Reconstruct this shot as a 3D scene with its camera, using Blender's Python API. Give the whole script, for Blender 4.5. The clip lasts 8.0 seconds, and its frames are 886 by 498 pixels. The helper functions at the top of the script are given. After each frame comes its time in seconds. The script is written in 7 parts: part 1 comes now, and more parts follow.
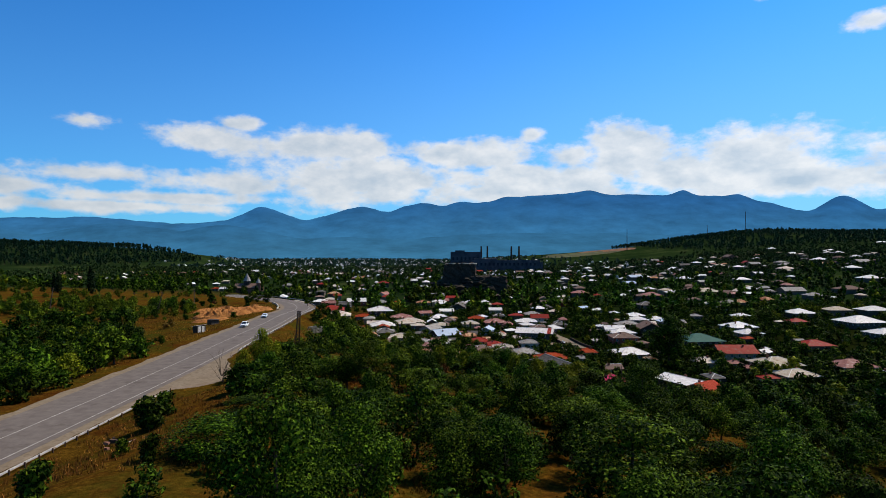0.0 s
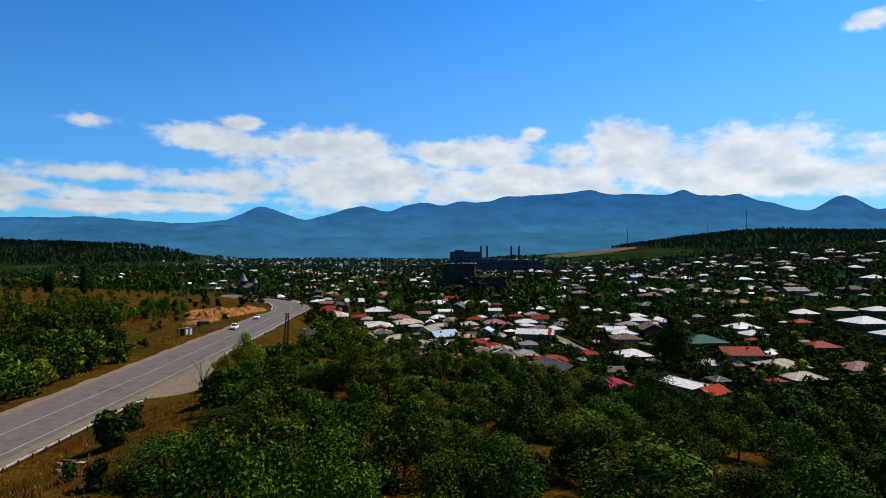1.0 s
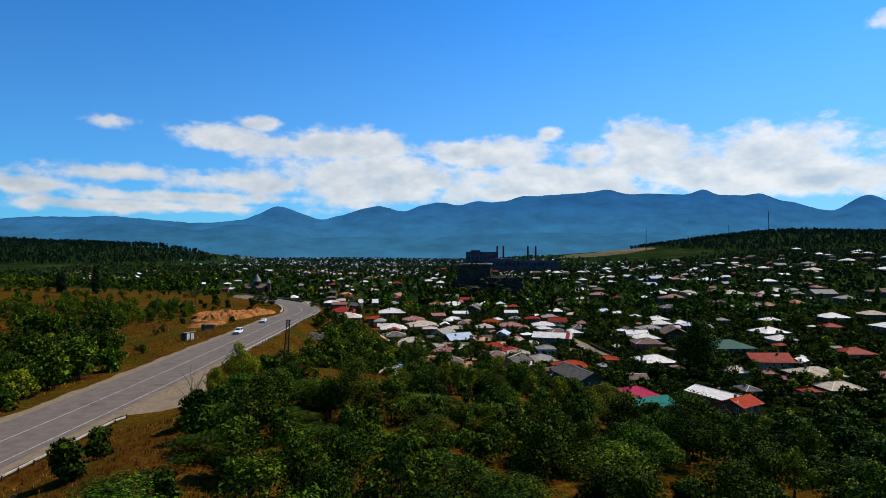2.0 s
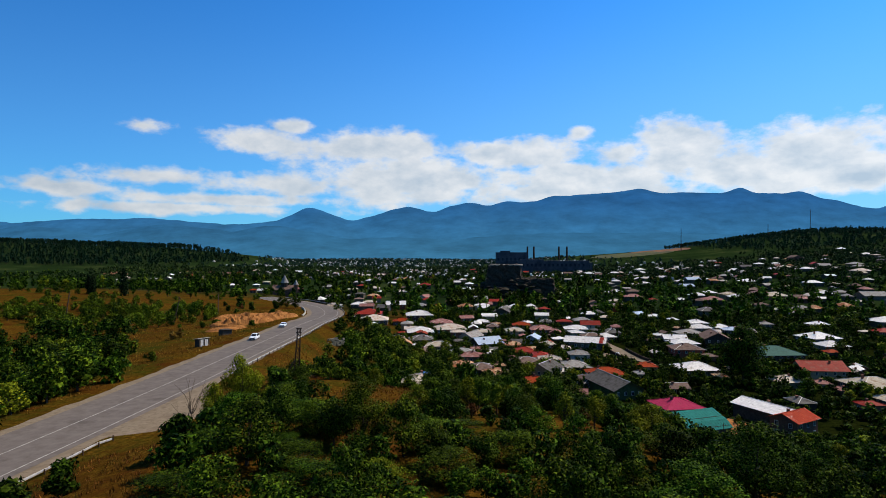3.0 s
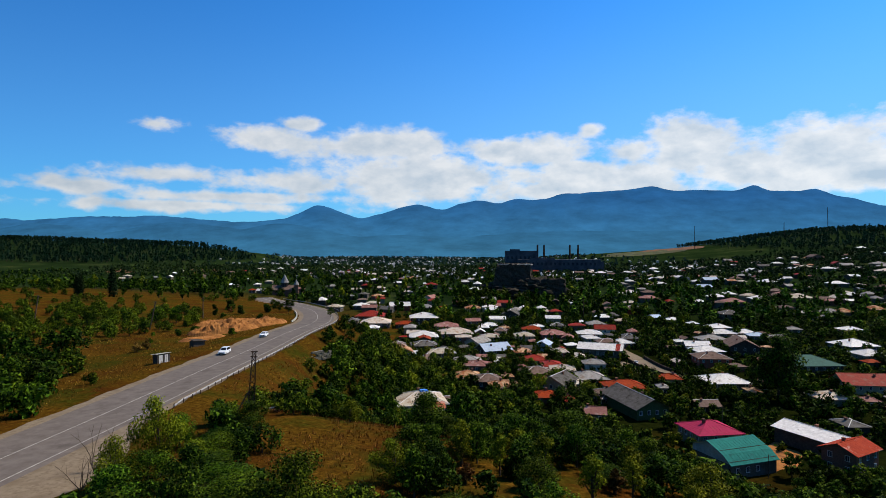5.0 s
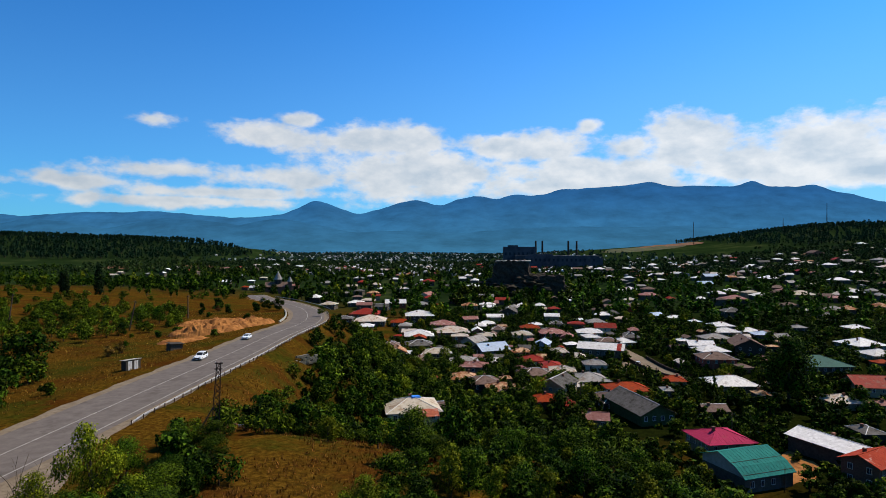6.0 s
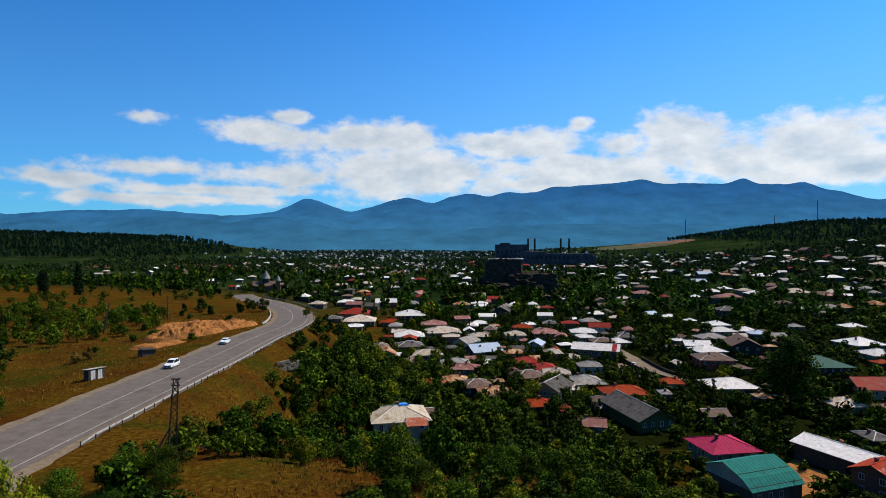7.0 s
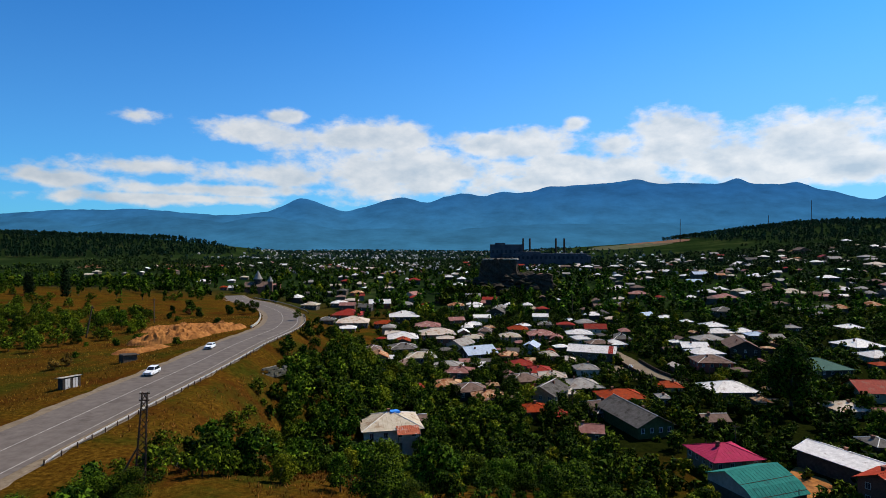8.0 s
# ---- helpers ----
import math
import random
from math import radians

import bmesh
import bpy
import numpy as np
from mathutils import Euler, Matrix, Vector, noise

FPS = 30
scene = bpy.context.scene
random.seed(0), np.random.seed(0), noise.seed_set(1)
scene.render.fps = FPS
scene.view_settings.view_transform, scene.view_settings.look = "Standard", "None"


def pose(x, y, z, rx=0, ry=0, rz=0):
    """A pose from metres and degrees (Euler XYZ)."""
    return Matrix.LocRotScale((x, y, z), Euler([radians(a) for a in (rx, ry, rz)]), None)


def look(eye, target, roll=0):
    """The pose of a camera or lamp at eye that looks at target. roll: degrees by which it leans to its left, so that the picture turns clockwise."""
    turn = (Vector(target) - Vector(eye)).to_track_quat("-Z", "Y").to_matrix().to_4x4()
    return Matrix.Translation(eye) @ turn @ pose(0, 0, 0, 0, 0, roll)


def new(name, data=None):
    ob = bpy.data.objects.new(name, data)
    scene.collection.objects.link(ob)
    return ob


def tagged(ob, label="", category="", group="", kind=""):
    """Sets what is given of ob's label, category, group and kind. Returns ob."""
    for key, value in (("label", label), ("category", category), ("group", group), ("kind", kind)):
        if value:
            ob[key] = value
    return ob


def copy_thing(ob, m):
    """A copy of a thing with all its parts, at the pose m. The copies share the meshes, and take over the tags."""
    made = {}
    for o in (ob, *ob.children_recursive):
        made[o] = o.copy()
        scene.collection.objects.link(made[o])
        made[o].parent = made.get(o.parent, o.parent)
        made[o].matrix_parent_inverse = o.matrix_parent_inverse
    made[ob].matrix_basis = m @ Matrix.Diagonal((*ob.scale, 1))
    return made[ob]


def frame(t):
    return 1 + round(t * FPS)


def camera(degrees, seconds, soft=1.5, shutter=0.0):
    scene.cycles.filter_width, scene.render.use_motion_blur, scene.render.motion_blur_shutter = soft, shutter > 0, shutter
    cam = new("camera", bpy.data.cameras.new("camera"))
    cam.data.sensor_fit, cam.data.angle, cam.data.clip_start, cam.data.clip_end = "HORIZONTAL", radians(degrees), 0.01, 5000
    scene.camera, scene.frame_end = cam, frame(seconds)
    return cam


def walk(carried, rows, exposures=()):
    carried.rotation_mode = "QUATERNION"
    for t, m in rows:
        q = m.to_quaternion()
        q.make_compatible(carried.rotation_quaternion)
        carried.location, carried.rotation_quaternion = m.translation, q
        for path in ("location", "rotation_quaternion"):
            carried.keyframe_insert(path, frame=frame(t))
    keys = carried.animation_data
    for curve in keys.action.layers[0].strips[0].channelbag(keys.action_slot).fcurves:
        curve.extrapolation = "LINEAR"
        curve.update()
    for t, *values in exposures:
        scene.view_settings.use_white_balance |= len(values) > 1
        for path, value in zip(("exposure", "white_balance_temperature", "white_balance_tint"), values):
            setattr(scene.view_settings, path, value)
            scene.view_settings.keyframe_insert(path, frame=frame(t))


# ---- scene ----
cam = camera(74.0, 8.0, soft=0.7)
PATH = [
    (0, (-5.008, 12.591, 25.392), (-5.012, 14.591, 25.403), -0.0),
    (0.5, (-4.531, 15.835, 25.296), (-4.537, 17.835, 25.307), 0.0),
    (1, (-4.023, 19.651, 25.339), (-4.027, 21.651, 25.349), -0.0),
    (1.5, (-3.580, 24.463, 25.598), (-3.595, 26.463, 25.607), -0.0),
    (2.8, (-2.262, 38.490, 26.268), (-2.410, 40.485, 26.279), 0.1),
    (3, (-2.086, 40.889, 26.304), (-2.247, 42.882, 26.315), 0.0),
    (3.5, (-1.825, 46.989, 26.591), (-1.997, 48.981, 26.600), 0.1),
    (4, (-1.459, 53.155, 26.821), (-1.644, 55.146, 26.829), 0.1),
    (4.5, (-1.221, 59.383, 27.139), (-1.415, 61.374, 27.146), 0.1),
    (6, (-0.800, 76.246, 27.801), (-0.987, 78.237, 27.790), 0.1),
    (6.5, (-0.708, 81.357, 28.042), (-0.883, 83.349, 28.024), 0.0),
    (7, (-0.736, 85.359, 28.161), (-0.897, 87.353, 28.142), 0.0),
    (7.5, (-0.728, 88.493, 28.403), (-0.879, 90.487, 28.383), 0.0),
    (8, (-0.581, 90.633, 28.624), (-0.725, 92.628, 28.604), 0.0),
]
walk(cam, [(t, look(eye, target, roll)) for t, eye, target, roll in PATH])

# ---- world, sun, exposure ----
SUN_AZ, SUN_EL = radians(58), radians(50)      # clockwise from +y
sun = new("sun", bpy.data.lights.new("sun", "SUN"))
sun.data.energy, sun.data.angle, sun.data.color = 5.0, radians(0.53), (1.0, 0.92, 0.78)
sun_dir = Vector((math.sin(SUN_AZ) * math.cos(SUN_EL), math.cos(SUN_AZ) * math.cos(SUN_EL), math.sin(SUN_EL)))
sun.matrix_world = look(sun_dir * 200, (0, 0, 0))
scene.view_settings.exposure = 0.1
scene.view_settings.use_white_balance = True
scene.view_settings.white_balance_temperature, scene.view_settings.white_balance_tint = 6800, 10

world = bpy.data.worlds.new("world")
scene.world = world
world.use_nodes = True


def build_sky(tree):
    """Nishita sky with a bank of cumulus over the far range."""
    n, l = tree.nodes, tree.links
    n.clear()

    def node(kind, operation=None, use_clamp=False, interpolation_type=None, data_type=None, blend_type=None):
        o = n.new(kind)
        if operation:
            o.operation = operation
        if use_clamp:
            o.use_clamp = True
        if interpolation_type:
            o.interpolation_type = interpolation_type
        if data_type:
            o.data_type = data_type
        if blend_type:
            o.blend_type = blend_type
        return o

    def math_(op, a, b=0.0, clamp=False):
        o = node("ShaderNodeMath", operation=op, use_clamp=clamp)
        for i, v in enumerate((a, b)):
            if isinstance(v, (int, float)):
                o.inputs[i].default_value = v
            else:
                l.new(v, o.inputs[i])
        return o.outputs[0]

    sky = node("ShaderNodeTexSky")
    sky.sky_type, sky.sun_disc, sky.sun_elevation, sky.sun_rotation = "NISHITA", False, SUN_EL, SUN_AZ
    sky.altitude, sky.air_density, sky.dust_density, sky.ozone_density = 600, 1.0, 0.35, 3.0
    tc = node("ShaderNodeTexCoord")
    sep = node("ShaderNodeSeparateXYZ")
    l.new(tc.outputs["Generated"], sep.inputs[0])
    x, y, z = sep.outputs
    az = math_("ARCTAN2", x, y)
    flat = math_("SQRT", math_("ADD", math_("MULTIPLY", x, x), math_("MULTIPLY", y, y)))
    el = math_("ARCTAN2", z, flat)
    pos = node("ShaderNodeCombineXYZ")
    l.new(az, pos.inputs[0]), l.new(el, pos.inputs[1])
    nearest = None
    # azimuth, elevation, half width, half height in thousandths of a radian, thickness
    for a, e, w, h, thick in CLOUDS:
        m = node("ShaderNodeVectorMath", operation="MULTIPLY_ADD")
        m.inputs[1].default_value = (1000 / w, 1000 / h, 0)
        m.inputs[2].default_value = (-a / w, -e / h, 0)
        l.new(pos.outputs[0], m.inputs[0])
        ln = node("ShaderNodeVectorMath", operation="LENGTH")
        l.new(m.outputs[0], ln.inputs[0])
        d = math_("ADD", ln.outputs["Value"], 1 - thick)
        if nearest is None:
            nearest = d
        else:
            o = node("ShaderNodeMath", operation="SMOOTH_MIN")
            l.new(nearest, o.inputs[0]), l.new(d, o.inputs[1])
            o.inputs[2].default_value = 0.12
            nearest = o.outputs[0]
    def billow(vec, *octaves):
        """Cloud relief at a direction: broad lumps with finer curls on them."""
        total = 0.0
        for scale, detail, roughness, weight in octaves:
            t = node("ShaderNodeTexNoise")
            t.inputs["Scale"].default_value, t.inputs["Detail"].default_value, t.inputs["Roughness"].default_value = scale, detail, roughness
            l.new(vec, t.inputs["Vector"])
            total = math_("ADD", math_("MULTIPLY", math_("SUBTRACT", t.outputs["Fac"], 0.5), weight), total)
        return total

    stretch = node("ShaderNodeVectorMath", operation="MULTIPLY")
    stretch.inputs[1].default_value = (1.0, 1.7, 1.0)
    l.new(pos.outputs[0], stretch.inputs[0])
    sunward = node("ShaderNodeVectorMath", operation="ADD")
    sunward.inputs[1].default_value = (0.012, 0.034, 0.0)
    l.new(stretch.outputs[0], sunward.inputs[0])
    here = billow(stretch.outputs[0], (13, 7, 0.54, 2.4), (40, 6, 0.6, 0.8))
    soft_here, soft_there = billow(stretch.outputs[0], (15, 5, 0.55, 1.0)), billow(sunward.outputs[0], (15, 5, 0.55, 1.0))
    dens = math_("ADD", math_("SUBTRACT", 1.4, nearest), here)
    ramp = node("ShaderNodeMapRange", interpolation_type="SMOOTHSTEP")
    ramp.inputs["From Min"].default_value, ramp.inputs["From Max"].default_value = 0.0, 0.72
    l.new(dens, ramp.inputs["Value"])
    # lit where the cloud thins towards the sun, greyer deep inside and below
    lit = math_("SUBTRACT", soft_here, soft_there)
    thick_in = math_("MULTIPLY", math_("SUBTRACT", dens, 0.9), -0.22)
    body = node("ShaderNodeMapRange")
    body.inputs["From Min"].default_value, body.inputs["From Max"].default_value = -0.40, 0.22
    l.new(math_("ADD", math_("MULTIPLY", lit, 1.1), thick_in), body.inputs["Value"])
    cc = node("ShaderNodeMix", data_type="RGBA")
    cc.inputs["A"].default_value, cc.inputs["B"].default_value = (*CLOUD_LOW, 1), (*CLOUD_HIGH, 1)
    l.new(body.outputs[0], cc.inputs["Factor"])
    # thin milky veil above the skyline
    veil = node("ShaderNodeMapRange", interpolation_type="SMOOTHSTEP")
    veil.inputs["From Min"].default_value, veil.inputs["From Max"].default_value = 0.46, 0.02
    veil.inputs["To Max"].default_value = VEIL
    l.new(el, veil.inputs["Value"])
    side = node("ShaderNodeMapRange", interpolation_type="SMOOTHSTEP")      # hazier towards the sun's side
    side.inputs["From Min"].default_value, side.inputs["From Max"].default_value = -0.75, 0.55
    side.inputs["To Min"].default_value, side.inputs["To Max"].default_value = 0.45, 1.25
    l.new(az, side.inputs["Value"])
    tint = node("ShaderNodeMix", data_type="RGBA", blend_type="MULTIPLY")
    tint.inputs["Factor"].default_value = 1.0
    tint.inputs["B"].default_value = (*SKY_TINT, 1)
    l.new(sky.outputs[0], tint.inputs["A"])
    hz = node("ShaderNodeMix", data_type="RGBA")
    hz.inputs["B"].default_value = (*VEIL_COLOUR, 1)
    l.new(math_("MULTIPLY", veil.outputs[0], side.outputs[0], True), hz.inputs["Factor"]), l.new(tint.outputs["Result"], hz.inputs["A"])
    mix = node("ShaderNodeMix", data_type="RGBA")
    l.new(math_("MULTIPLY", ramp.outputs[0], 0.93), mix.inputs["Factor"])
    away = math_("ADD", math_("MULTIPLY", math_("COSINE", math_("SUBTRACT", az, 0.9)), 0.24), 0.82)      # deeper blue away from the sun
    deep = node("ShaderNodeVectorMath", operation="SCALE")
    l.new(mix.outputs["Result"], deep.inputs[0]), l.new(away, deep.inputs["Scale"])
    l.new(hz.outputs["Result"], mix.inputs["A"]), l.new(cc.outputs["Result"], mix.inputs["B"])
    bg = node("ShaderNodeBackground")
    bg.inputs["Strength"].default_value = SKY_STRENGTH
    out = node("ShaderNodeOutputWorld")
    l.new(deep.outputs[0], bg.inputs[0]), l.new(bg.outputs[0], out.inputs[0])


SKY_STRENGTH = 0.078
SKY_TINT = (0.29, 1.33, 2.36)
VEIL, VEIL_COLOUR = 0.55, (3.0, 6.2, 9.2)
CLOUD_LOW, CLOUD_HIGH = (5.4, 6.8, 8.4), (9.9, 10.4, 11.0)
CLOUDS = [(-556, 190, 44, 15, 0.55), (-380, 178, 72, 22, 0.9), (-330, 204, 44, 14, 0.7), (-208, 176, 110, 26, 1.0),
          (-140, 178, 50, 28, 0.9), (-540, 116, 170, 20, 0.5), (-350, 110, 170, 24, 0.66), (-136, 122, 160, 38, 1.0),
          (44, 164, 96, 24, 1.0), (150, 194, 24, 13, 0.7), (205, 160, 52, 22, 0.9), (306, 158, 54, 42, 1.1),
          (480, 150, 110, 34, 1.05), (420, 122, 170, 32, 1.0), (168, 118, 180, 30, 0.95), (590, 110, 110, 26, 0.85),
          (640, 310, 40, 16, 0.8), (500, 372, 26, 11, 0.7), (-650, 92, 170, 20, 0.45),
          (-420, 84, 320, 16, 0.5), (120, 100, 280, 26, 0.75), (520, 102, 220, 26, 0.75), (-120, 96, 160, 22, 0.6), (-520, 68, 320, 14, 0.5)]
build_sky(world.node_tree)


# ---- the lie of the land ----
ROAD = [(-61.9, -429, 0), (-64, -99, 0), (-65, 33, 0), (-65.2, 99, 0), (-66, 145.2, 0), (-68, 189.8, 0), (-70.3, 222.8, -0.5), (-74.2, 260.7, -1.3),
        (-78.5, 303.6, -3), (-86, 333.3, -3.8), (-99, 366.3, -4.8), (-117, 401, -6.4), (-138.6, 433.9, -7.4), (-165, 471.9, -9.1), (-201.3, 544.5, -13.2),
        (-272.2, 742.5, -15.7), (-379.5, 1155, -14.8), (-660, 2145, -13.2), (-825, 5200, -13.2)]


def spline(points, step):
    """Evenly stepped Catmull-Rom curve through the points."""
    p = np.array(points, float)
    out = []
    for i in range(len(p) - 1):
        a, b, c, d = p[max(i - 1, 0)], p[i], p[i + 1], p[min(i + 2, len(p) - 1)]
        k = max(2, int(np.linalg.norm(c - b) / step))
        for s in np.arange(k) / k:
            out.append(0.5 * (2 * b + (c - a) * s + (2 * a - 5 * b + 4 * c - d) * s ** 2 + (3 * b - a - 3 * c + d) * s ** 3))
    out.append(p[-1])
    return np.array(out)


ROAD_LINE = np.vstack([spline(ROAD[:15], 6), np.array(ROAD[15:])])
_seg_a, _seg_b = ROAD_LINE[:-1], ROAD_LINE[1:]


def road_near(x, y):
    """Signed distance to the road's centre line (right is positive) and the road's height there."""
    x, y = np.atleast_1d(np.asarray(x, float)), np.atleast_1d(np.asarray(y, float))
    if x.size > 4000:
        parts = [road_near(x[i:i + 4000], y[i:i + 4000]) for i in range(0, x.size, 4000)]
        return np.concatenate([p[0] for p in parts]), np.concatenate([p[1] for p in parts])
    ux, uy = (_seg_b - _seg_a)[:, 0], (_seg_b - _seg_a)[:, 1]
    px, py = x[:, None] - _seg_a[:, 0], y[:, None] - _seg_a[:, 1]
    s = np.clip((px * ux + py * uy) / (ux * ux + uy * uy), 0, 1)
    dx, dy = px - s * ux, py - s * uy
    k = np.argmin(dx * dx + dy * dy, axis=1)
    i = np.arange(len(k))
    dx, dy, s = dx[i, k], dy[i, k], s[i, k]
    side = np.where(dx * uy[k] - dy * ux[k] >= 0, 1.0, -1.0)
    return np.hypot(dx, dy) * side, _seg_a[k, 2] + s * (_seg_b[k, 2] - _seg_a[k, 2])


def soft(u):
    u = np.clip(u, 0, 1)
    return u * u * (3 - 2 * u)


def waves(x, y, size):
    """Smooth cheap relief between -1 and 1."""
    a, b = x / size, y / size
    return (np.sin(a * 1.7 + 1.3 * np.sin(b * 1.1)) + np.sin(b * 1.9 + 0.7 + 1.4 * np.sin(a * 0.8)) + np.sin((a + b) * 1.3 + 2)) / 3


def hill(x, y, cx, cy, sx, sy, h):
    return h * np.exp(-(((x - cx) / sx) ** 2 + ((y - cy) / sy) ** 2) / 2)


def land(x, y):
    """Height of the ground."""
    x, y = np.atleast_1d(np.asarray(x, float)), np.atleast_1d(np.asarray(y, float))
    s, zr = road_near(x, y)
    floor = np.interp(y, (-500, 0, 100, 165, 248, 330, 495, 660, 825, 1155, 1650), (-21.5, -21.5, -23, -26.4, -29.7, -32.2, -29.7, -23, -17.3, -14.9, -13.2))
    wide = np.interp(y, (100, 180, 231, 330, 660), (82, 76, 60, 42, 60))
    shelf = 10.4 + 9 * soft((y - 115) / 13) * soft((172 - y) / 13)
    u = np.clip((s - shelf) / wide, 0, 1)
    right = zr + (floor - zr) * u * (1.4 - 0.4 * u)
    brow = np.interp(y + np.clip(x - 13, 0, 22), (-500, 0, 58, 68, 80, 96, 125, 132, 145, 158, 170, 190, 210, 222, 248), (8, 6.5, 3.6, 2.9, 1.9, 1.0, 0.4, -0.4, -2.3, -3.6, -6.5, -14, -21.5, -25, -29.7))
    brow = brow - 0.08 * np.clip(x, -60, 80) * soft((235 - y) / 40)
    brow = zr + (brow - zr) * soft((s - shelf) / 22)
    right = right + (brow - right) * soft((245 - y) / 35)
    meadow = np.interp(y, (-500, 0, 165, 231, 297, 396, 495, 594, 825, 1650), (0, 0, -1.3, -3.3, -4.1, -5.6, -9.2, -14, -15.7, -13.2))
    meadow = meadow + 5.3 * soft((-x - 165) / 198) * soft((858 - y) / 412)
    left = zr + (meadow - zr) * soft((-s - 9) / 23)
    z = np.where(s > 0, right, left)
    off = soft((np.abs(s) - 15) / 20)
    z = z + off * (0.55 * waves(x, y, 14) + 0.8 * waves(x + 66, y, 51))
    east = soft((x - 100) / 530)
    z = z + east * (hill(x, y, 1056, 1188, 400, 380, 36) + hill(x, y, 2475, 990, 825, 990, 66))
    dome = np.interp(x, (60, 267, 492, 603, 694, 821, 1000, 1150, 1300, 2300), (0, 20, 39, 48, 60, 77, 94, 97, 90, 70))
    z = z + dome * np.exp(-((y - 2100) / np.where(y < 2100, 340, 500)) ** 2 / 2)
    spur = np.interp(x, (-2600, -1405, -1233, -1063, -920, -829, -788, -755, -700), (78, 70, 63, 57, 52, 35, 23, 12, 0))
    z = z + spur * np.exp(-((y - 1700) / np.where(y < 1700, 230, 400)) ** 2 / 2)
    return z + soft((np.hypot(x, y) - 990) / 1485) * 4.0 * waves(x, y, 264)


# ---- materials ----
def material(name, low, high, scale=3.0, rough=0.8, metal=0.0, bump=0.3, stain=None, stain_amount=0.0, stain_scale=0.4, spread=0.0, per="object",
             detail=8.0, coords="Object", glow=None, glow_strength=0.0, fleck=None):
    """Two-tone grain with stains at a second scale, a fine relief, and a random lightness per object or per island."""
    m = bpy.data.materials.new(name)
    m.use_nodes = True
    n, l = m.node_tree.nodes, m.node_tree.links
    bs = n["Principled BSDF"]
    bs.inputs["Roughness"].default_value, bs.inputs["Metallic"].default_value = rough, metal
    bs.inputs["Specular IOR Level"].default_value = 0.1 if rough > 0.84 else 0.3 if rough > 0.5 else 0.5
    tc = n.new("ShaderNodeTexCoord")
    geo = n.new("ShaderNodeNewGeometry")
    src = geo.outputs["Position"] if coords == "World" else tc.outputs[coords]
    tex = n.new("ShaderNodeTexNoise")
    tex.inputs["Scale"].default_value, tex.inputs["Detail"].default_value = scale, detail
    tex.inputs["Roughness"].default_value = 0.65
    l.new(src, tex.inputs["Vector"])
    ramp = n.new("ShaderNodeValToRGB")
    ramp.color_ramp.elements[0].position, ramp.color_ramp.elements[1].position = 0.32, 0.68
    ramp.color_ramp.elements[0].color, ramp.color_ramp.elements[1].color = (*low, 1), (*high, 1)
    l.new(tex.outputs["Fac"], ramp.inputs[0])
    col = ramp.outputs[0]
    if stain:
        st = n.new("ShaderNodeTexNoise")
        st.inputs["Scale"].default_value, st.inputs["Detail"].default_value = stain_scale, 7
        st.inputs["Roughness"].default_value = 0.7
        l.new(src, st.inputs["Vector"])
        sr = n.new("ShaderNodeMapRange")
        sr.inputs["From Min"].default_value = 0.62 - 0.3 * stain_amount
        sr.inputs["From Max"].default_value = 0.72 - 0.3 * stain_amount
        sr.inputs["To Max"].default_value = 0.9
        l.new(st.outputs["Fac"], sr.inputs["Value"])
        mx = n.new("ShaderNodeMix")
        mx.data_type = "RGBA"
        mx.inputs["B"].default_value = (*stain, 1)
        l.new(sr.outputs[0], mx.inputs["Factor"]), l.new(col, mx.inputs["A"])
        col = mx.outputs["Result"]
    if spread:
        if per == "island":
            rnd = geo.outputs["Random Per Island"]
        else:
            rnd = n.new("ShaderNodeObjectInfo").outputs["Random"]
        mr = n.new("ShaderNodeMapRange")
        mr.inputs["To Min"].default_value, mr.inputs["To Max"].default_value = 1 - spread, 1 + spread
        l.new(rnd, mr.inputs["Value"])
        hs = n.new("ShaderNodeHueSaturation")
        l.new(mr.outputs[0], hs.inputs["Value"]), l.new(col, hs.inputs["Color"])
        col = hs.outputs[0]
    l.new(col, bs.inputs["Base Color"])
    if bump:
        bp = n.new("ShaderNodeBump")
        bp.inputs["Strength"].default_value, bp.inputs["Distance"].default_value = bump, 0.05
        l.new(tex.outputs["Fac"], bp.inputs["Height"]), l.new(bp.outputs[0], bs.inputs["Normal"])
    if glow:
        bs.inputs["Emission Color"].default_value, bs.inputs["Emission Strength"].default_value = (*glow, 1), glow_strength
    return m


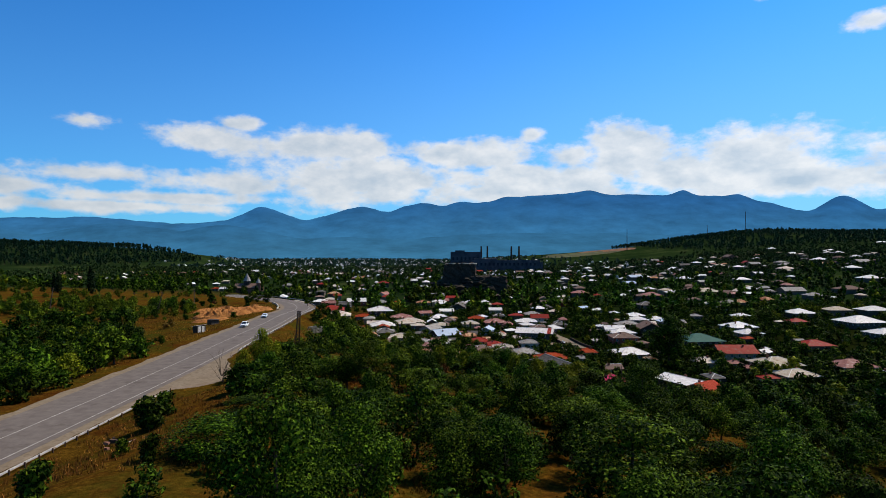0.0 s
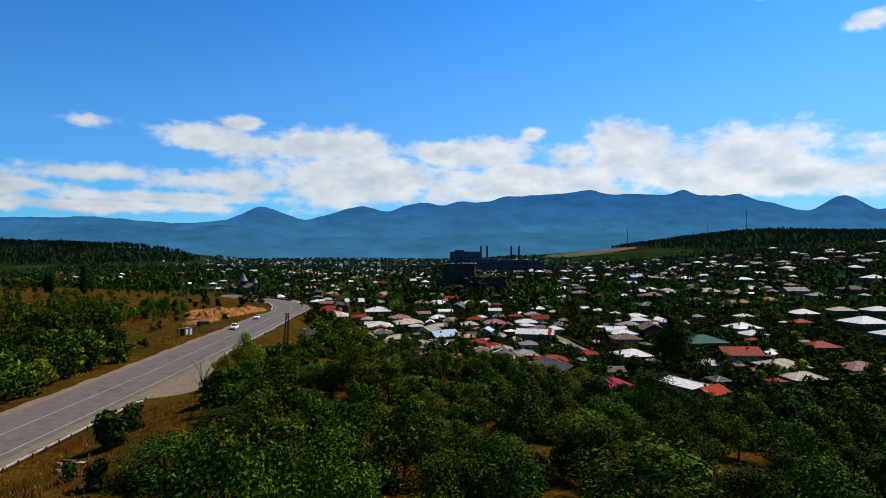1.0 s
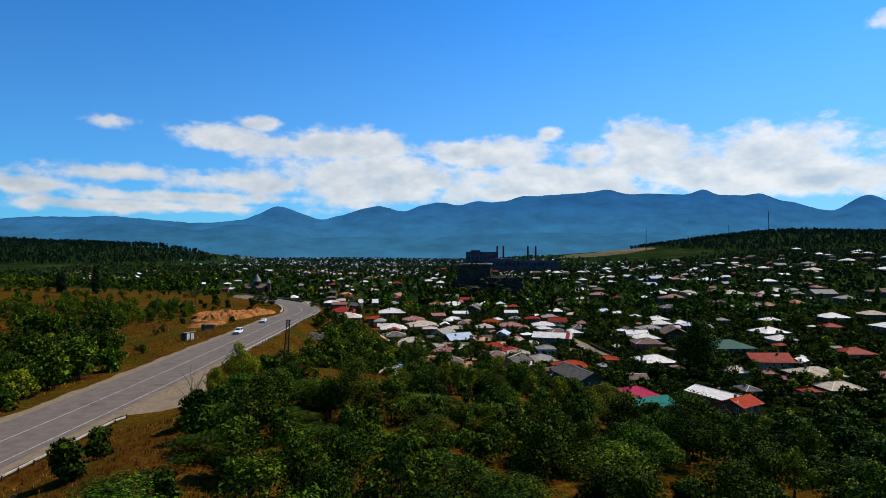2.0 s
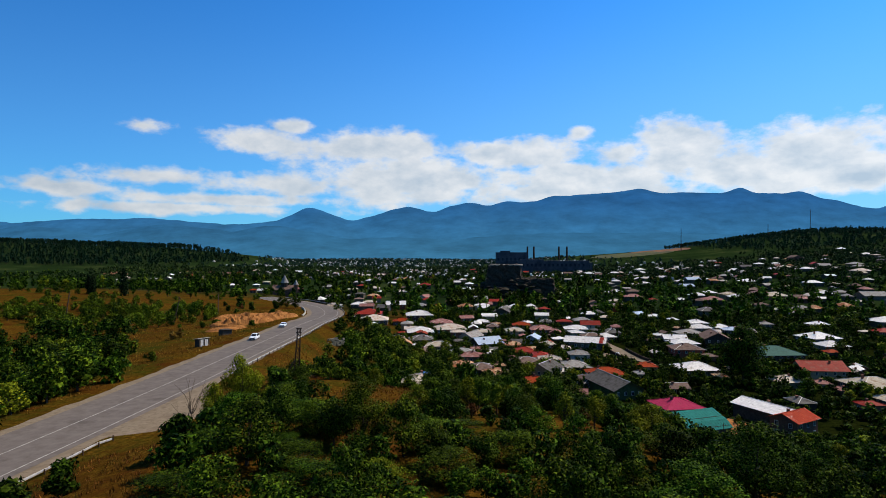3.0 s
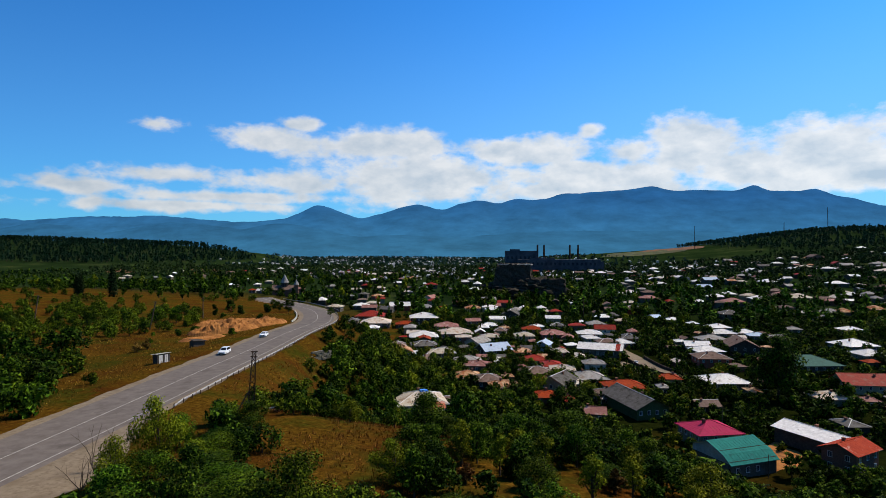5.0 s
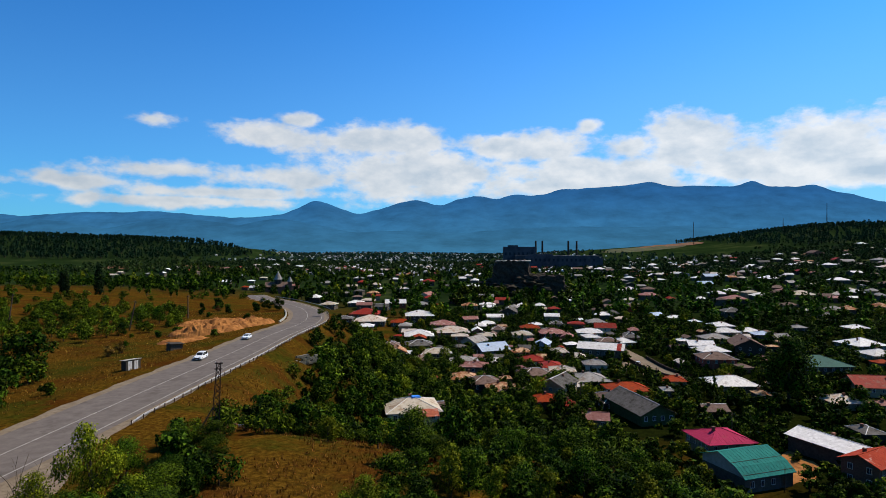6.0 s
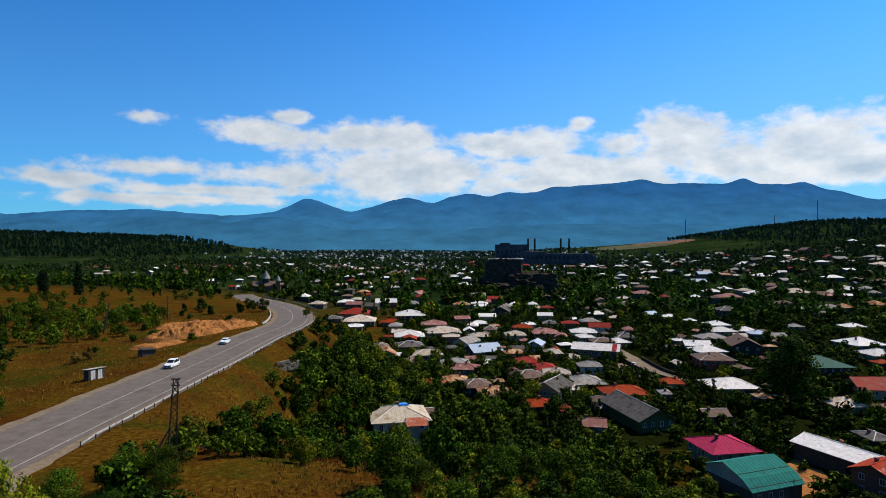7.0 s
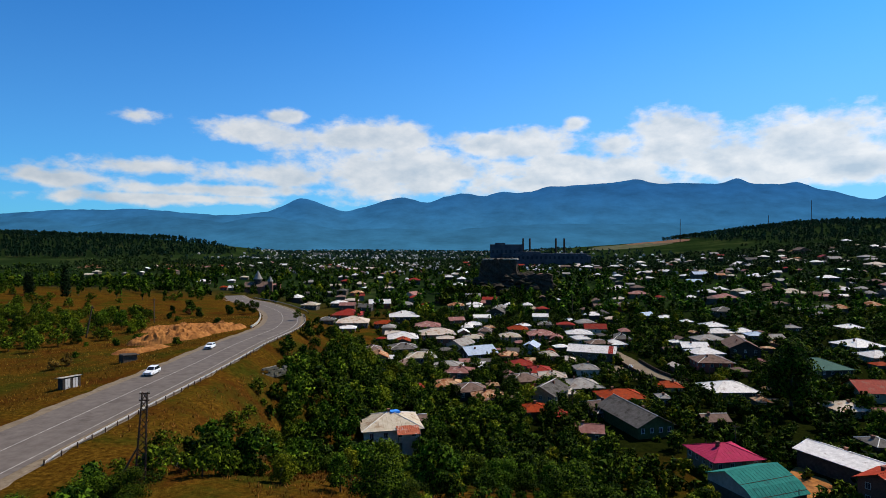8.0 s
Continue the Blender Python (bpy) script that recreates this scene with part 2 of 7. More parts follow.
def leaf_material(name, low, high, spread=0.35):
    """Leaves: varied by leaf and by tree, with a little light coming through."""
    m = bpy.data.materials.new(name)
    m.use_nodes = True
    n, l = m.node_tree.nodes, m.node_tree.links
    bs = n["Principled BSDF"]
    bs.inputs["Roughness"].default_value = 0.6
    bs.inputs["Specular IOR Level"].default_value = 0.015
    geo, oi = n.new("ShaderNodeNewGeometry"), n.new("ShaderNodeObjectInfo")
    ramp = n.new("ShaderNodeValToRGB")
    ramp.color_ramp.elements[0].position = 0.3
    ramp.color_ramp.elements[0].color, ramp.color_ramp.elements[1].color = (*low, 1), (*high, 1)
    l.new(geo.outputs["Random Per Island"], ramp.inputs[0])
    mr = n.new("ShaderNodeMapRange")
    mr.inputs["To Min"].default_value, mr.inputs["To Max"].default_value = 1 - spread, 1 + spread
    l.new(oi.outputs["Random"], mr.inputs["Value"])
    hs = n.new("ShaderNodeHueSaturation")
    hr = n.new("ShaderNodeMapRange")
    hr.inputs["To Min"].default_value, hr.inputs["To Max"].default_value = 0.475, 0.515
    mul = n.new("ShaderNodeMath")
    mul.operation = "FRACT"
    m7 = n.new("ShaderNodeMath")
    m7.operation = "MULTIPLY"
    m7.inputs[1].default_value = 7.31
    l.new(oi.outputs["Random"], m7.inputs[0]), l.new(m7.outputs[0], mul.inputs[0]), l.new(mul.outputs[0], hr.inputs["Value"])
    tone = n.new("ShaderNodeTexNoise")
    tone.inputs["Scale"].default_value, tone.inputs["Detail"].default_value = 0.11, 3
    l.new(geo.outputs["Position"], tone.inputs["Vector"])
    tr_ = n.new("ShaderNodeMapRange")
    tr_.inputs["From Min"].default_value, tr_.inputs["From Max"].default_value = 0.3, 0.7
    tr_.inputs["To Min"].default_value, tr_.inputs["To Max"].default_value = 0.55, 1.45
    l.new(tone.outputs["Fac"], tr_.inputs["Value"])
    both = n.new("ShaderNodeMath")
    both.operation = "MULTIPLY"
    l.new(tr_.outputs[0], both.inputs[0]), l.new(mr.outputs[0], both.inputs[1])
    l.new(hr.outputs[0], hs.inputs["Hue"]), l.new(both.outputs[0], hs.inputs["Value"]), l.new(ramp.outputs[0], hs.inputs["Color"])
    l.new(hs.outputs[0], bs.inputs["Base Color"])
    tr = n.new("ShaderNodeBsdfTranslucent")
    l.new(hs.outputs[0], tr.inputs[0])
    mix = n.new("ShaderNodeMixShader")
    mix.inputs[0].default_value = 0.05
    l.new(bs.outputs[0], mix.inputs[1]), l.new(tr.outputs[0], mix.inputs[2])
    l.new(mix.outputs[0], n["Material Output"].inputs[0])
    return m


def ground_material():
    """Dry orange-brown meadow and green scrub, mixed by large patches and fine tufts."""
    m = bpy.data.materials.new("meadow")
    m.use_nodes = True
    n, l = m.node_tree.nodes, m.node_tree.links
    bs = n["Principled BSDF"]
    bs.inputs["Roughness"].default_value = 0.95
    bs.inputs["Specular IOR Level"].default_value = 0.0
    geo = n.new("ShaderNodeNewGeometry")

    def tex(scale, detail):
        t = n.new("ShaderNodeTexNoise")
        t.inputs["Scale"].default_value, t.inputs["Detail"].default_value = scale, detail
        t.inputs["Roughness"].default_value = 0.7
        l.new(geo.outputs["Position"], t.inputs["Vector"])
        return t.outputs["Fac"]

    def ramp(fac, *stops):
        r = n.new("ShaderNodeValToRGB")
        while len(r.color_ramp.elements) < len(stops):
            r.color_ramp.elements.new(0.5)
        for e, (p, c) in zip(r.color_ramp.elements, stops):
            e.position, e.color = p, (*c, 1)
        l.new(fac, r.inputs[0])
        return r.outputs[0]

    def blend(fac, a, b):
        x = n.new("ShaderNodeMix")
        x.data_type = "RGBA"
        l.new(fac, x.inputs["Factor"]), l.new(a, x.inputs["A"]), l.new(b, x.inputs["B"])
        return x.outputs["Result"]

    dry = ramp(tex(1.3, 9), (0.28, (0.012, 0.007, 0.0015)), (0.5, (0.066, 0.032, 0.004)), (0.74, (0.165, 0.086, 0.012)))
    rust = ramp(tex(1.7, 9), (0.3, (0.010, 0.004, 0.001)), (0.7, (0.095, 0.034, 0.006)))
    green = ramp(tex(0.9, 9), (0.3, (0.007, 0.009, 0.001)), (0.7, (0.056, 0.050, 0.006)))
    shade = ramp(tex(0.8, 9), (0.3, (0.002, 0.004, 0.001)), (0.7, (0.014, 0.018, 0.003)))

    def span(value, low, high):
        r = n.new("ShaderNodeMapRange")
        r.inputs["From Min"].default_value, r.inputs["From Max"].default_value = low, high
        l.new(value, r.inputs["Value"])
        return r.outputs[0]

    def calc(op, a, b):
        o = n.new("ShaderNodeMath")
        o.operation = op
        l.new(a, o.inputs[0]), l.new(b, o.inputs[1])
        return o.outputs[0]

    sep = n.new("ShaderNodeSeparateXYZ")
    l.new(geo.outputs["Position"], sep.inputs[0])
    dry = blend(span(tex(0.083, 6), 0.47, 0.62), dry, rust)
    near = blend(span(tex(0.05, 7), 0.49, 0.62), dry, green)
    # gardens and lower orchard: darker green, shade between houses and trees painted in
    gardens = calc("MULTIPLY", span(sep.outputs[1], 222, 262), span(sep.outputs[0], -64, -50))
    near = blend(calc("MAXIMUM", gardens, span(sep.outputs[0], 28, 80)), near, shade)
    # the valley floor beyond the village is gardens and crops
    crops = ramp(tex(0.012, 8), (0.35, (0.006, 0.014, 0.004)), (0.54, (0.013, 0.025, 0.007)), (0.64, (0.03, 0.04, 0.012)), (0.74, (0.075, 0.055, 0.02)))
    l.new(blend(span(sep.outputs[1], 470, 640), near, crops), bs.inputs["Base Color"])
    bp = n.new("ShaderNodeBump")
    bp.inputs["Strength"].default_value, bp.inputs["Distance"].default_value = 0.7, 0.25
    l.new(tex(2.2, 8), bp.inputs["Height"]), l.new(bp.outputs[0], bs.inputs["Normal"])
    return m


MEADOW = ground_material()
ASPHALT = material("asphalt", (0.100, 0.081, 0.067), (0.150, 0.123, 0.102), 0.5, 0.9, stain=(0.082, 0.067, 0.055), stain_amount=0.2, stain_scale=0.16, coords="World", bump=0.1)
GRAVEL = material("gravel_dirt", (0.130, 0.093, 0.057), (0.225, 0.172, 0.114), 1.2, 0.95, stain=(0.14, 0.10, 0.06), stain_amount=0.3, stain_scale=0.3, coords="World", bump=0.5)
LINE = material("road_paint", (0.17, 0.15, 0.125), (0.42, 0.385, 0.325), 1.1, 0.8, coords="World", bump=0.0)
STEEL = material("galvanised_steel", (0.30, 0.29, 0.27), (0.50, 0.48, 0.45), 2.0, 0.6, 0.0, stain=(0.2, 0.11, 0.05), stain_amount=0.2, stain_scale=1.2, bump=0.05)
FIELD_STONE = material("field_stone", (0.13, 0.11, 0.08), (0.24, 0.205, 0.155), 1.8, 0.95, stain=(0.08, 0.075, 0.04), stain_amount=0.35)
RUST_STEEL = material("rusty_steel", (0.035, 0.022, 0.015), (0.09, 0.05, 0.03), 4.0, 0.85)
CONCRETE = material("concrete", (0.28, 0.25, 0.20), (0.46, 0.42, 0.34), 1.5, 0.9, stain=(0.17, 0.14, 0.10), stain_amount=0.3)
BARK = material("bark", (0.035, 0.026, 0.018), (0.085, 0.065, 0.045), 6.0, 0.95, bump=0.6)
OLD_WOOD = material("weathered_wood", (0.05, 0.035, 0.025), (0.12, 0.09, 0.06), 5.0, 0.9)
EARTH = material("orange_earth", (0.20, 0.072, 0.017), (0.37, 0.155, 0.042), 0.4, 0.95, stain=(0.15, 0.055, 0.016), stain_amount=0.3, stain_scale=0.18, coords="World", bump=0.35)
GLASS = material("window_glass", (0.015, 0.02, 0.028), (0.03, 0.04, 0.05), 0.8, 0.08, bump=0)
FRAME = material("painted_frame", (0.42, 0.40, 0.36), (0.6, 0.58, 0.54), 3.0, 0.6)
DOOR = material("brown_door", (0.07, 0.04, 0.025), (0.14, 0.08, 0.045), 4.0, 0.6)
ROCK = material("dark_rock", (0.016, 0.013, 0.010), (0.055, 0.041, 0.030), 0.35, 0.95, stain=(0.03, 0.035, 0.012), stain_amount=0.35, stain_scale=0.15, coords="World", bump=1.0)
STONE = material("ruin_stone", (0.024, 0.018, 0.013), (0.075, 0.054, 0.037), 0.5, 0.95, coords="World", bump=0.8)

WALLS = {"cream": material("cream_plaster", (0.20, 0.15, 0.09), (0.32, 0.25, 0.155), 1.2, 0.9, stain=(0.22, 0.18, 0.13), stain_amount=0.25, spread=0.2),
         "grey": material("grey_plaster", (0.07, 0.055, 0.038), (0.135, 0.11, 0.078), 1.2, 0.9, stain=(0.11, 0.10, 0.09), stain_amount=0.3, spread=0.2),
         "brick": material("brick_wall", (0.13, 0.06, 0.04), (0.24, 0.11, 0.07), 2.5, 0.9, stain=(0.1, 0.07, 0.055), stain_amount=0.2, spread=0.2),
         "red": material("red_brown_wall", (0.20, 0.042, 0.026), (0.34, 0.075, 0.04), 1.5, 0.8, stain=(0.13, 0.05, 0.035), stain_amount=0.2),
         "white": material("white_plaster", (0.34, 0.30, 0.24), (0.50, 0.45, 0.37), 1.0, 0.85, stain=(0.35, 0.33, 0.3), stain_amount=0.2, spread=0.1),
         "dark": material("dark_wall", (0.036, 0.029, 0.022), (0.08, 0.064, 0.049), 1.5, 0.9, spread=0.25),
         "green": material("mossy_wall", (0.045, 0.055, 0.018), (0.085, 0.095, 0.035), 1.0, 0.9),
         "blue": material("pale_blue_wall", (0.16, 0.20, 0.27), (0.25, 0.30, 0.38), 1.0, 0.85)}


def roof_material(name, low, high, rust, amount, rough=0.75, metal=0.0, spread=0.12):
    m = material(name, low, high, 0.9, rough, metal, 0.15, rust, amount, 0.35, spread)
    m.node_tree.nodes["Principled BSDF"].inputs["Specular IOR Level"].default_value = 0.03
    return m


ROOFS = {"white": roof_material("white_sheet_roof", (0.52, 0.48, 0.43), (0.74, 0.70, 0.64), (0.27, 0.21, 0.17), 0.16),
         "grey": roof_material("grey_sheet_roof", (0.18, 0.165, 0.145), (0.31, 0.285, 0.25), (0.16, 0.11, 0.08), 0.3),
         "slate": roof_material("slate_roof", (0.075, 0.068, 0.058), (0.14, 0.125, 0.11), (0.05, 0.042, 0.032), 0.35, 0.85, 0.0),
         "brown": roof_material("brown_roof", (0.105, 0.066, 0.05), (0.19, 0.125, 0.095), (0.075, 0.045, 0.032), 0.3, 0.8, 0.0),
         "tan": roof_material("tan_roof", (0.38, 0.31, 0.24), (0.56, 0.47, 0.37), (0.30, 0.13, 0.055), 0.28, 0.75, 0.0),
         "cream": roof_material("cream_roof", (0.34, 0.275, 0.19), (0.48, 0.41, 0.31), (0.24, 0.15, 0.085), 0.32, 0.75, 0.0),
         "rust": roof_material("rusted_roof", (0.36, 0.20, 0.10), (0.58, 0.40, 0.24), (0.24, 0.075, 0.025), 0.6, 0.85, 0.1),
         "orange": roof_material("orange_roof", (0.19, 0.021, 0.005), (0.31, 0.046, 0.010), (0.16, 0.035, 0.015), 0.35, 0.7, 0.0),
         "streaked": roof_material("streaked_red_roof", (0.27, 0.028, 0.012), (0.40, 0.055, 0.020), (0.50, 0.36, 0.29), 0.12),
         "red": roof_material("red_roof", (0.17, 0.014, 0.009), (0.28, 0.030, 0.016), (0.20, 0.06, 0.04), 0.3, 0.6, 0.0),
         "pink": roof_material("pink_roof", (0.19, 0.075, 0.058), (0.30, 0.14, 0.112), (0.40, 0.28, 0.24), 0.25, 0.65, 0.0),
         "magenta": roof_material("crimson_roof", (0.30, 0.022, 0.058), (0.40, 0.036, 0.085), (0.27, 0.045, 0.06), 0.15, 0.8, 0.0, 0.0),
         "teal": roof_material("teal_roof", (0.014, 0.125, 0.10), (0.025, 0.18, 0.145), (0.022, 0.10, 0.085), 0.2, 0.8, 0.0, 0.0),
         "green": roof_material("green_roof", (0.035, 0.085, 0.065), (0.055, 0.12, 0.092), (0.04, 0.07, 0.05), 0.2, 0.7, 0.0, 0.0),
         "blue": roof_material("blue_grey_roof", (0.30, 0.36, 0.43), (0.44, 0.50, 0.57), (0.3, 0.3, 0.3), 0.15)}
RIDGE = material("pale_ridge_cap", (0.5, 0.46, 0.4), (0.66, 0.62, 0.55), 2.0, 0.6)
RUST_SHEET = material("rust_red_sheet", (0.28, 0.055, 0.02), (0.44, 0.11, 0.04), 2.0, 0.7, stain=(0.5, 0.4, 0.33), stain_amount=0.2, stain_scale=0.6)

LEAF = leaf_material("leaf_green", (0.007, 0.018, 0.001), (0.092, 0.156, 0.008))
LEAF_DARK = leaf_material("leaf_dark", (0.004, 0.011, 0.001), (0.056, 0.100, 0.006))
LEAF_LIGHT = leaf_material("leaf_light", (0.05, 0.065, 0.003), (0.20, 0.225, 0.010))
LEAF_DRY = leaf_material("leaf_dry", (0.05, 0.024, 0.006), (0.19, 0.10, 0.018))
NEEDLE = leaf_material("needle_dark", (0.004, 0.010, 0.003), (0.018, 0.032, 0.009), 0.2)
# distant foliage: bluish haze of the air mixed into the next four greens
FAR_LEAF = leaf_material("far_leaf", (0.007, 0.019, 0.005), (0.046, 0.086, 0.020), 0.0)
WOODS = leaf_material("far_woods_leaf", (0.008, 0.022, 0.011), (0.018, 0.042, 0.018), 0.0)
HAZY_PLAIN_LEAF = leaf_material("hazy_plain_leaf", (0.012, 0.030, 0.022), (0.034, 0.070, 0.046), 0.0)
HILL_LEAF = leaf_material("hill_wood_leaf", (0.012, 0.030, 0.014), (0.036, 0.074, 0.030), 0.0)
GRASS = leaf_material("dry_grass", (0.09, 0.042, 0.008), (0.34, 0.18, 0.03), 0.0)


# ---- mesh helpers ----
def mesh_of(name, verts, faces, mat, smooth=False):
    me = bpy.data.meshes.new(name)
    me.from_pydata([tuple(v) for v in verts], [], faces)
    me.materials.append(mat)
    if smooth:
        me.shade_smooth()
    return me


def put_part(name, me, parent=None, label=""):
    ob = new(name, me)
    ob.parent = parent
    return tagged(ob, label) if label else ob


def part(name, bm, mat, parent, label=""):
    """One mesh object out of a bmesh, under a thing or a part."""
    me = bpy.data.meshes.new(name)
    bmesh.ops.recalc_face_normals(bm, faces=bm.faces)
    bm.to_mesh(me)
    bm.free()
    me.materials.append(mat)
    return put_part(name, me, parent, label)


def thing(name, m, label, category, group="", kind=""):
    ob = new(name)
    ob.matrix_basis = m
    ob.empty_display_size = 0.3
    return tagged(ob, label, category, group, kind)


def box(bm, cx, cy, cz, sx, sy, sz, m=None):
    """A box by centre and full size."""
    r = bmesh.ops.create_cube(bm, size=1)
    t = Matrix.Translation((cx, cy, cz)) @ Matrix.Diagonal((sx, sy, sz, 1))
    bmesh.ops.transform(bm, matrix=(m @ t) if m else t, verts=r["verts"])
    return r["verts"]


def rod(bm, a, b, r0, r1=None, n=6):
    """A tapered rod from a to b."""
    a, b = Vector(a), Vector(b)
    r1 = r0 if r1 is None else r1
    q = (b - a).to_track_quat("Z", "Y").to_matrix().to_4x4()
    bmesh.ops.create_cone(bm, cap_ends=True, segments=n, radius1=r0, radius2=r1, depth=(b - a).length, matrix=Matrix.Translation((a + b) / 2) @ q)


def ground_at(x, y):
    return float(land(x, y)[0])


def gabled_body(bm, w, d, h, pitch, foot=1.5):
    """House walls with both gables in one closed body."""
    ring = [(-d / 2, -foot), (d / 2, -foot), (d / 2, h - 0.12), (0, h + d / 2 * pitch - 0.14), (-d / 2, h - 0.12)]
    a, b = [[bm.verts.new((sx * w / 2, y, z)) for y, z in ring] for sx in (-1, 1)]
    bm.faces.new(a), bm.faces.new(b[::-1])
    for i in range(5):
        bm.faces.new((a[i], a[(i + 1) % 5], b[(i + 1) % 5], b[i]))


# ---- ground, road, backdrop ----
def axis(points):
    out = []
    for (a, step), (b, _) in zip(points[:-1], points[1:]):
        out += list(np.arange(a, b - step * 0.5, step))
    return np.array(out + [points[-1][0]])


def build_ground():
    xs = axis([(-4900, 400), (-2800, 200), (-825, 40), (-300, 10), (-100, 4), (-33, 7), (215, 17), (700, 50), (2500, 200), (3300, 400), (4900, 0)])
    ys = axis([(-1500, 300), (-500, 60), (-33, 10), (66, 5), (363, 10), (594, 25), (1155, 66), (2800, 200), (4800, 0)])
    gx, gy = np.meshgrid(xs, ys)
    gz = land(gx.ravel(), gy.ravel())
    w, h = len(xs), len(ys)
    faces = [(j * w + i, j * w + i + 1, (j + 1) * w + i + 1, (j + 1) * w + i) for j in range(h - 1) for i in range(w - 1)]
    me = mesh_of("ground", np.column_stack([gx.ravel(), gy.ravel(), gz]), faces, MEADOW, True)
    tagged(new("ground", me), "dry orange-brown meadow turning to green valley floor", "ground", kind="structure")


build_ground()
LINE_XY = spline(ROAD[:15], 3.0)


def offset_line(off, lo=-1e9, hi=1e9):
    """Points beside the road's centre line, off metres to its right, for a stretch of y."""
    p = LINE_XY
    d = np.gradient(p[:, :2], axis=0)
    d /= np.linalg.norm(d, axis=1)[:, None]
    q = np.column_stack([p[:, 0] + d[:, 1] * off, p[:, 1] - d[:, 0] * off, p[:, 2]])
    return q[(p[:, 1] >= lo) & (p[:, 1] <= hi)], d[(p[:, 1] >= lo) & (p[:, 1] <= hi)]


def strip(name, a, b, lift, mat, label, thick=0.0, wobble=0.0, kind="structure", category="road", lo=-1e9, hi=1e9):
    """A ribbon along the road between two offsets."""
    n = max(2, int(abs(b - a) / 2.5) + 1)
    cols = np.linspace(a, b, n)
    rows = [offset_line(c, lo, hi)[0] for c in cols]
    k = len(rows[0])
    verts = []
    for j, r in enumerate(rows):
        for i, (x, y, z) in enumerate(r):
            wob = wobble * math.sin(i * 1.7 + j) * math.sin(i * 0.61) if j in (0, n - 1) else 0
            verts.append((x + wob, y, z + lift + (0.03 * (1 - abs(2 * j / (n - 1) - 1)) if thick else 0)))
    faces = [(j * k + i, j * k + i + 1, (j + 1) * k + i + 1, (j + 1) * k + i) for j in range(n - 1) for i in range(k - 1)]
    me = mesh_of(name, verts, [f[::-1] for f in faces], mat)
    return me if not label else tagged(new(name, me), label, category, kind=kind)


strip("road_shoulder", -8.6, 9.2, 0.03, GRAVEL, "pale dusty gravel shoulder beside the road", wobble=0.5, category="shoulder")
road = strip("road", -6.4, 7.4, 0.08, ASPHALT, "worn grey two-lane asphalt road with faded markings", thick=0.1)
for name, off, label in (("edge_line", 6.1, "faded white edge line"), ("centre_line", 0.0, "worn white centre line")):
    lift = 0.125 if off == 0 else 0.112
    me = strip(name, off - 0.1, off + 0.1, lift, LINE, "")
    put_part(name, me, road, label)


def layby():
    """Bare dirt pull-off between the two guard rails."""
    verts, faces = [], []
    us, vs = np.linspace(0, 1, 9), np.linspace(0, 1, 15)
    for v in vs:
        y = 120.5 + 41 * v
        far = np.interp(y, (120.5, 123, 126, 133, 142, 151, 160, 161.5), (-56.5, -52, -49, -48.3, -51.5, -56, -57.6, -57.9)) + 0.4 * math.sin(v * 31)
        for u in us:
            x = -58.6 + (far + 58.6) * u
            verts.append((x, y, ground_at(x, y) + (0.055 if u < 0.98 else -0.03)))
    for j in range(14):
        for i in range(8):
            a = j * 9 + i
            faces.append((a, a + 1, a + 10, a + 9))
    tagged(new("dirt_layby", mesh_of("dirt_layby", verts, faces, GRAVEL)), "bare pale dirt pull-off beside the road", "lay-by", kind="structure")


layby()


def guard_rail(name, off, lo, hi, label):
    pts, _ = offset_line(off, lo, hi)
    ob = thing(name, Matrix.Translation(pts[0]), label, "guard rail", "road guard rails")
    o = pts[0]
    bm = bmesh.new()
    prof = [(0.0, 0.46), (0.05, 0.52), (0.05, 0.58), (0.0, 0.62), (0.05, 0.66), (0.05, 0.73), (0.0, 0.78), (-0.03, 0.62)]
    rings = []
    for i, p in enumerate(pts):
        d = pts[min(i + 1, len(pts) - 1)] - pts[max(i - 1, 0)]
        d = d / np.linalg.norm(d)
        droop = 0.35 if i in (0, len(pts) - 1) else 0.0
        rings.append([bm.verts.new((p[0] - o[0] - d[1] * a, p[1] - o[1] + d[0] * a, p[2] - o[2] + h - droop)) for a, h in prof])
    for r, s in zip(rings[:-1], rings[1:]):
        for k in range(len(prof)):
            bm.faces.new((r[k], r[(k + 1) % len(prof)], s[(k + 1) % len(prof)], s[k]))
    part("rail", bm, STEEL, ob, "dented galvanised beam")
    post = bmesh.new()
    box(post, 0, 0, 0.15, 0.14, 0.1, 1.2)
    post_me = bpy.data.meshes.new("post")
    post.to_mesh(post_me)
    post.free()
    post_me.materials.append(RUST_STEEL)
    for p in pts[::1]:
        q = put_part("post", post_me, ob)
        q.location = (p[0] - o[0] + 0.12, p[1] - o[1], p[2] - o[2])


guard_rail("guard_rail", 10.7, 30, 121.3, "galvanised steel guard rail on rusty posts")
guard_rail("guard_rail", 9.3, 160, 353, "long galvanised guard rail curving with the road")
guard_rail("guard_rail", 12.2, 357, 495, "galvanised guard rail round the outer bend")


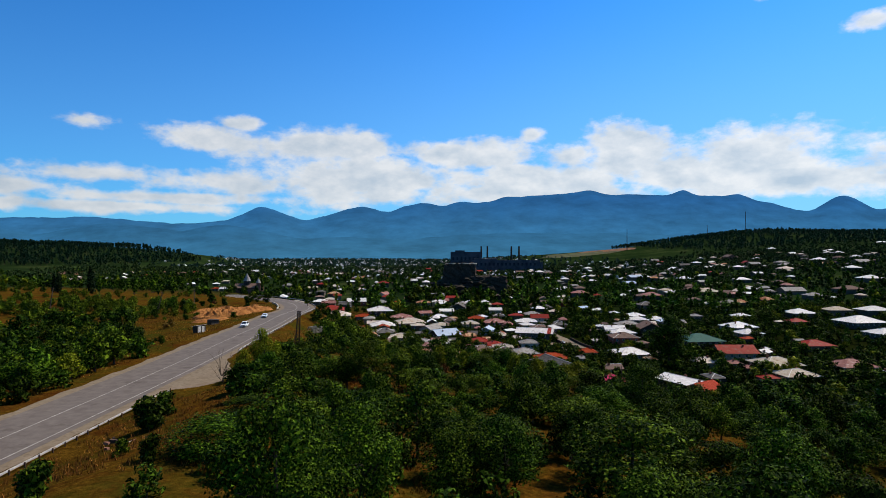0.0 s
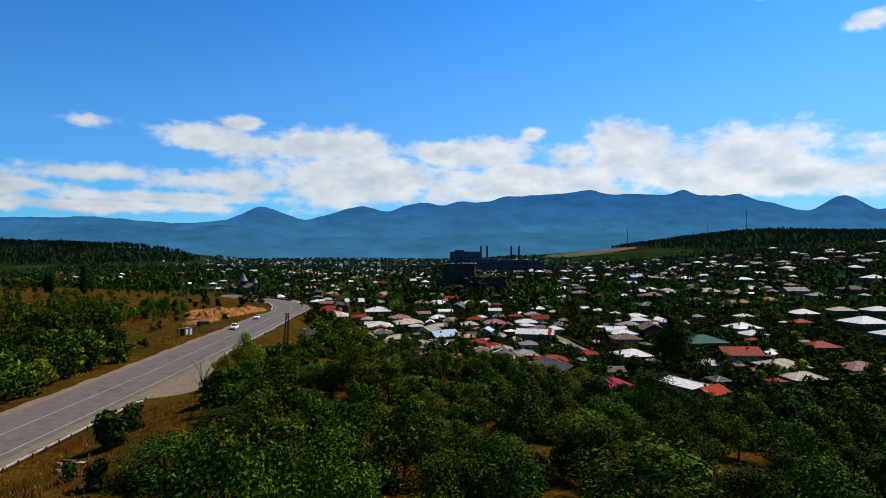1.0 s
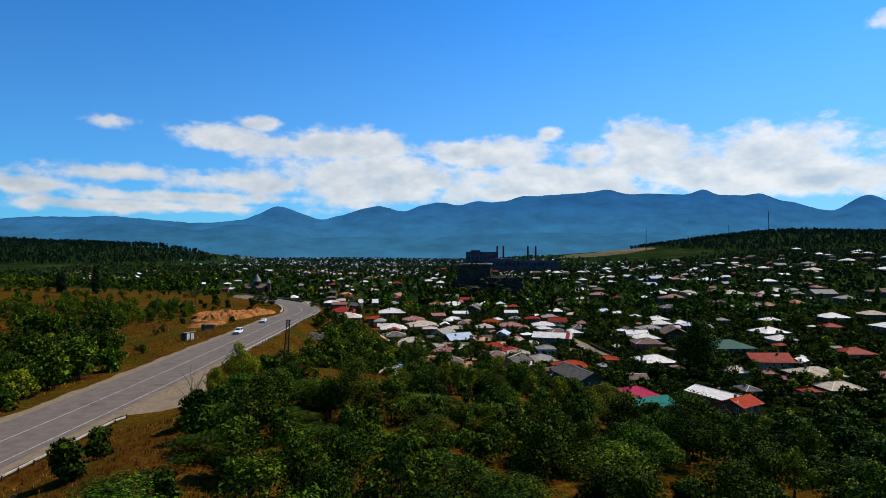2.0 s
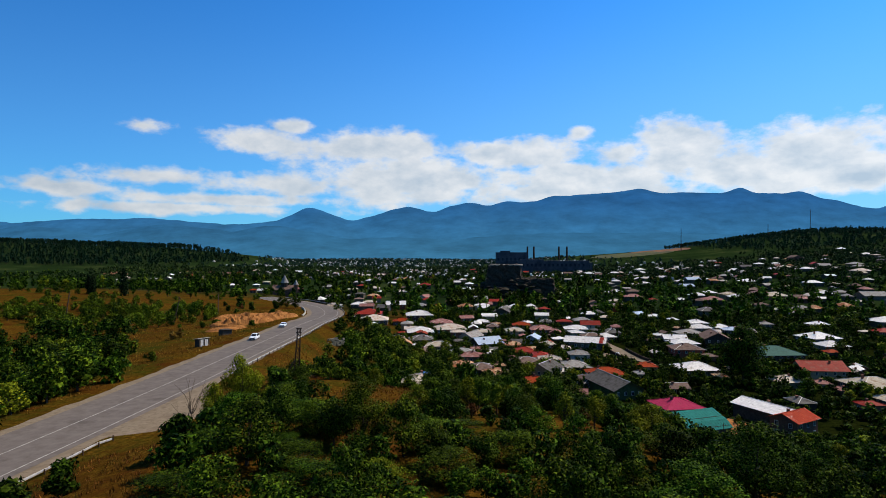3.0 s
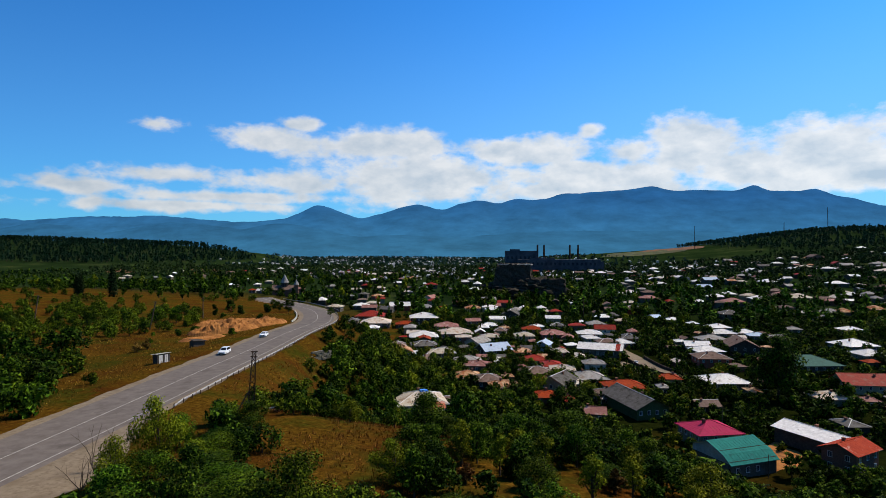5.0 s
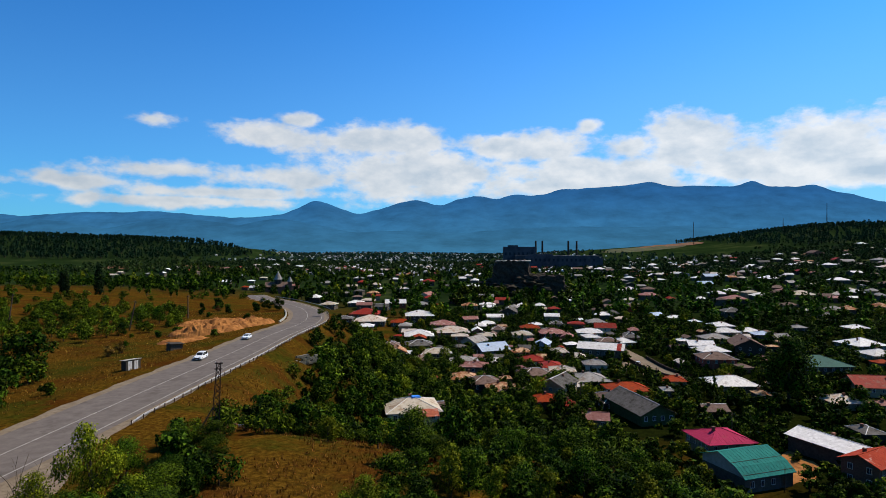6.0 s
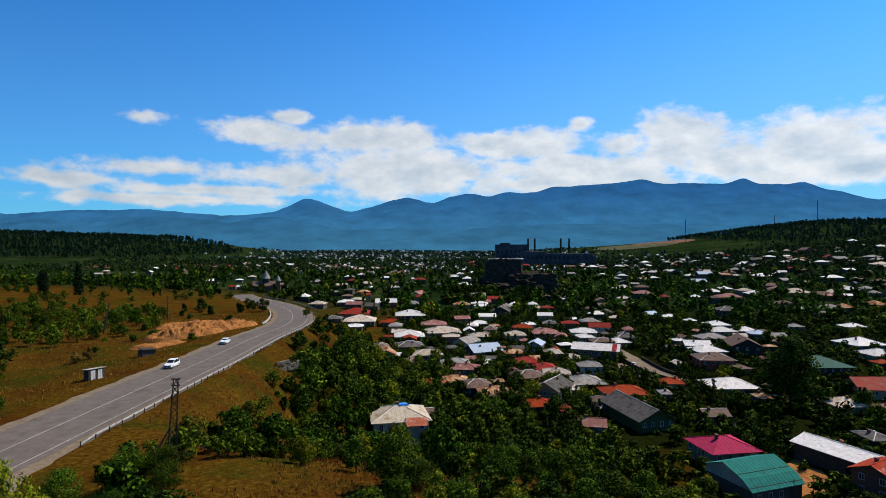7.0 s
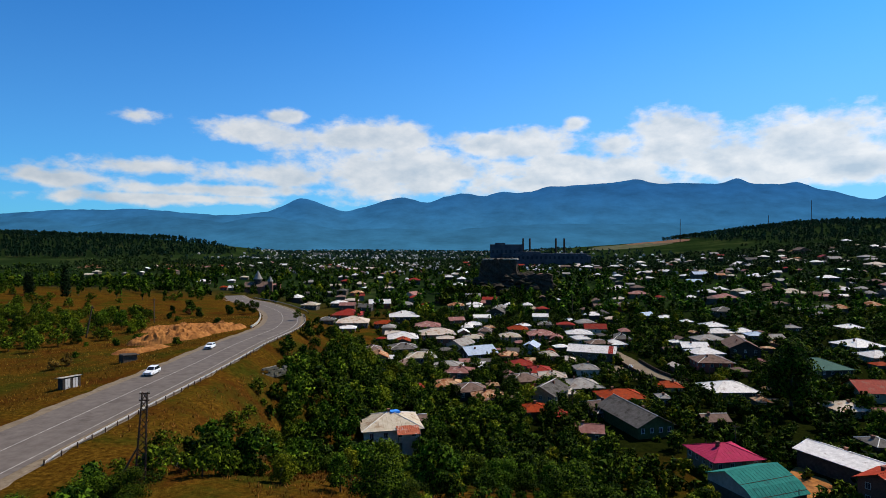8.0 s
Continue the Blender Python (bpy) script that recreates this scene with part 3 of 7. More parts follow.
def parapet():
    """Low pale concrete kerb wall on the inside of the bend."""
    a, _ = offset_line(-9.2, 307, 366)
    b, _ = offset_line(-9.7, 307, 366)
    bm = bmesh.new()
    ra = [[bm.verts.new((p[0], p[1], p[2] + h)) for h in (-0.6, 0.75)] for p in a]
    rb = [[bm.verts.new((p[0], p[1], p[2] + h)) for h in (-0.6, 0.75)] for p in b]
    for i in range(len(ra) - 1):
        bm.faces.new((ra[i][0], ra[i + 1][0], ra[i + 1][1], ra[i][1]))
        bm.faces.new((rb[i][0], rb[i + 1][0], rb[i + 1][1], rb[i][1]))
        bm.faces.new((ra[i][1], ra[i + 1][1], rb[i + 1][1], rb[i][1]))
    for i in (0, -1):
        bm.faces.new((ra[i][0], ra[i][1], rb[i][1], rb[i][0]))
    tagged(part("parapet", bm, CONCRETE, None), "low pale concrete parapet along the bend", "parapet")


parapet()

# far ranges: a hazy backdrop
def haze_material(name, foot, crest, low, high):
    """Far slopes, blue haze painted as glow: paler foot, mottled by woods and gullies."""
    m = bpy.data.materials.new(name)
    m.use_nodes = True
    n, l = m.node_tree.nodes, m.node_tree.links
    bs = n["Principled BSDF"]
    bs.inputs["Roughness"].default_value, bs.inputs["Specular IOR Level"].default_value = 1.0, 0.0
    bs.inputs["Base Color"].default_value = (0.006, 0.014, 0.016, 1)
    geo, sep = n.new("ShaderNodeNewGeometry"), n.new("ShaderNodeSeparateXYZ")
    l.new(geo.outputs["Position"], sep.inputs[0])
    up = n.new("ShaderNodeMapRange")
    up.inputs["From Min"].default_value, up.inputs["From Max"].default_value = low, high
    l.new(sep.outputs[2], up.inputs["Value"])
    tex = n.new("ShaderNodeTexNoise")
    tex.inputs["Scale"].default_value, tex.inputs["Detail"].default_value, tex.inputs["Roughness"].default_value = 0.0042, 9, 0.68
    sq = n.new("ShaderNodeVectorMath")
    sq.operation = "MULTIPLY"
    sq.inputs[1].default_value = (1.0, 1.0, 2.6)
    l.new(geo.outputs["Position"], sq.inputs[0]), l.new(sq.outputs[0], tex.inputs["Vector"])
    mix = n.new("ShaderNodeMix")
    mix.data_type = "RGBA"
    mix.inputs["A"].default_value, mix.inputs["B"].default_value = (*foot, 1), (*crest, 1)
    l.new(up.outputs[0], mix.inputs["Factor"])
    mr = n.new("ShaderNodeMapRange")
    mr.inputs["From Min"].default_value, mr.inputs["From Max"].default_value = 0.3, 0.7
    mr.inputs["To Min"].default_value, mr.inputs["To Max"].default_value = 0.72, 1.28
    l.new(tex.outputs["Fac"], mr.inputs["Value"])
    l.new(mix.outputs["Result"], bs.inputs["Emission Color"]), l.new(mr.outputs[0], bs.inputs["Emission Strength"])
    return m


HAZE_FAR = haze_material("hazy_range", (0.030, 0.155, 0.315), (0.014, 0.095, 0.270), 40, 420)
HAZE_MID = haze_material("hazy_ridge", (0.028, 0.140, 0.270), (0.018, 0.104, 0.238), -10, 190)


def ridge(name, dist, depth, peaks, base, rough, mat, label):
    """A mountain range: peaks are x, height and width in thousandths of the distance."""
    xs = np.linspace(-1500, 1600, 560)
    rows = 26
    crest = np.full(xs.shape, float(base))
    for c, h, s in peaks:
        crest = np.maximum(crest, base + (h - base) * np.exp(-np.abs((xs - c) / s) ** (4 if s > 250 else 1.7)))
    crest = np.convolve(np.pad(crest, 2, mode="edge"), np.ones(5) / 5, mode="valid")
    verts = []
    for j in range(rows):
        v = j / (rows - 1)
        for i, x in enumerate(xs):
            p = Vector((x * 0.011, v * 3.2, dist * 0.01))
            rel = noise.fractal(p, 0.75, 2.1, 7)
            spur = noise.ridged_multi_fractal(Vector((x * 0.02, v * 1.1, dist * 0.02)), 0.9, 2.0, 5, 1.0, 2.0) - 1.0
            prof = v ** 1.25
            h = crest[i] * prof * (1 + 0.16 * spur * (1 - v)) + rough * rel * (0.3 + 0.7 * v) * 0.6
            d = dist - depth * (1 - v) + 14 * rel
            verts.append((x * d / 1000, d, h * dist / 1000 + 12 * v - 30 * (1 - v)))
    n = len(xs)
    faces = [(j * n + i, j * n + i + 1, (j + 1) * n + i + 1, (j + 1) * n + i) for j in range(rows - 1) for i in range(n - 1)]
    tagged(new(name, mesh_of(name, verts, faces, mat, True)), label, "mountains", kind="structure")


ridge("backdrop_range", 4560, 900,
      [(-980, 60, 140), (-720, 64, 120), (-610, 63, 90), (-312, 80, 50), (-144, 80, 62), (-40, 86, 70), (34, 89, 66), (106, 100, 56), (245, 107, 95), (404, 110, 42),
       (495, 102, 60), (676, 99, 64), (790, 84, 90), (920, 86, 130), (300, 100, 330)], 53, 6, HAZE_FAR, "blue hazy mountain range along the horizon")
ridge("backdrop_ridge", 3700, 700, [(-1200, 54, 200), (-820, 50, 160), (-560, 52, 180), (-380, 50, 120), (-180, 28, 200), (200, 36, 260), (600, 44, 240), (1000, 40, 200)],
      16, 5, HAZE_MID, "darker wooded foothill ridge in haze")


# ---- trees ----
def leaf_cloud(rng, blobs, count, size, flat=0.0):
    """Verts and faces of many pointed leaf sprays on and in a set of blobs (centre, radii)."""
    weights = np.array([b[1][0] * b[1][1] + b[1][0] * b[1][2] for b in blobs])
    pick = rng.choice(len(blobs), count, p=weights / weights.sum())
    c = np.array([b[0] for b in blobs])[pick]
    r = np.array([b[1] for b in blobs])[pick]
    d = rng.normal(size=(count, 3))
    d /= np.linalg.norm(d, axis=1)[:, None]
    depth = 1 - 0.45 * rng.random((count, 1)) ** 1.8
    p = c + d * r * depth * (1 + 0.12 * rng.normal(size=(count, 1)))
    nrm = d * 1.0 + rng.normal(size=(count, 3)) * 0.5 + np.array([0, 0, 0.35])
    nrm /= np.linalg.norm(nrm, axis=1)[:, None]
    t = np.cross(nrm, rng.normal(size=(count, 3)))
    t /= np.linalg.norm(t, axis=1)[:, None]
    b = np.cross(nrm, t)
    s = size * (0.6 + 0.8 * rng.random((count, 1)))
    v = np.stack([p + t * s, p + b * s * 0.55 - t * s * 0.5, p - b * s * 0.55 - t * s * 0.6], axis=1).reshape(-1, 3)
    i = np.arange(count) * 3
    return v, np.column_stack([i, i + 1, i + 2])


def crown_blobs(rng, h, spread, base, lumps, shape):
    """Lumps that together give an uneven crown."""
    out = []
    for k in range(lumps):
        a, q = rng.random() * 6.283, rng.random()
        z = base + (h - base) * (0.12 + 0.8 * q)
        lim = math.sin(math.pi * min(1, 0.16 + 0.8 * q)) if shape == "round" else (1 - 0.75 * q)
        rr = spread * (0.35 + 0.5 * rng.random()) * lim
        r = spread * (0.2 + 0.2 * rng.random())
        out.append(((rr * math.cos(a), rr * math.sin(a), min(z, h - r * 0.7)), (r, r, r * (0.7 + 0.3 * rng.random()))))
    out.append(((0, 0, base + (h - base) * 0.45), (spread * 0.42, spread * 0.42, (h - base) * 0.38)))
    return out


def tree_kind(seed, h, spread, base, lumps, count, size, mat, shape="round", label="", name="tree", category="tree", limbs=5, stems=1):
    """One tree with trunk and crown, to be copied."""
    rng = np.random.default_rng(seed)
    ob = thing(name, Matrix.Translation((0, 0, -900)), label, category)
    blobs = crown_blobs(rng, h, spread, base, lumps, shape)
    bm = bmesh.new()
    for s in range(stems):
        a0 = rng.random() * 6.283
        foot = Vector((0.25 * s * math.cos(a0), 0.25 * s * math.sin(a0), -0.6))
        top = Vector((0.2 * math.cos(a0) * (1 + s), 0.2 * math.sin(a0) * (1 + s), base + (h - base) * 0.35))
        rod(bm, foot, top, 0.035 * h ** 0.9, 0.018 * h ** 0.9, 7)
        for k in range(limbs):
            c = Vector(blobs[k % len(blobs)][0])
            rod(bm, top - Vector((0, 0, (h - base) * 0.15 * (k % 3))), c, 0.014 * h ** 0.9, 0.005 * h, 5)
    part("trunk", bm, BARK, ob)
    v, f = leaf_cloud(rng, blobs, count, size)
    v[:, 2] = np.maximum(v[:, 2], 0.05)
    put_part("crown", mesh_of("crown", v, f.tolist(), mat), ob)
    return ob


def cypress_kind(seed, h, r, count, size, label):
    rng = np.random.default_rng(seed)
    ob = thing("cypress", Matrix.Translation((0, 0, -900)), label, "tree")
    bm = bmesh.new()
    rod(bm, (0, 0, -0.5), (0, 0, h * 0.8), 0.18, 0.04, 6)
    part("trunk", bm, BARK, ob)
    blobs = [((0, 0, h * q), (r * (0.35 + 0.75 * math.sin(math.pi * min(1, 0.25 + 0.72 * q))), ) * 2 + (h * 0.13,)) for q in np.linspace(0.1, 0.92, 8)]
    v, f = leaf_cloud(rng, blobs, count, size)
    put_part("crown", mesh_of("crown", v, f.tolist(), NEEDLE), ob)
    return ob


NEAR = [tree_kind(1, 10.2, 5.1, 1.4, 26, 8600, 0.172, LEAF, label="dense green walnut tree in the roadside orchard"),
        tree_kind(2, 8.7, 4.7, 1.0, 24, 7800, 0.166, LEAF_DARK, label="dark green fruit tree in the orchard"),
        tree_kind(3, 11.8, 5.0, 1.8, 26, 8600, 0.172, LEAF, label="tall leafy green tree on the slope"),
        tree_kind(4, 7.1, 3.9, 0.8, 20, 6000, 0.15, LEAF_LIGHT, label="light yellow-green bushy tree on the slope", stems=2)]
NEAR_SIZE = [(10.2, 5.1), (8.7, 4.7), (11.8, 5.0), (7.1, 3.9)]
SLOPE = [tree_kind(41, 9.5, 4.9, 1.2, 26, 3500, 0.265, LEAF, label="leafy green tree on the slope below the road"),
         tree_kind(42, 8.2, 4.6, 0.8, 24, 3200, 0.26, LEAF_DARK, label="dark green tree on the slope below the road"),
         tree_kind(43, 11.0, 4.8, 1.6, 27, 3500, 0.265, LEAF, label="tall green tree on the slope below the road"),
         tree_kind(44, 6.6, 3.8, 0.5, 20, 2600, 0.24, LEAF_LIGHT, label="yellow-green bushy tree beside the clearing", stems=2),
         tree_kind(5, 9.3, 3.4, 1.6, 16, 1900, 0.24, LEAF_LIGHT, label="thin yellow-green tree with open crown", limbs=8, stems=2)]
THICKET = [tree_kind(45, 9.5, 4.9, 0.8, 24, 2300, 0.33, LEAF, label="leafy green tree in the roadside thicket"),
           tree_kind(46, 8.2, 4.6, 0.6, 22, 2200, 0.32, LEAF_DARK, label="dark green tree in the roadside thicket"),
           tree_kind(47, 6.6, 3.8, 0.4, 18, 1500, 0.32, LEAF_LIGHT, label="yellow-green bush in the roadside thicket", stems=2)]
SHRUB = [tree_kind(6, 3.7, 2.6, 0.2, 10, 1125, 0.30, LEAF_DARK, label="low dark green shrub in dry grass", name="shrub", category="shrub", limbs=3, stems=2),
         tree_kind(7, 2.6, 2.0, 0.2, 9, 750, 0.27, LEAF, label="small green shrub in dry grass", name="shrub", category="shrub", limbs=3, stems=2),
         tree_kind(8, 3.4, 2.0, 0.2, 9, 625, 0.27, LEAF_DRY, label="dry reddish-brown shrub in the meadow grass", name="shrub", category="shrub", limbs=4, stems=3)]
CYPRESS = cypress_kind(21, 20, 2.8, 1300, 0.7, "tall dark green cypress in the meadow")
BIG = tree_kind(31, 25.6, 10.8, 3.9, 26, 6500, 0.6, LEAF_DARK, label="very tall dark tree standing above the roofs")

PLANTED = []      # x, y, radius of what already stands


def free(x, y, r):
    return all((x - a) ** 2 + (y - b) ** 2 > (r + c) ** 2 for a, b, c in PLANTED)


def plant(kind, x, y, scale=1.0, turn=0.0, group="", keep=0.0, sink=0.0, tall=1.0):
    ob = copy_thing(kind, pose(x, y, ground_at(x, y) - sink, 0, 0, turn))
    ob.scale = (scale, scale, scale * tall)
    if group:
        tagged(ob, group=group)
    if keep:
        PLANTED.append((x, y, keep))
    return ob


# ---- houses ----
ROOF_WORDS = {"white": "white sheet-metal", "grey": "grey sheet-metal", "slate": "dark slate-grey", "brown": "brown", "tan": "weathered tan", "cream": "cream",
              "rust": "rust-stained", "orange": "orange-red", "streaked": "streaked red", "red": "red", "pink": "faded pink", "magenta": "crimson", "teal": "teal", "green": "dull green", "blue": "pale blue-grey"}
WALL_WORDS = {"cream": "cream plaster", "grey": "grey plaster", "brick": "brick", "red": "red-brown", "white": "white plaster", "dark": "dark", "green": "mossy green", "blue": "pale blue"}
house_rng = random.Random(11)
HOUSE_SPOTS = []      # x, y and half size of the houses


def seam(bm, a, b, r=0.022):
    rod(bm, a, b, r, r, 4)


def house_roof(ob, w, d, h, kind, mat, pitch, over, detail, caps):
    """Roof on a w x d body: long side along x; one closed shell."""
    W, D = w + 2 * over, d + 2 * over
    rise = D / 2 * pitch
    e = h - over * pitch
    bm = bmesh.new()
    k = max(W - D, 0.6) / 2 if kind == "hip" else W / 2
    pts = [(-W / 2, -D / 2, e), (W / 2, -D / 2, e), (W / 2, D / 2, e), (-W / 2, D / 2, e), (-k, 0, e + rise), (k, 0, e + rise)]
    top = [bm.verts.new(p) for p in pts]
    low = [bm.verts.new((p[0], p[1], p[2] - 0.1)) for p in pts]
    for ring in ((0, 1, 5, 4), (2, 3, 4, 5), (1, 2, 5), (3, 0, 4)) if kind == "hip" else ((0, 1, 5, 4), (2, 3, 4, 5)):
        bm.faces.new([top[i] for i in ring]), bm.faces.new([low[i] for i in reversed(ring)])
    for i, j in ((0, 1), (1, 2), (2, 3), (3, 0)) if kind == "hip" else ((0, 1), (1, 5), (5, 2), (2, 3), (3, 4), (4, 0)):
        bm.faces.new((top[i], top[j], low[j], low[i]))
    roof = part("roof", bm, mat, ob)
    ra, rb = pts[4], pts[5]
    hips = [(ra, rb), (pts[0], ra), (pts[3], ra), (pts[1], rb), (pts[2], rb)] if kind == "hip" else [(ra, rb)]
    if detail >= 2:
        n = int(W / 1.1)
        for i in range(1, n):
            x = -W / 2 + i * W / n
            run = D / 2 if kind != "hip" else min(D / 2, (W / 2 - abs(x)) * (D / 2) / max(0.01, W / 2 - k))
            bm = bmesh.new()
            seam(bm, (x, -D / 2, e + 0.012), (x, -D / 2 + run, e + run * pitch + 0.012))
            part("seam", bm, mat, roof)
        if kind == "hip":
            n = int(D / 1.1)
            for i in range(1, n):
                y = -D / 2 + i * D / n
                f = 1 - abs(y) / (D / 2)
                bm = bmesh.new()
                seam(bm, (-W / 2, y, e + 0.012), (-W / 2 + (W / 2 - k) * f, y, e + rise * f + 0.012))
                part("seam", bm, mat, roof)
    if detail >= 1:
        for a, b in hips:
            bm = bmesh.new()
            rod(bm, (a[0], a[1], a[2] + 0.03), (b[0], b[1], b[2] + 0.03), 0.13, 0.13, 5)
            part("ridge_cap", bm, caps, roof)
    return roof


def house(x, y, w, d, h, turn, kind, roof, wall, detail, pitch=None, over=0.8, group="village houses", windows=True, label="", sink=0.0):
    z = min(ground_at(x + dx * w * 0.35, y + dy * d * 0.35) for dx in (-1, 1) for dy in (-1, 1)) + 0.1 - sink
    HOUSE_SPOTS.append((x, y, max(w, d) / 2))
    size = "large" if w > 17 else ("small" if w < 9 else "broad")
    if h >= 5.9:
        size = "two-storey"
    shape = "hipped" if kind == "hip" else "gabled"
    ob = thing("house", pose(x, y, z, 0, 0, turn), label or f"{size} {WALL_WORDS[wall]} house with {ROOF_WORDS[roof]} {shape} roof", "house", group)
    pitch = pitch or (0.36 if kind == "hip" else 0.5)
    h += ground_at(x, y) + 0.1 - z
    bm = bmesh.new()
    if kind == "gable":
        gabled_body(bm, w, d, h, pitch, 2.4)
    else:
        box(bm, 0, 0, (h - 2.5) / 2, w, d, h + 2.3)
    part("wall", bm, WALLS[wall], ob)
    r = house_roof(ob, w, d, h, kind, ROOFS[roof], pitch, over, detail, RIDGE if roof in ("brown", "slate", "cream") else ROOFS[roof])
    if detail >= 1:
        bm = bmesh.new()
        cx, cy = w * house_rng.uniform(-0.25, 0.25), d * house_rng.uniform(-0.2, 0.2)
        top = h + (d / 2 - abs(cy)) * pitch + 0.7
        box(bm, cx, cy, top - 0.8, 0.7, 0.7, 1.8)
        box(bm, cx, cy, top + 0.13, 0.9, 0.9, 0.12)
        part("chimney", bm, WALLS["brick"], r)
    if detail >= 1 and windows:
        per = 2.9 if detail == 2 else 3.8
        storeys = 2 if h - 0.1 > 5.2 else 1
        for s in range(storeys):
            zc = h - 1.6 - 2.9 * s
            for face in ("-y", "+x", "-x"):
                length = w if face == "-y" else d
                n = max(1, int(length / per))
                for i in range(n):
                    u = (i + 0.5) / n * length - length / 2
                    door = face == "-y" and i == n // 2 and s == storeys - 1 and detail == 2
                    m = Matrix.Translation((u, -d / 2, 0)) if face == "-y" else pose((1 if face == "+x" else -1) * w / 2, u, 0, 0, 0, 90 if face == "+x" else -90)
                    opening(ob, m, zc, door)
    return ob


def shared(name, mat, *boxes):
    bm = bmesh.new()
    for b in boxes:
        box(bm, *b)
    me = bpy.data.meshes.new(name)
    bm.to_mesh(me)
    bm.free()
    me.materials.append(mat)
    return me


WIN_FRAME = shared("window", FRAME, (0, -0.03, 0.72, 1.16, 0.1, 0.1), (0, -0.03, -0.72, 1.26, 0.16, 0.1), (-0.53, -0.03, 0, 0.1, 0.1, 1.4), (0.53, -0.03, 0, 0.1, 0.1, 1.4), (0, -0.03, 0, 0.06, 0.08, 1.4))
WIN_PANE = shared("pane", GLASS, (0, -0.012, 0, 1.0, 0.03, 1.36))
DOOR_LEAF = shared("door", DOOR, (0, -0.02, 0, 0.95, 0.08, 2.1), (-0.52, -0.03, 0, 0.1, 0.12, 2.2), (0.52, -0.03, 0, 0.1, 0.12, 2.2), (0, -0.03, 1.1, 1.14, 0.12, 0.1))


def opening(ob, m, zc, door):
    if door:
        q = put_part("door", DOOR_LEAF, ob)
        q.matrix_basis = m @ Matrix.Translation((0, 0, zc - 0.35))
    else:
        q = put_part("window", WIN_FRAME, ob)
        q.matrix_basis = m @ Matrix.Translation((0, 0, zc))
        put_part("pane", WIN_PANE, q)



# ---- the village ----
house(-25.0, 239.8, 14.0, 12.6, 4.6, 16, "hip", "cream", "white", 2)
house(-15.8, 330.2, 11.3, 10.1, 3.5, 12, "hip", "rust", "grey", 1)
house(-6.4, 322.5, 12.2, 11.0, 3.5, 14, "hip", "brown", "dark", 1)
house(0.9, 312.2, 11.4, 10.7, 3.2, 10, "hip", "rust", "grey", 2)
house(-17.4, 363.4, 13.4, 11.9, 3.5, 8, "hip", "grey", "cream", 1)
house(-39.2, 363.8, 10.0, 7.4, 3.2, 80, "gable", "brown", "grey", 1)
house(-32.5, 380.6, 13.7, 9.9, 3.7, 12, "hip", "cream", "grey", 1)
house(-45.1, 406.0, 14.2, 11.7, 3.5, 14, "hip", "slate", "grey", 1)
house(-49.3, 435.6, 16.7, 15.7, 3.7, 10, "hip", "white", "grey", 1)
house(-14.4, 417.5, 13.9, 9.7, 3.7, 60, "gable", "grey", "white", 1)
house(-4.7, 394.9, 16.4, 12.0, 3.9, 30, "gable", "blue", "dark", 1)
house(-3.8, 370.3, 5.5, 5.0, 2.6, 10, "gable", "white", "grey", 1)
house(-7.9, 439.4, 10.2, 8.5, 3.5, 8, "hip", "cream", "grey", 1)
house(-30.4, 450.9, 20.8, 16.2, 3.7, 10, "hip", "tan", "brick", 1)
house(-38.8, 479.5, 15.9, 13.5, 3.7, 6, "hip", "pink", "brick", 1)
house(-21.3, 504.6, 10.2, 6.2, 4.3, 20, "gable", "pink", "brick", 1)
house(-8.6, 490.3, 10.6, 8.3, 3.2, 1, "hip", "white", "grey", 1)
house(2.0, 476.8, 6.4, 5.7, 3.2, 11, "hip", "rust", "brick", 1)
house(-70.8, 495.3, 13.1, 9.9, 3.2, 8, "hip", "orange", "grey", 1)
house(-93.0, 496.6, 21.1, 19.1, 3.5, 8, "hip", "tan", "grey", 1)
house(-91.6, 473.6, 10.5, 7.9, 3.2, 8, "hip", "white", "brick", 1)
house(-59.6, 514.7, 20.3, 17.5, 4.9, 10, "hip", "white", "dark", 1)
house(-90.6, 587.0, 17.3, 10.7, 4.3, 12, "gable", "white", "red", 1)
house(-97.9, 565.6, 10.9, 8.0, 3.2, -7, "gable", "slate", "grey", 1)
house(-69.6, 644.5, 14.9, 9.4, 4.3, 70, "gable", "pink", "white", 0)
house(-50.1, 584.5, 7.6, 7.2, 3.2, 1, "hip", "orange", "grey", 1)
house(-25.0, 579.9, 12.6, 11.6, 3.8, 6, "hip", "rust", "cream", 1)
house(-7.8, 562.5, 10.3, 8.1, 4.9, 6, "hip", "white", "cream", 1)
house(7.6, 543.3, 17.6, 13.1, 4.3, 85, "gable", "slate", "dark", 1)
house(-29.3, 740.7, 15.1, 13.2, 3.2, 6, "hip", "white", "grey", 0)
house(-26.3, 928.2, 10.7, 10.0, 3.2, 1, "hip", "white", "grey", 0)
house(-40.3, 989.6, 10.4, 9.8, 3.2, 8, "hip", "white", "grey", 0)
house(-103.8, 702.7, 13.2, 10.4, 3.2, 11, "hip", "tan", "grey", 0)
house(-106.6, 750.4, 10.4, 7.8, 3.2, 3, "hip", "brown", "grey", 0)
house(-131.2, 815.1, 12.0, 8.8, 3.2, 0, "hip", "white", "grey", 0)
house(-127.0, 704.4, 5.9, 5.0, 3.2, 2, "hip", "white", "grey", 0)
house(-143.6, 564.0, 12.2, 10.7, 3.8, -2, "hip", "cream", "grey", 1)
house(-126.1, 588.0, 13.1, 10.4, 3.8, 8, "hip", "white", "grey", 1)
house(-102.9, 524.9, 21.4, 19.5, 4.3, 2, "hip", "red", "brick", 1)
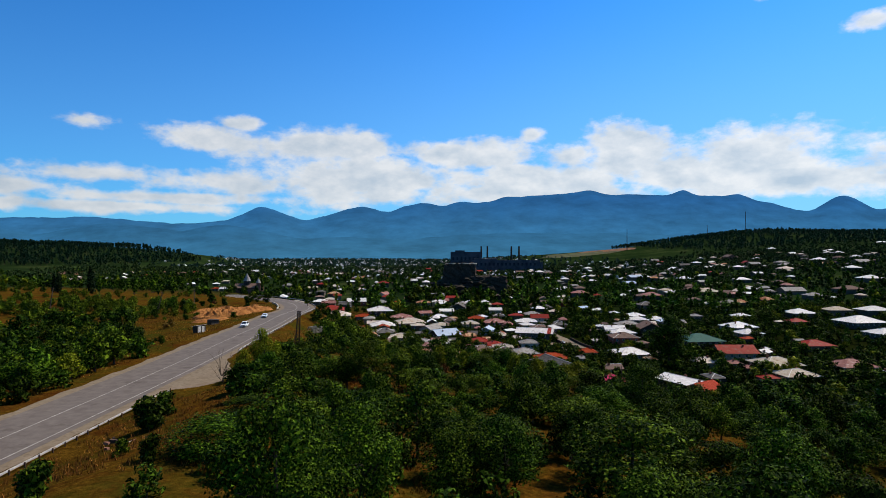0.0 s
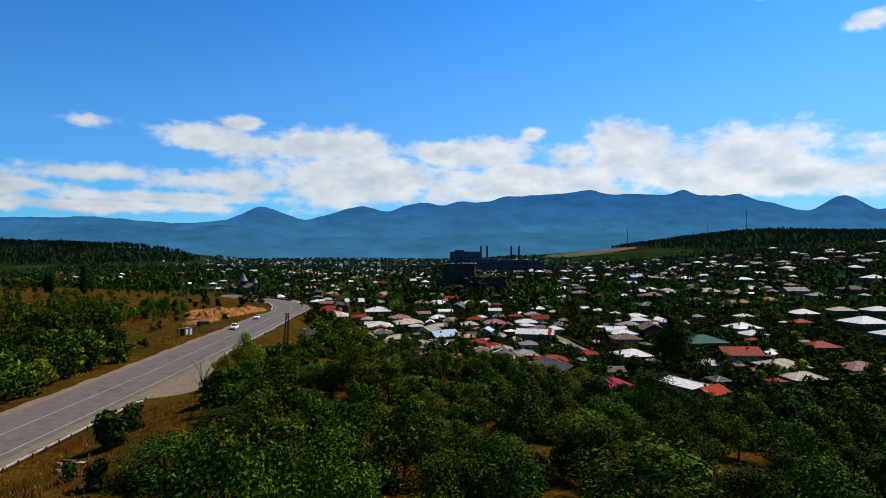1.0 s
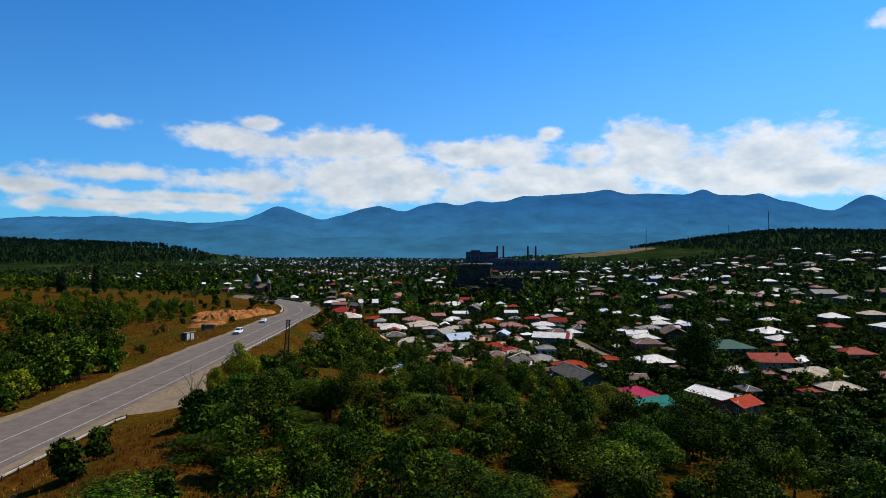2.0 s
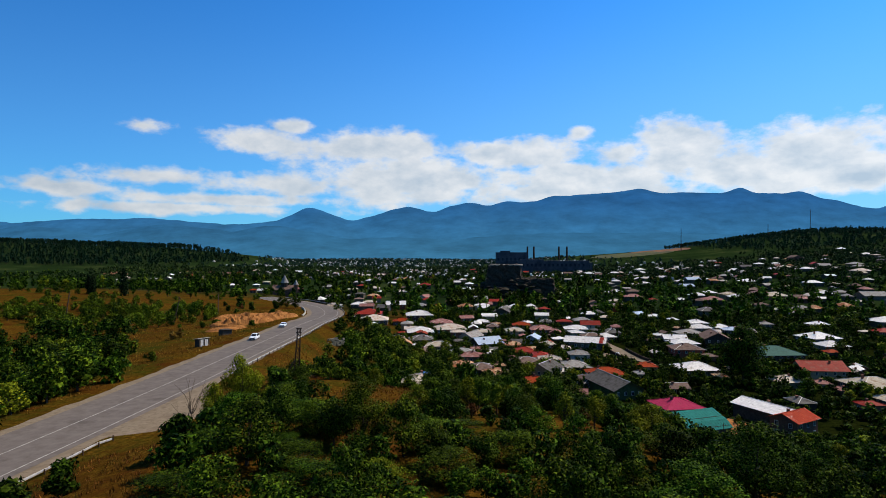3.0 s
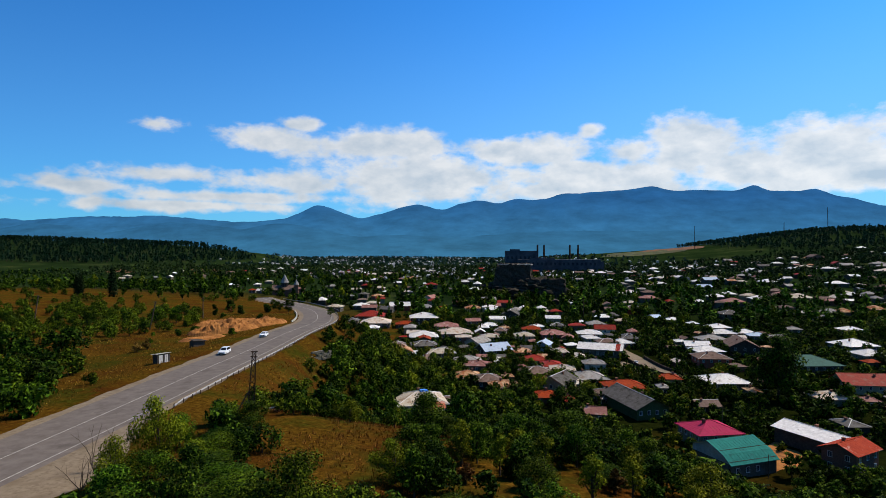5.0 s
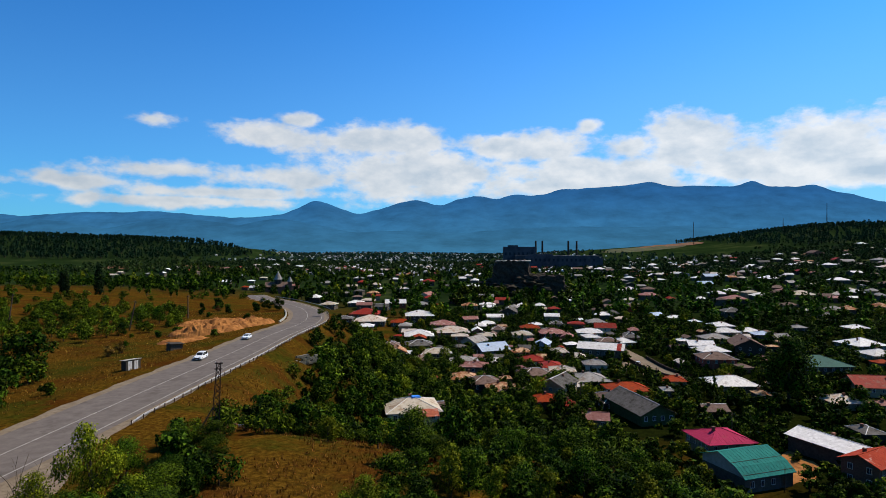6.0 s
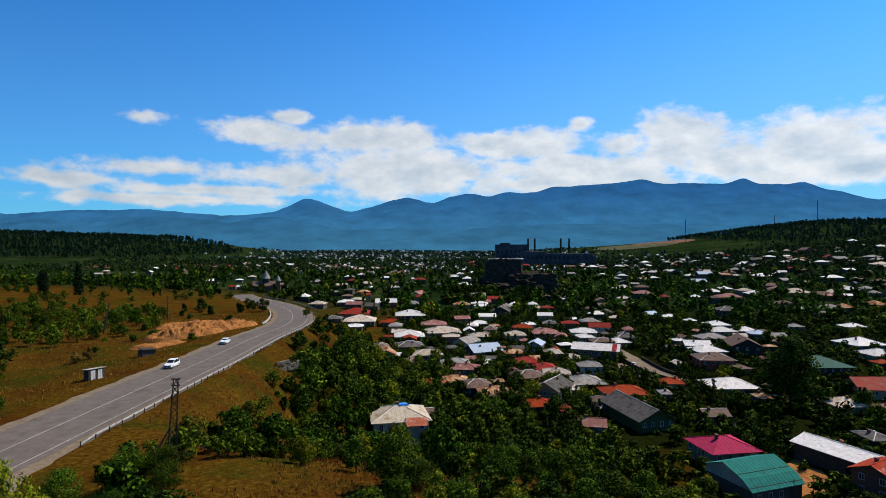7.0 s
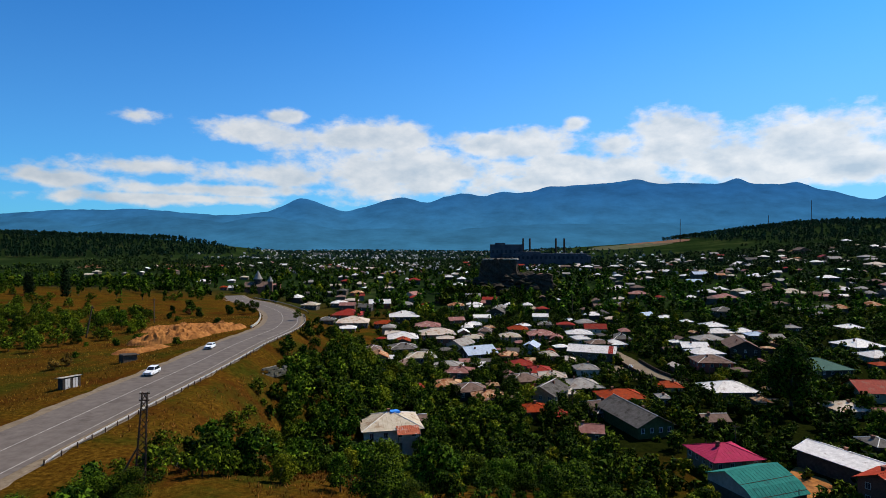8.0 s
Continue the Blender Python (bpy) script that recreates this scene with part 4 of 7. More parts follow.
house(-113.5, 502.4, 11.1, 8.8, 3.2, 5, "hip", "slate", "grey", 1)
house(-203.7, 762.8, 13.6, 12.0, 3.2, 5, "hip", "grey", "grey", 0)
house(-361.8, 1122.2, 12.6, 9.4, 4.3, -1, "gable", "white", "grey", 0)
house(-430.5, 1477.3, 14.1, 12.5, 4.3, -2, "hip", "white", "grey", 0)
house(-292.5, 785.7, 9.1, 6.6, 3.2, 10, "hip", "cream", "grey", 0)
house(-278.7, 717.8, 7.0, 5.6, 3.2, 9, "hip", "white", "grey", 0)
house(-285.2, 668.6, 10.7, 7.7, 3.2, 6, "hip", "white", "grey", 0)
house(-343.7, 835.5, 8.2, 6.2, 3.2, -1, "hip", "white", "grey", 0)
house(-225.7, 601.7, 6.6, 5.0, 3.2, 11, "gable", "white", "grey", 1)
house(-235.3, 604.5, 5.5, 5.1, 3.2, 9, "hip", "orange", "grey", 1)
house(-214.4, 677.4, 8.7, 6.9, 4.3, 11, "hip", "pink", "brick", 0)
house(-127.7, 666.4, 12.0, 10.1, 3.2, 3, "hip", "rust", "brick", 0)
house(-137.1, 637.9, 8.9, 6.6, 3.2, 9, "hip", "brown", "grey", 0)
house(23.0, 313.6, 14.6, 10.4, 4.8, 62, "gable", "slate", "cream", 2)
house(16.2, 294.7, 9.3, 8.4, 3.2, 14, "hip", "orange", "brick", 2)
house(38.4, 335.6, 14.4, 13.2, 3.0, 10, "hip", "grey", "grey", 1)
house(50.5, 317.3, 15.8, 11.5, 3.2, 10, "hip", "orange", "cream", 1)
house(42.6, 299.2, 14.0, 13.1, 3.2, 14, "hip", "brown", "dark", 2)
house(47.5, 284.6, 25.0, 12.0, 4.2, 107, "gable", "slate", "green", 2)
house(15.7, 340.9, 13.9, 11.1, 3.7, 14, "hip", "brown", "brick", 1)
house(16.2, 370.0, 11.4, 9.8, 3.2, 14, "hip", "red", "brick", 1)
house(11.3, 392.6, 8.9, 8.3, 3.2, 10, "hip", "rust", "brick", 1)
house(24.3, 413.3, 11.4, 7.4, 4.3, 75, "gable", "blue", "blue", 1)
house(14.1, 440.3, 11.0, 10.3, 4.3, 6, "hip", "cream", "cream", 1)
house(32.9, 449.5, 15.3, 13.0, 4.3, 6, "hip", "pink", "brick", 1)
house(41.2, 440.2, 9.1, 5.9, 4.3, 80, "gable", "pink", "brick", 1)
house(24.9, 483.1, 8.0, 6.4, 4.3, 6, "hip", "white", "cream", 1)
house(57.1, 457.7, 14.9, 11.0, 4.3, -1, "hip", "white", "cream", 1)
house(69.6, 473.6, 12.8, 9.0, 4.3, -5, "gable", "red", "white", 1)
house(58.8, 511.4, 7.0, 5.3, 3.2, 11, "hip", "white", "grey", 1)
house(40.0, 493.9, 9.4, 8.9, 3.2, -2, "hip", "slate", "grey", 1)
house(95.3, 330.7, 17.3, 14.1, 3.2, 6, "hip", "white", "grey", 1)
house(105.8, 376.5, 15.4, 13.2, 4.8, 0, "hip", "brown", "red", 1)
house(112.0, 401.6, 14.5, 12.0, 4.3, 9, "hip", "white", "grey", 1)
house(111.2, 415.8, 13.0, 7.9, 4.3, -1, "gable", "white", "grey", 1)
house(128.9, 443.2, 16.0, 11.6, 4.3, 10, "hip", "grey", "grey", 1)
house(135.1, 414.4, 21.7, 14.6, 5.4, 80, "gable", "brown", "dark", 1)
house(142.1, 463.6, 14.6, 10.9, 4.3, 9, "hip", "white", "grey", 1)
house(149.8, 491.3, 12.7, 12.0, 4.3, 7, "hip", "white", "grey", 1)
house(158.2, 467.4, 11.0, 10.0, 4.3, 6, "hip", "white", "brick", 1)
house(160.8, 454.8, 10.1, 8.3, 4.3, -2, "hip", "blue", "grey", 1)
house(165.4, 443.8, 10.4, 6.5, 4.3, 10, "gable", "grey", "cream", 1)
house(105.9, 429.2, 5.7, 5.0, 4.3, 9, "hip", "white", "grey", 1)
house(150.2, 372.3, 23.1, 19.0, 3.7, 8, "hip", "green", "dark", 1)
house(199.9, 423.1, 17.6, 16.7, 4.3, 14, "hip", "white", "grey", 1)
house(192.6, 395.6, 13.5, 12.3, 4.3, 8, "hip", "white", "cream", 1)
house(124.4, 304.6, 11.0, 10.4, 3.0, 8, "hip", "tan", "cream", 1)
house(149.8, 327.5, 19.2, 12.9, 4.3, -1, "gable", "red", "cream", 1)
house(73.1, 286.7, 7.7, 5.5, 2.8, 8, "gable", "brown", "dark", 2)
house(238.1, 494.9, 12.5, 9.9, 3.2, 4, "hip", "white", "red", 1)
house(61.0, 247.5, 13.0, 11.8, 4.6, 14, "hip", "magenta", "cream", 2)
house(90.0, 245.5, 18.5, 10.0, 4.6, 117, "gable", "white", "dark", 2, 0.3)
house(486.2, 1386.1, 15.8, 11.8, 4.3, -2, "gable", "grey", "grey", 0)
house(401.0, 1050.6, 20.2, 15.0, 4.3, 90, "gable", "white", "grey", 0)
house(449.8, 1127.4, 18.7, 12.6, 5.4, 2, "gable", "slate", "grey", 0)
house(491.7, 1170.4, 16.4, 12.2, 4.3, -2, "hip", "white", "grey", 0)
house(513.9, 1154.5, 13.0, 11.7, 4.3, -3, "hip", "white", "grey", 0)
house(485.7, 1062.3, 18.9, 15.2, 4.3, 5, "hip", "cream", "grey", 0)
house(490.6, 1036.9, 12.3, 11.1, 4.3, 4, "hip", "slate", "grey", 0)
house(486.9, 997.2, 16.6, 14.5, 4.3, 3, "hip", "white", "grey", 0)
house(538.0, 1069.8, 17.1, 12.2, 4.3, 80, "gable", "red", "brick", 0)
house(528.1, 1026.3, 17.7, 12.5, 4.3, -2, "gable", "grey", "brick", 0)
house(584.5, 1229.6, 25.7, 16.5, 7.6, 90, "gable", "brown", "brick", 0)
house(330.6, 834.4, 17.8, 16.0, 3.2, -0, "hip", "white", "grey", 0)
house(319.6, 758.7, 11.9, 8.4, 5.4, 30, "gable", "grey", "dark", 0)
house(297.6, 737.9, 14.7, 13.8, 3.2, -3, "hip", "brown", "brick", 0)
house(289.2, 704.3, 13.0, 11.1, 3.2, 2, "hip", "pink", "brick", 0)
house(287.5, 667.9, 23.4, 19.8, 3.8, -7, "hip", "cream", "brick", 0)
house(247.0, 661.4, 14.8, 12.9, 4.3, -3, "hip", "white", "grey", 0)
house(231.5, 693.3, 13.2, 12.0, 4.3, -1, "hip", "white", "grey", 0)
house(212.2, 670.6, 15.0, 13.5, 4.3, 2, "hip", "white", "grey", 0)
house(215.1, 637.8, 19.4, 16.8, 4.3, -2, "hip", "pink", "dark", 0)
house(180.2, 552.4, 15.0, 13.6, 4.3, 3, "hip", "slate", "grey", 1)
house(299.8, 649.8, 11.0, 8.0, 4.3, -2, "gable", "brown", "brick", 0)
house(303.2, 638.2, 10.3, 9.1, 4.3, 5, "hip", "pink", "brick", 0)
house(316.6, 636.4, 7.2, 5.3, 4.3, 7, "gable", "white", "grey", 0)
house(376.6, 728.2, 7.6, 5.2, 4.3, 40, "gable", "grey", "grey", 0)
house(383.9, 781.6, 18.6, 14.1, 4.3, 0, "hip", "white", "grey", 0)
house(243.7, 563.2, 9.9, 9.3, 4.3, 5, "hip", "cream", "grey", 1)
house(243.4, 539.5, 10.7, 9.4, 4.3, -0, "hip", "grey", "grey", 1)
house(812.3, 1482.2, 19.6, 17.4, 4.3, 3, "hip", "white", "grey", 0)
house(722.4, 1240.4, 14.8, 13.3, 4.3, -5, "hip", "white", "grey", 0)
house(570.6, 1018.1, 18.1, 15.8, 4.3, 1, "hip", "grey", "grey", 0)
house(510.5, 901.0, 20.9, 18.0, 4.3, -1, "hip", "tan", "grey", 0)
house(292.1, 1229.1, 14.8, 12.8, 4.3, 4, "hip", "white", "grey", 0)
house(262.1, 1097.9, 15.0, 10.9, 4.3, 3, "hip", "white", "grey", 0)
house(230.6, 999.4, 11.4, 9.4, 4.3, -5, "hip", "cream", "grey", 0)
house(321.6, 1197.3, 12.9, 9.9, 4.3, 2, "hip", "white", "grey", 0)
house(339.8, 1180.9, 14.6, 12.6, 4.3, 3, "hip", "cream", "grey", 0)
house(163.6, 1051.3, 18.2, 15.1, 5.4, -6, "hip", "white", "grey", 0)
house(208.6, 1065.0, 15.9, 11.7, 5.4, -4, "hip", "white", "grey", 0)
house(74.3, 684.7, 8.9, 7.0, 4.3, -5, "hip", "white", "grey", 0)
house(143.5, 656.8, 17.8, 13.6, 4.3, -4, "hip", "pink", "grey", 0)
house(137.2, 703.1, 11.3, 9.3, 4.3, -7, "hip", "white", "grey", 0)
house(117.9, 619.6, 10.2, 8.8, 4.3, -2, "hip", "cream", "grey", 1)
house(111.5, 578.9, 18.4, 14.2, 4.3, 1, "hip", "brown", "red", 1)
house(117.0, 531.5, 9.4, 6.9, 4.3, 35, "gable", "blue", "grey", 1)
house(128.0, 521.0, 9.2, 7.5, 4.3, -7, "hip", "white", "grey", 1)
house(229.1, 759.6, 15.3, 9.8, 5.4, 8, "gable", "blue", "grey", 0)
house(254.9, 815.8, 16.7, 11.0, 8.6, 8, "gable", "blue", "grey", 0)
house(185.6, 638.5, 9.4, 8.5, 4.3, -5, "hip", "white", "grey", 0)
house(94.0, 739.5, 13.8, 10.1, 4.3, -2, "hip", "slate", "grey", 0)
house(290.0, 882.6, 18.2, 13.5, 4.3, 2, "hip", "white", "grey", 0)
house(196.9, 814.4, 9.5, 7.6, 4.3, 1, "hip", "white", "grey", 0)
house(252.2, 855.5, 11.6, 10.9, 4.3, 1, "hip", "white", "grey", 0)
house(195.1, 482.5, 8.5, 6.9, 4.3, 4, "hip", "grey", "grey", 1)
house(137.4, 505.4, 6.2, 5.4, 4.3, 4, "hip", "white", "grey", 1)
house(154.5, 296.4, 18.6, 15.0, 3.7, 6, "hip", "cream", "grey", 1)
house(146.1, 265.9, 14.3, 10.8, 3.2, 6, "hip", "cream", "grey", 1)
house(184.1, 287.0, 16.1, 13.8, 3.7, 6, "hip", "pink", "white", 1)
house(301.5, 448.0, 25.7, 21.9, 5.0, 8, "hip", "white", "grey", 1)
house(275.3, 387.9, 16.5, 15.6, 4.3, 6, "hip", "white", "grey", 1)
house(212.3, 359.0, 17.0, 13.6, 3.7, 2, "hip", "red", "grey", 1)
house(371.8, 652.1, 24.3, 14.6, 4.3, 6, "gable", "grey", "grey", 0)
house(373.0, 615.0, 16.6, 14.1, 4.3, -5, "hip", "grey", "grey", 0)
house(433.7, 651.2, 25.2, 18.9, 4.3, 2, "hip", "brown", "grey", 0)
house(292.2, 506.0, 19.0, 17.6, 4.3, 2, "hip", "white", "grey", 0)
house(259.4, 454.4, 12.4, 10.2, 4.3, -2, "hip", "red", "brick", 1)
house(169.4, 335.1, 8.4, 5.3, 3.2, 40, "gable", "white", "grey", 1)
house(521.4, 740.3, 22.0, 20.7, 4.3, -3, "hip", "white", "grey", 0)
house(577.5, 853.4, 18.5, 17.4, 4.3, -2, "hip", "white", "grey", 0)
house(645.8, 930.4, 23.5, 16.2, 4.3, 6, "gable", "grey", "grey", 0)
house(638.5, 1022.3, 21.3, 20.1, 4.3, -3, "hip", "white", "grey", 0)
house(554.0, 976.9, 16.8, 13.7, 4.3, -0, "hip", "grey", "grey", 0)
house(797.5, 1234.9, 21.6, 20.4, 4.3, -3, "hip", "white", "grey", 0)
house(354.7, 506.7, 20.8, 16.4, 4.3, -0, "hip", "white", "grey", 0)
house(328.9, 514.2, 18.3, 13.7, 4.3, -0, "hip", "cream", "grey", 0)
house(1090.3, 1487.2, 21.4, 17.6, 4.3, 2, "hip", "white", "grey", 0)
house(-22.3, 262.4, 8.4, 5.2, 2.5, 20, "gable", "brown", "brick", 1, over=0.4, group="village sheds", windows=True)
house(-27.4, 324.5, 8.1, 5.4, 2.4, 88, "gable", "red", "dark", 1, over=0.4, group="village sheds", windows=True)
house(2.4, 329.6, 5.2, 3.8, 2.8, 17, "hip", "rust", "brick", 1, over=0.4, group="village sheds", windows=True)
house(11.8, 308.3, 6.7, 4.8, 2.8, 93, "gable", "brown", "grey", 1, over=0.4, group="village sheds", windows=True)
house(-9.8, 375.0, 7.1, 5.5, 3.0, 15, "gable", "pink", "grey", 0, over=0.4, group="village sheds", windows=False)
house(-46.4, 373.1, 6.0, 5.0, 2.7, 0, "gable", "white", "dark", 0, over=0.4, group="village sheds", windows=False)
house(-30.2, 392.5, 5.1, 4.1, 2.9, 85, "hip", "grey", "grey", 0, over=0.4, group="village sheds", windows=False)
house(-33.0, 400.5, 8.0, 5.4, 2.4, 103, "hip", "slate", "brick", 0, over=0.4, group="village sheds", windows=False)
house(-62.7, 441.4, 5.8, 4.1, 2.4, -8, "hip", "red", "grey", 0, over=0.4, group="village sheds", windows=False)
house(-21.9, 405.2, 7.7, 6.2, 2.7, 11, "hip", "slate", "grey", 0, over=0.4, group="village sheds", windows=False)
house(5.7, 404.7, 6.0, 3.6, 2.9, -4, "hip", "pink", "grey", 0, over=0.4, group="village sheds", windows=False)
house(-0.8, 379.5, 5.8, 4.0, 2.5, 12, "gable", "slate", "brick", 0, over=0.4, group="village sheds", windows=False)
house(-4.5, 449.4, 6.6, 5.1, 2.8, 81, "gable", "brown", "brick", 0, over=0.4, group="village sheds", windows=False)
house(-14.3, 461.6, 8.4, 6.8, 2.7, 95, "gable", "white", "brick", 0, over=0.4, group="village sheds", windows=False)
house(19.3, 326.0, 5.3, 3.5, 2.6, 96, "gable", "orange", "brick", 1, over=0.4, group="village sheds", windows=True)
house(24.4, 288.3, 7.3, 5.0, 3.0, 105, "hip", "red", "dark", 1, over=0.4, group="village sheds", windows=True)
house(31.7, 322.4, 7.0, 5.1, 2.7, 105, "hip", "tan", "grey", 1, over=0.4, group="village sheds", windows=True)
house(65.9, 316.0, 6.0, 4.0, 2.9, 92, "hip", "grey", "grey", 1, over=0.4, group="village sheds", windows=True)
house(31.0, 271.5, 8.0, 6.4, 2.9, -7, "gable", "pink", "grey", 1, over=0.4, group="village sheds", windows=True)
house(10.2, 352.7, 6.0, 3.7, 2.9, 107, "gable", "pink", "grey", 0, over=0.4, group="village sheds", windows=False)
house(22.9, 380.2, 8.1, 5.1, 2.5, -1, "gable", "rust", "brick", 0, over=0.4, group="village sheds", windows=False)
house(14.7, 402.7, 8.3, 6.7, 2.7, -0, "gable", "slate", "grey", 0, over=0.4, group="village sheds", windows=False)
house(34.5, 408.6, 5.5, 3.5, 2.5, 93, "gable", "orange", "dark", 0, over=0.4, group="village sheds", windows=False)
house(19.1, 428.6, 6.5, 5.0, 3.0, 95, "hip", "pink", "dark", 0, over=0.4, group="village sheds", windows=False)
house(31.2, 465.9, 8.3, 6.0, 3.0, 96, "hip", "grey", "brick", 0, over=0.4, group="village sheds", windows=False)
house(35.1, 432.1, 5.4, 4.4, 2.7, 89, "hip", "brown", "brick", 0, over=0.4, group="village sheds", windows=False)
house(70.7, 457.0, 7.9, 5.6, 3.0, 103, "hip", "slate", "dark", 0, over=0.4, group="village sheds", windows=False)
house(110.4, 330.6, 5.1, 3.6, 3.0, 83, "hip", "rust", "dark", 0, over=0.4, group="village sheds", windows=False)
house(114.0, 364.1, 7.3, 5.0, 2.6, 104, "hip", "brown", "brick", 0, over=0.4, group="village sheds", windows=False)
house(115.1, 387.0, 7.6, 5.4, 2.6, 92, "gable", "grey", "brick", 0, over=0.4, group="village sheds", windows=False)
house(98.2, 418.3, 6.3, 4.1, 2.5, 15, "gable", "brown", "grey", 0, over=0.4, group="village sheds", windows=False)
house(114.8, 448.5, 7.9, 6.7, 2.8, 102, "gable", "brown", "grey", 0, over=0.4, group="village sheds", windows=False)
house(151.5, 419.1, 5.7, 4.0, 2.9, -10, "hip", "rust", "dark", 0, over=0.4, group="village sheds", windows=False)
house(130.2, 470.0, 5.4, 3.4, 2.8, 109, "gable", "rust", "brick", 0, over=0.4, group="village sheds", windows=False)
house(170.2, 471.3, 6.4, 4.3, 2.9, -1, "hip", "brown", "grey", 0, over=0.4, group="village sheds", windows=False)
house(149.2, 453.2, 7.1, 5.5, 2.8, -4, "gable", "tan", "grey", 0, over=0.4, group="village sheds", windows=False)
house(162.8, 432.0, 6.1, 4.3, 2.9, 105, "gable", "rust", "brick", 0, over=0.4, group="village sheds", windows=False)
house(115.7, 427.4, 7.2, 4.5, 2.7, 0, "hip", "red", "grey", 0, over=0.4, group="village sheds", windows=False)
house(131.9, 381.6, 7.4, 5.7, 2.7, 88, "gable", "pink", "brick", 0, over=0.4, group="village sheds", windows=False)
house(209.8, 435.2, 5.8, 4.8, 2.6, 13, "hip", "brown", "dark", 0, over=0.4, group="village sheds", windows=False)
house(185.8, 381.7, 8.2, 6.2, 2.7, 6, "hip", "orange", "grey", 0, over=0.4, group="village sheds", windows=False)
house(136.1, 300.3, 7.1, 5.5, 2.9, -7, "hip", "pink", "grey", 1, over=0.4, group="village sheds", windows=True)
house(166.3, 327.3, 6.0, 3.9, 3.0, 82, "gable", "tan", "brick", 1, over=0.4, group="village sheds", windows=True)
house(110.7, 265.6, 8.2, 6.8, 2.8, 97, "hip", "slate", "dark", 1, over=0.4, group="village sheds", windows=True)
house(138.7, 290.8, 6.0, 4.2, 2.4, 92, "hip", "pink", "grey", 1, over=0.4, group="village sheds", windows=True)
house(131.8, 261.1, 7.5, 5.0, 3.0, 4, "hip", "red", "brick", 1, over=0.4, group="village sheds", windows=True)
house(192.2, 275.7, 5.2, 3.3, 2.5, 5, "hip", "white", "dark", 1, over=0.4, group="village sheds", windows=True)
house(212.3, 374.4, 6.3, 4.0, 2.7, 7, "gable", "grey", "brick", 0, over=0.4, group="village sheds", windows=False)
house(251.6, 462.9, 6.1, 5.0, 2.7, 4, "hip", "tan", "dark", 0, over=0.4, group="village sheds", windows=False)
house(176.6, 342.4, 6.6, 5.4, 2.7, 83, "gable", "white", "brick", 0, over=0.4, group="village sheds", windows=False)
house(41.2, 418.6, 7.8, 6.3, 2.7, 12, "hip", "white", "dark", 0, over=0.4, group="village sheds", windows=False)
house(88.3, 371.6, 7.1, 4.4, 2.9, 99, "gable", "tan", "brick", 0, over=0.4, group="village sheds", windows=False)
house(99.8, 312.2, 6.5, 4.6, 3.0, 93, "hip", "rust", "dark", 1, over=0.4, group="village sheds", windows=True)


def infill(seed, count, area, low, high, detail):
    """Lesser houses filling the streets between the larger ones."""
    rng = random.Random(seed)
    made = tries = 0
    while made < count and tries < count * 60:
        tries += 1
        x, y = rng.uniform(area[0], area[1]), rng.uniform(area[2], area[3])
        w = rng.uniform(low, high)
        if any(math.hypot(x - a, y - b) < w / 2 + r + 0.8 for a, b, r in HOUSE_SPOTS + KEPT_CLEAR) or abs(float(road_near(x, y)[0][0])) < 20:
            continue
        roof = rng.choice(("white", "white", "grey", "grey", "grey", "tan", "tan", "cream", "brown", "brown", "brown", "rust", "rust", "slate", "slate", "red", "red", "pink", "pink", "orange"))
        wall = rng.choice(("grey", "grey", "cream", "brick", "dark", "white"))
        house(x, y, w, w * rng.uniform(0.68, 0.92), rng.uniform(2.9, 4.6), rng.choice((0, 90)) + rng.uniform(-6, 16), rng.choice(("hip", "hip", "gable")), roof, wall, detail,
              pitch=rng.uniform(0.3, 0.5), over=0.6)
        made += 1


KEPT_CLEAR = [(55, 402, 15), (72, 383, 9), (75, 366, 9), (71, 406, 9), (84, 345, 9), (100, 330, 12), (64, 230, 12), (18, 694, 62), (107, 306, 16), (-200, 596, 26), (62, 372, 9)]
infill(5, 18, (-58, 80, 318, 470), 7.5, 12, 1)


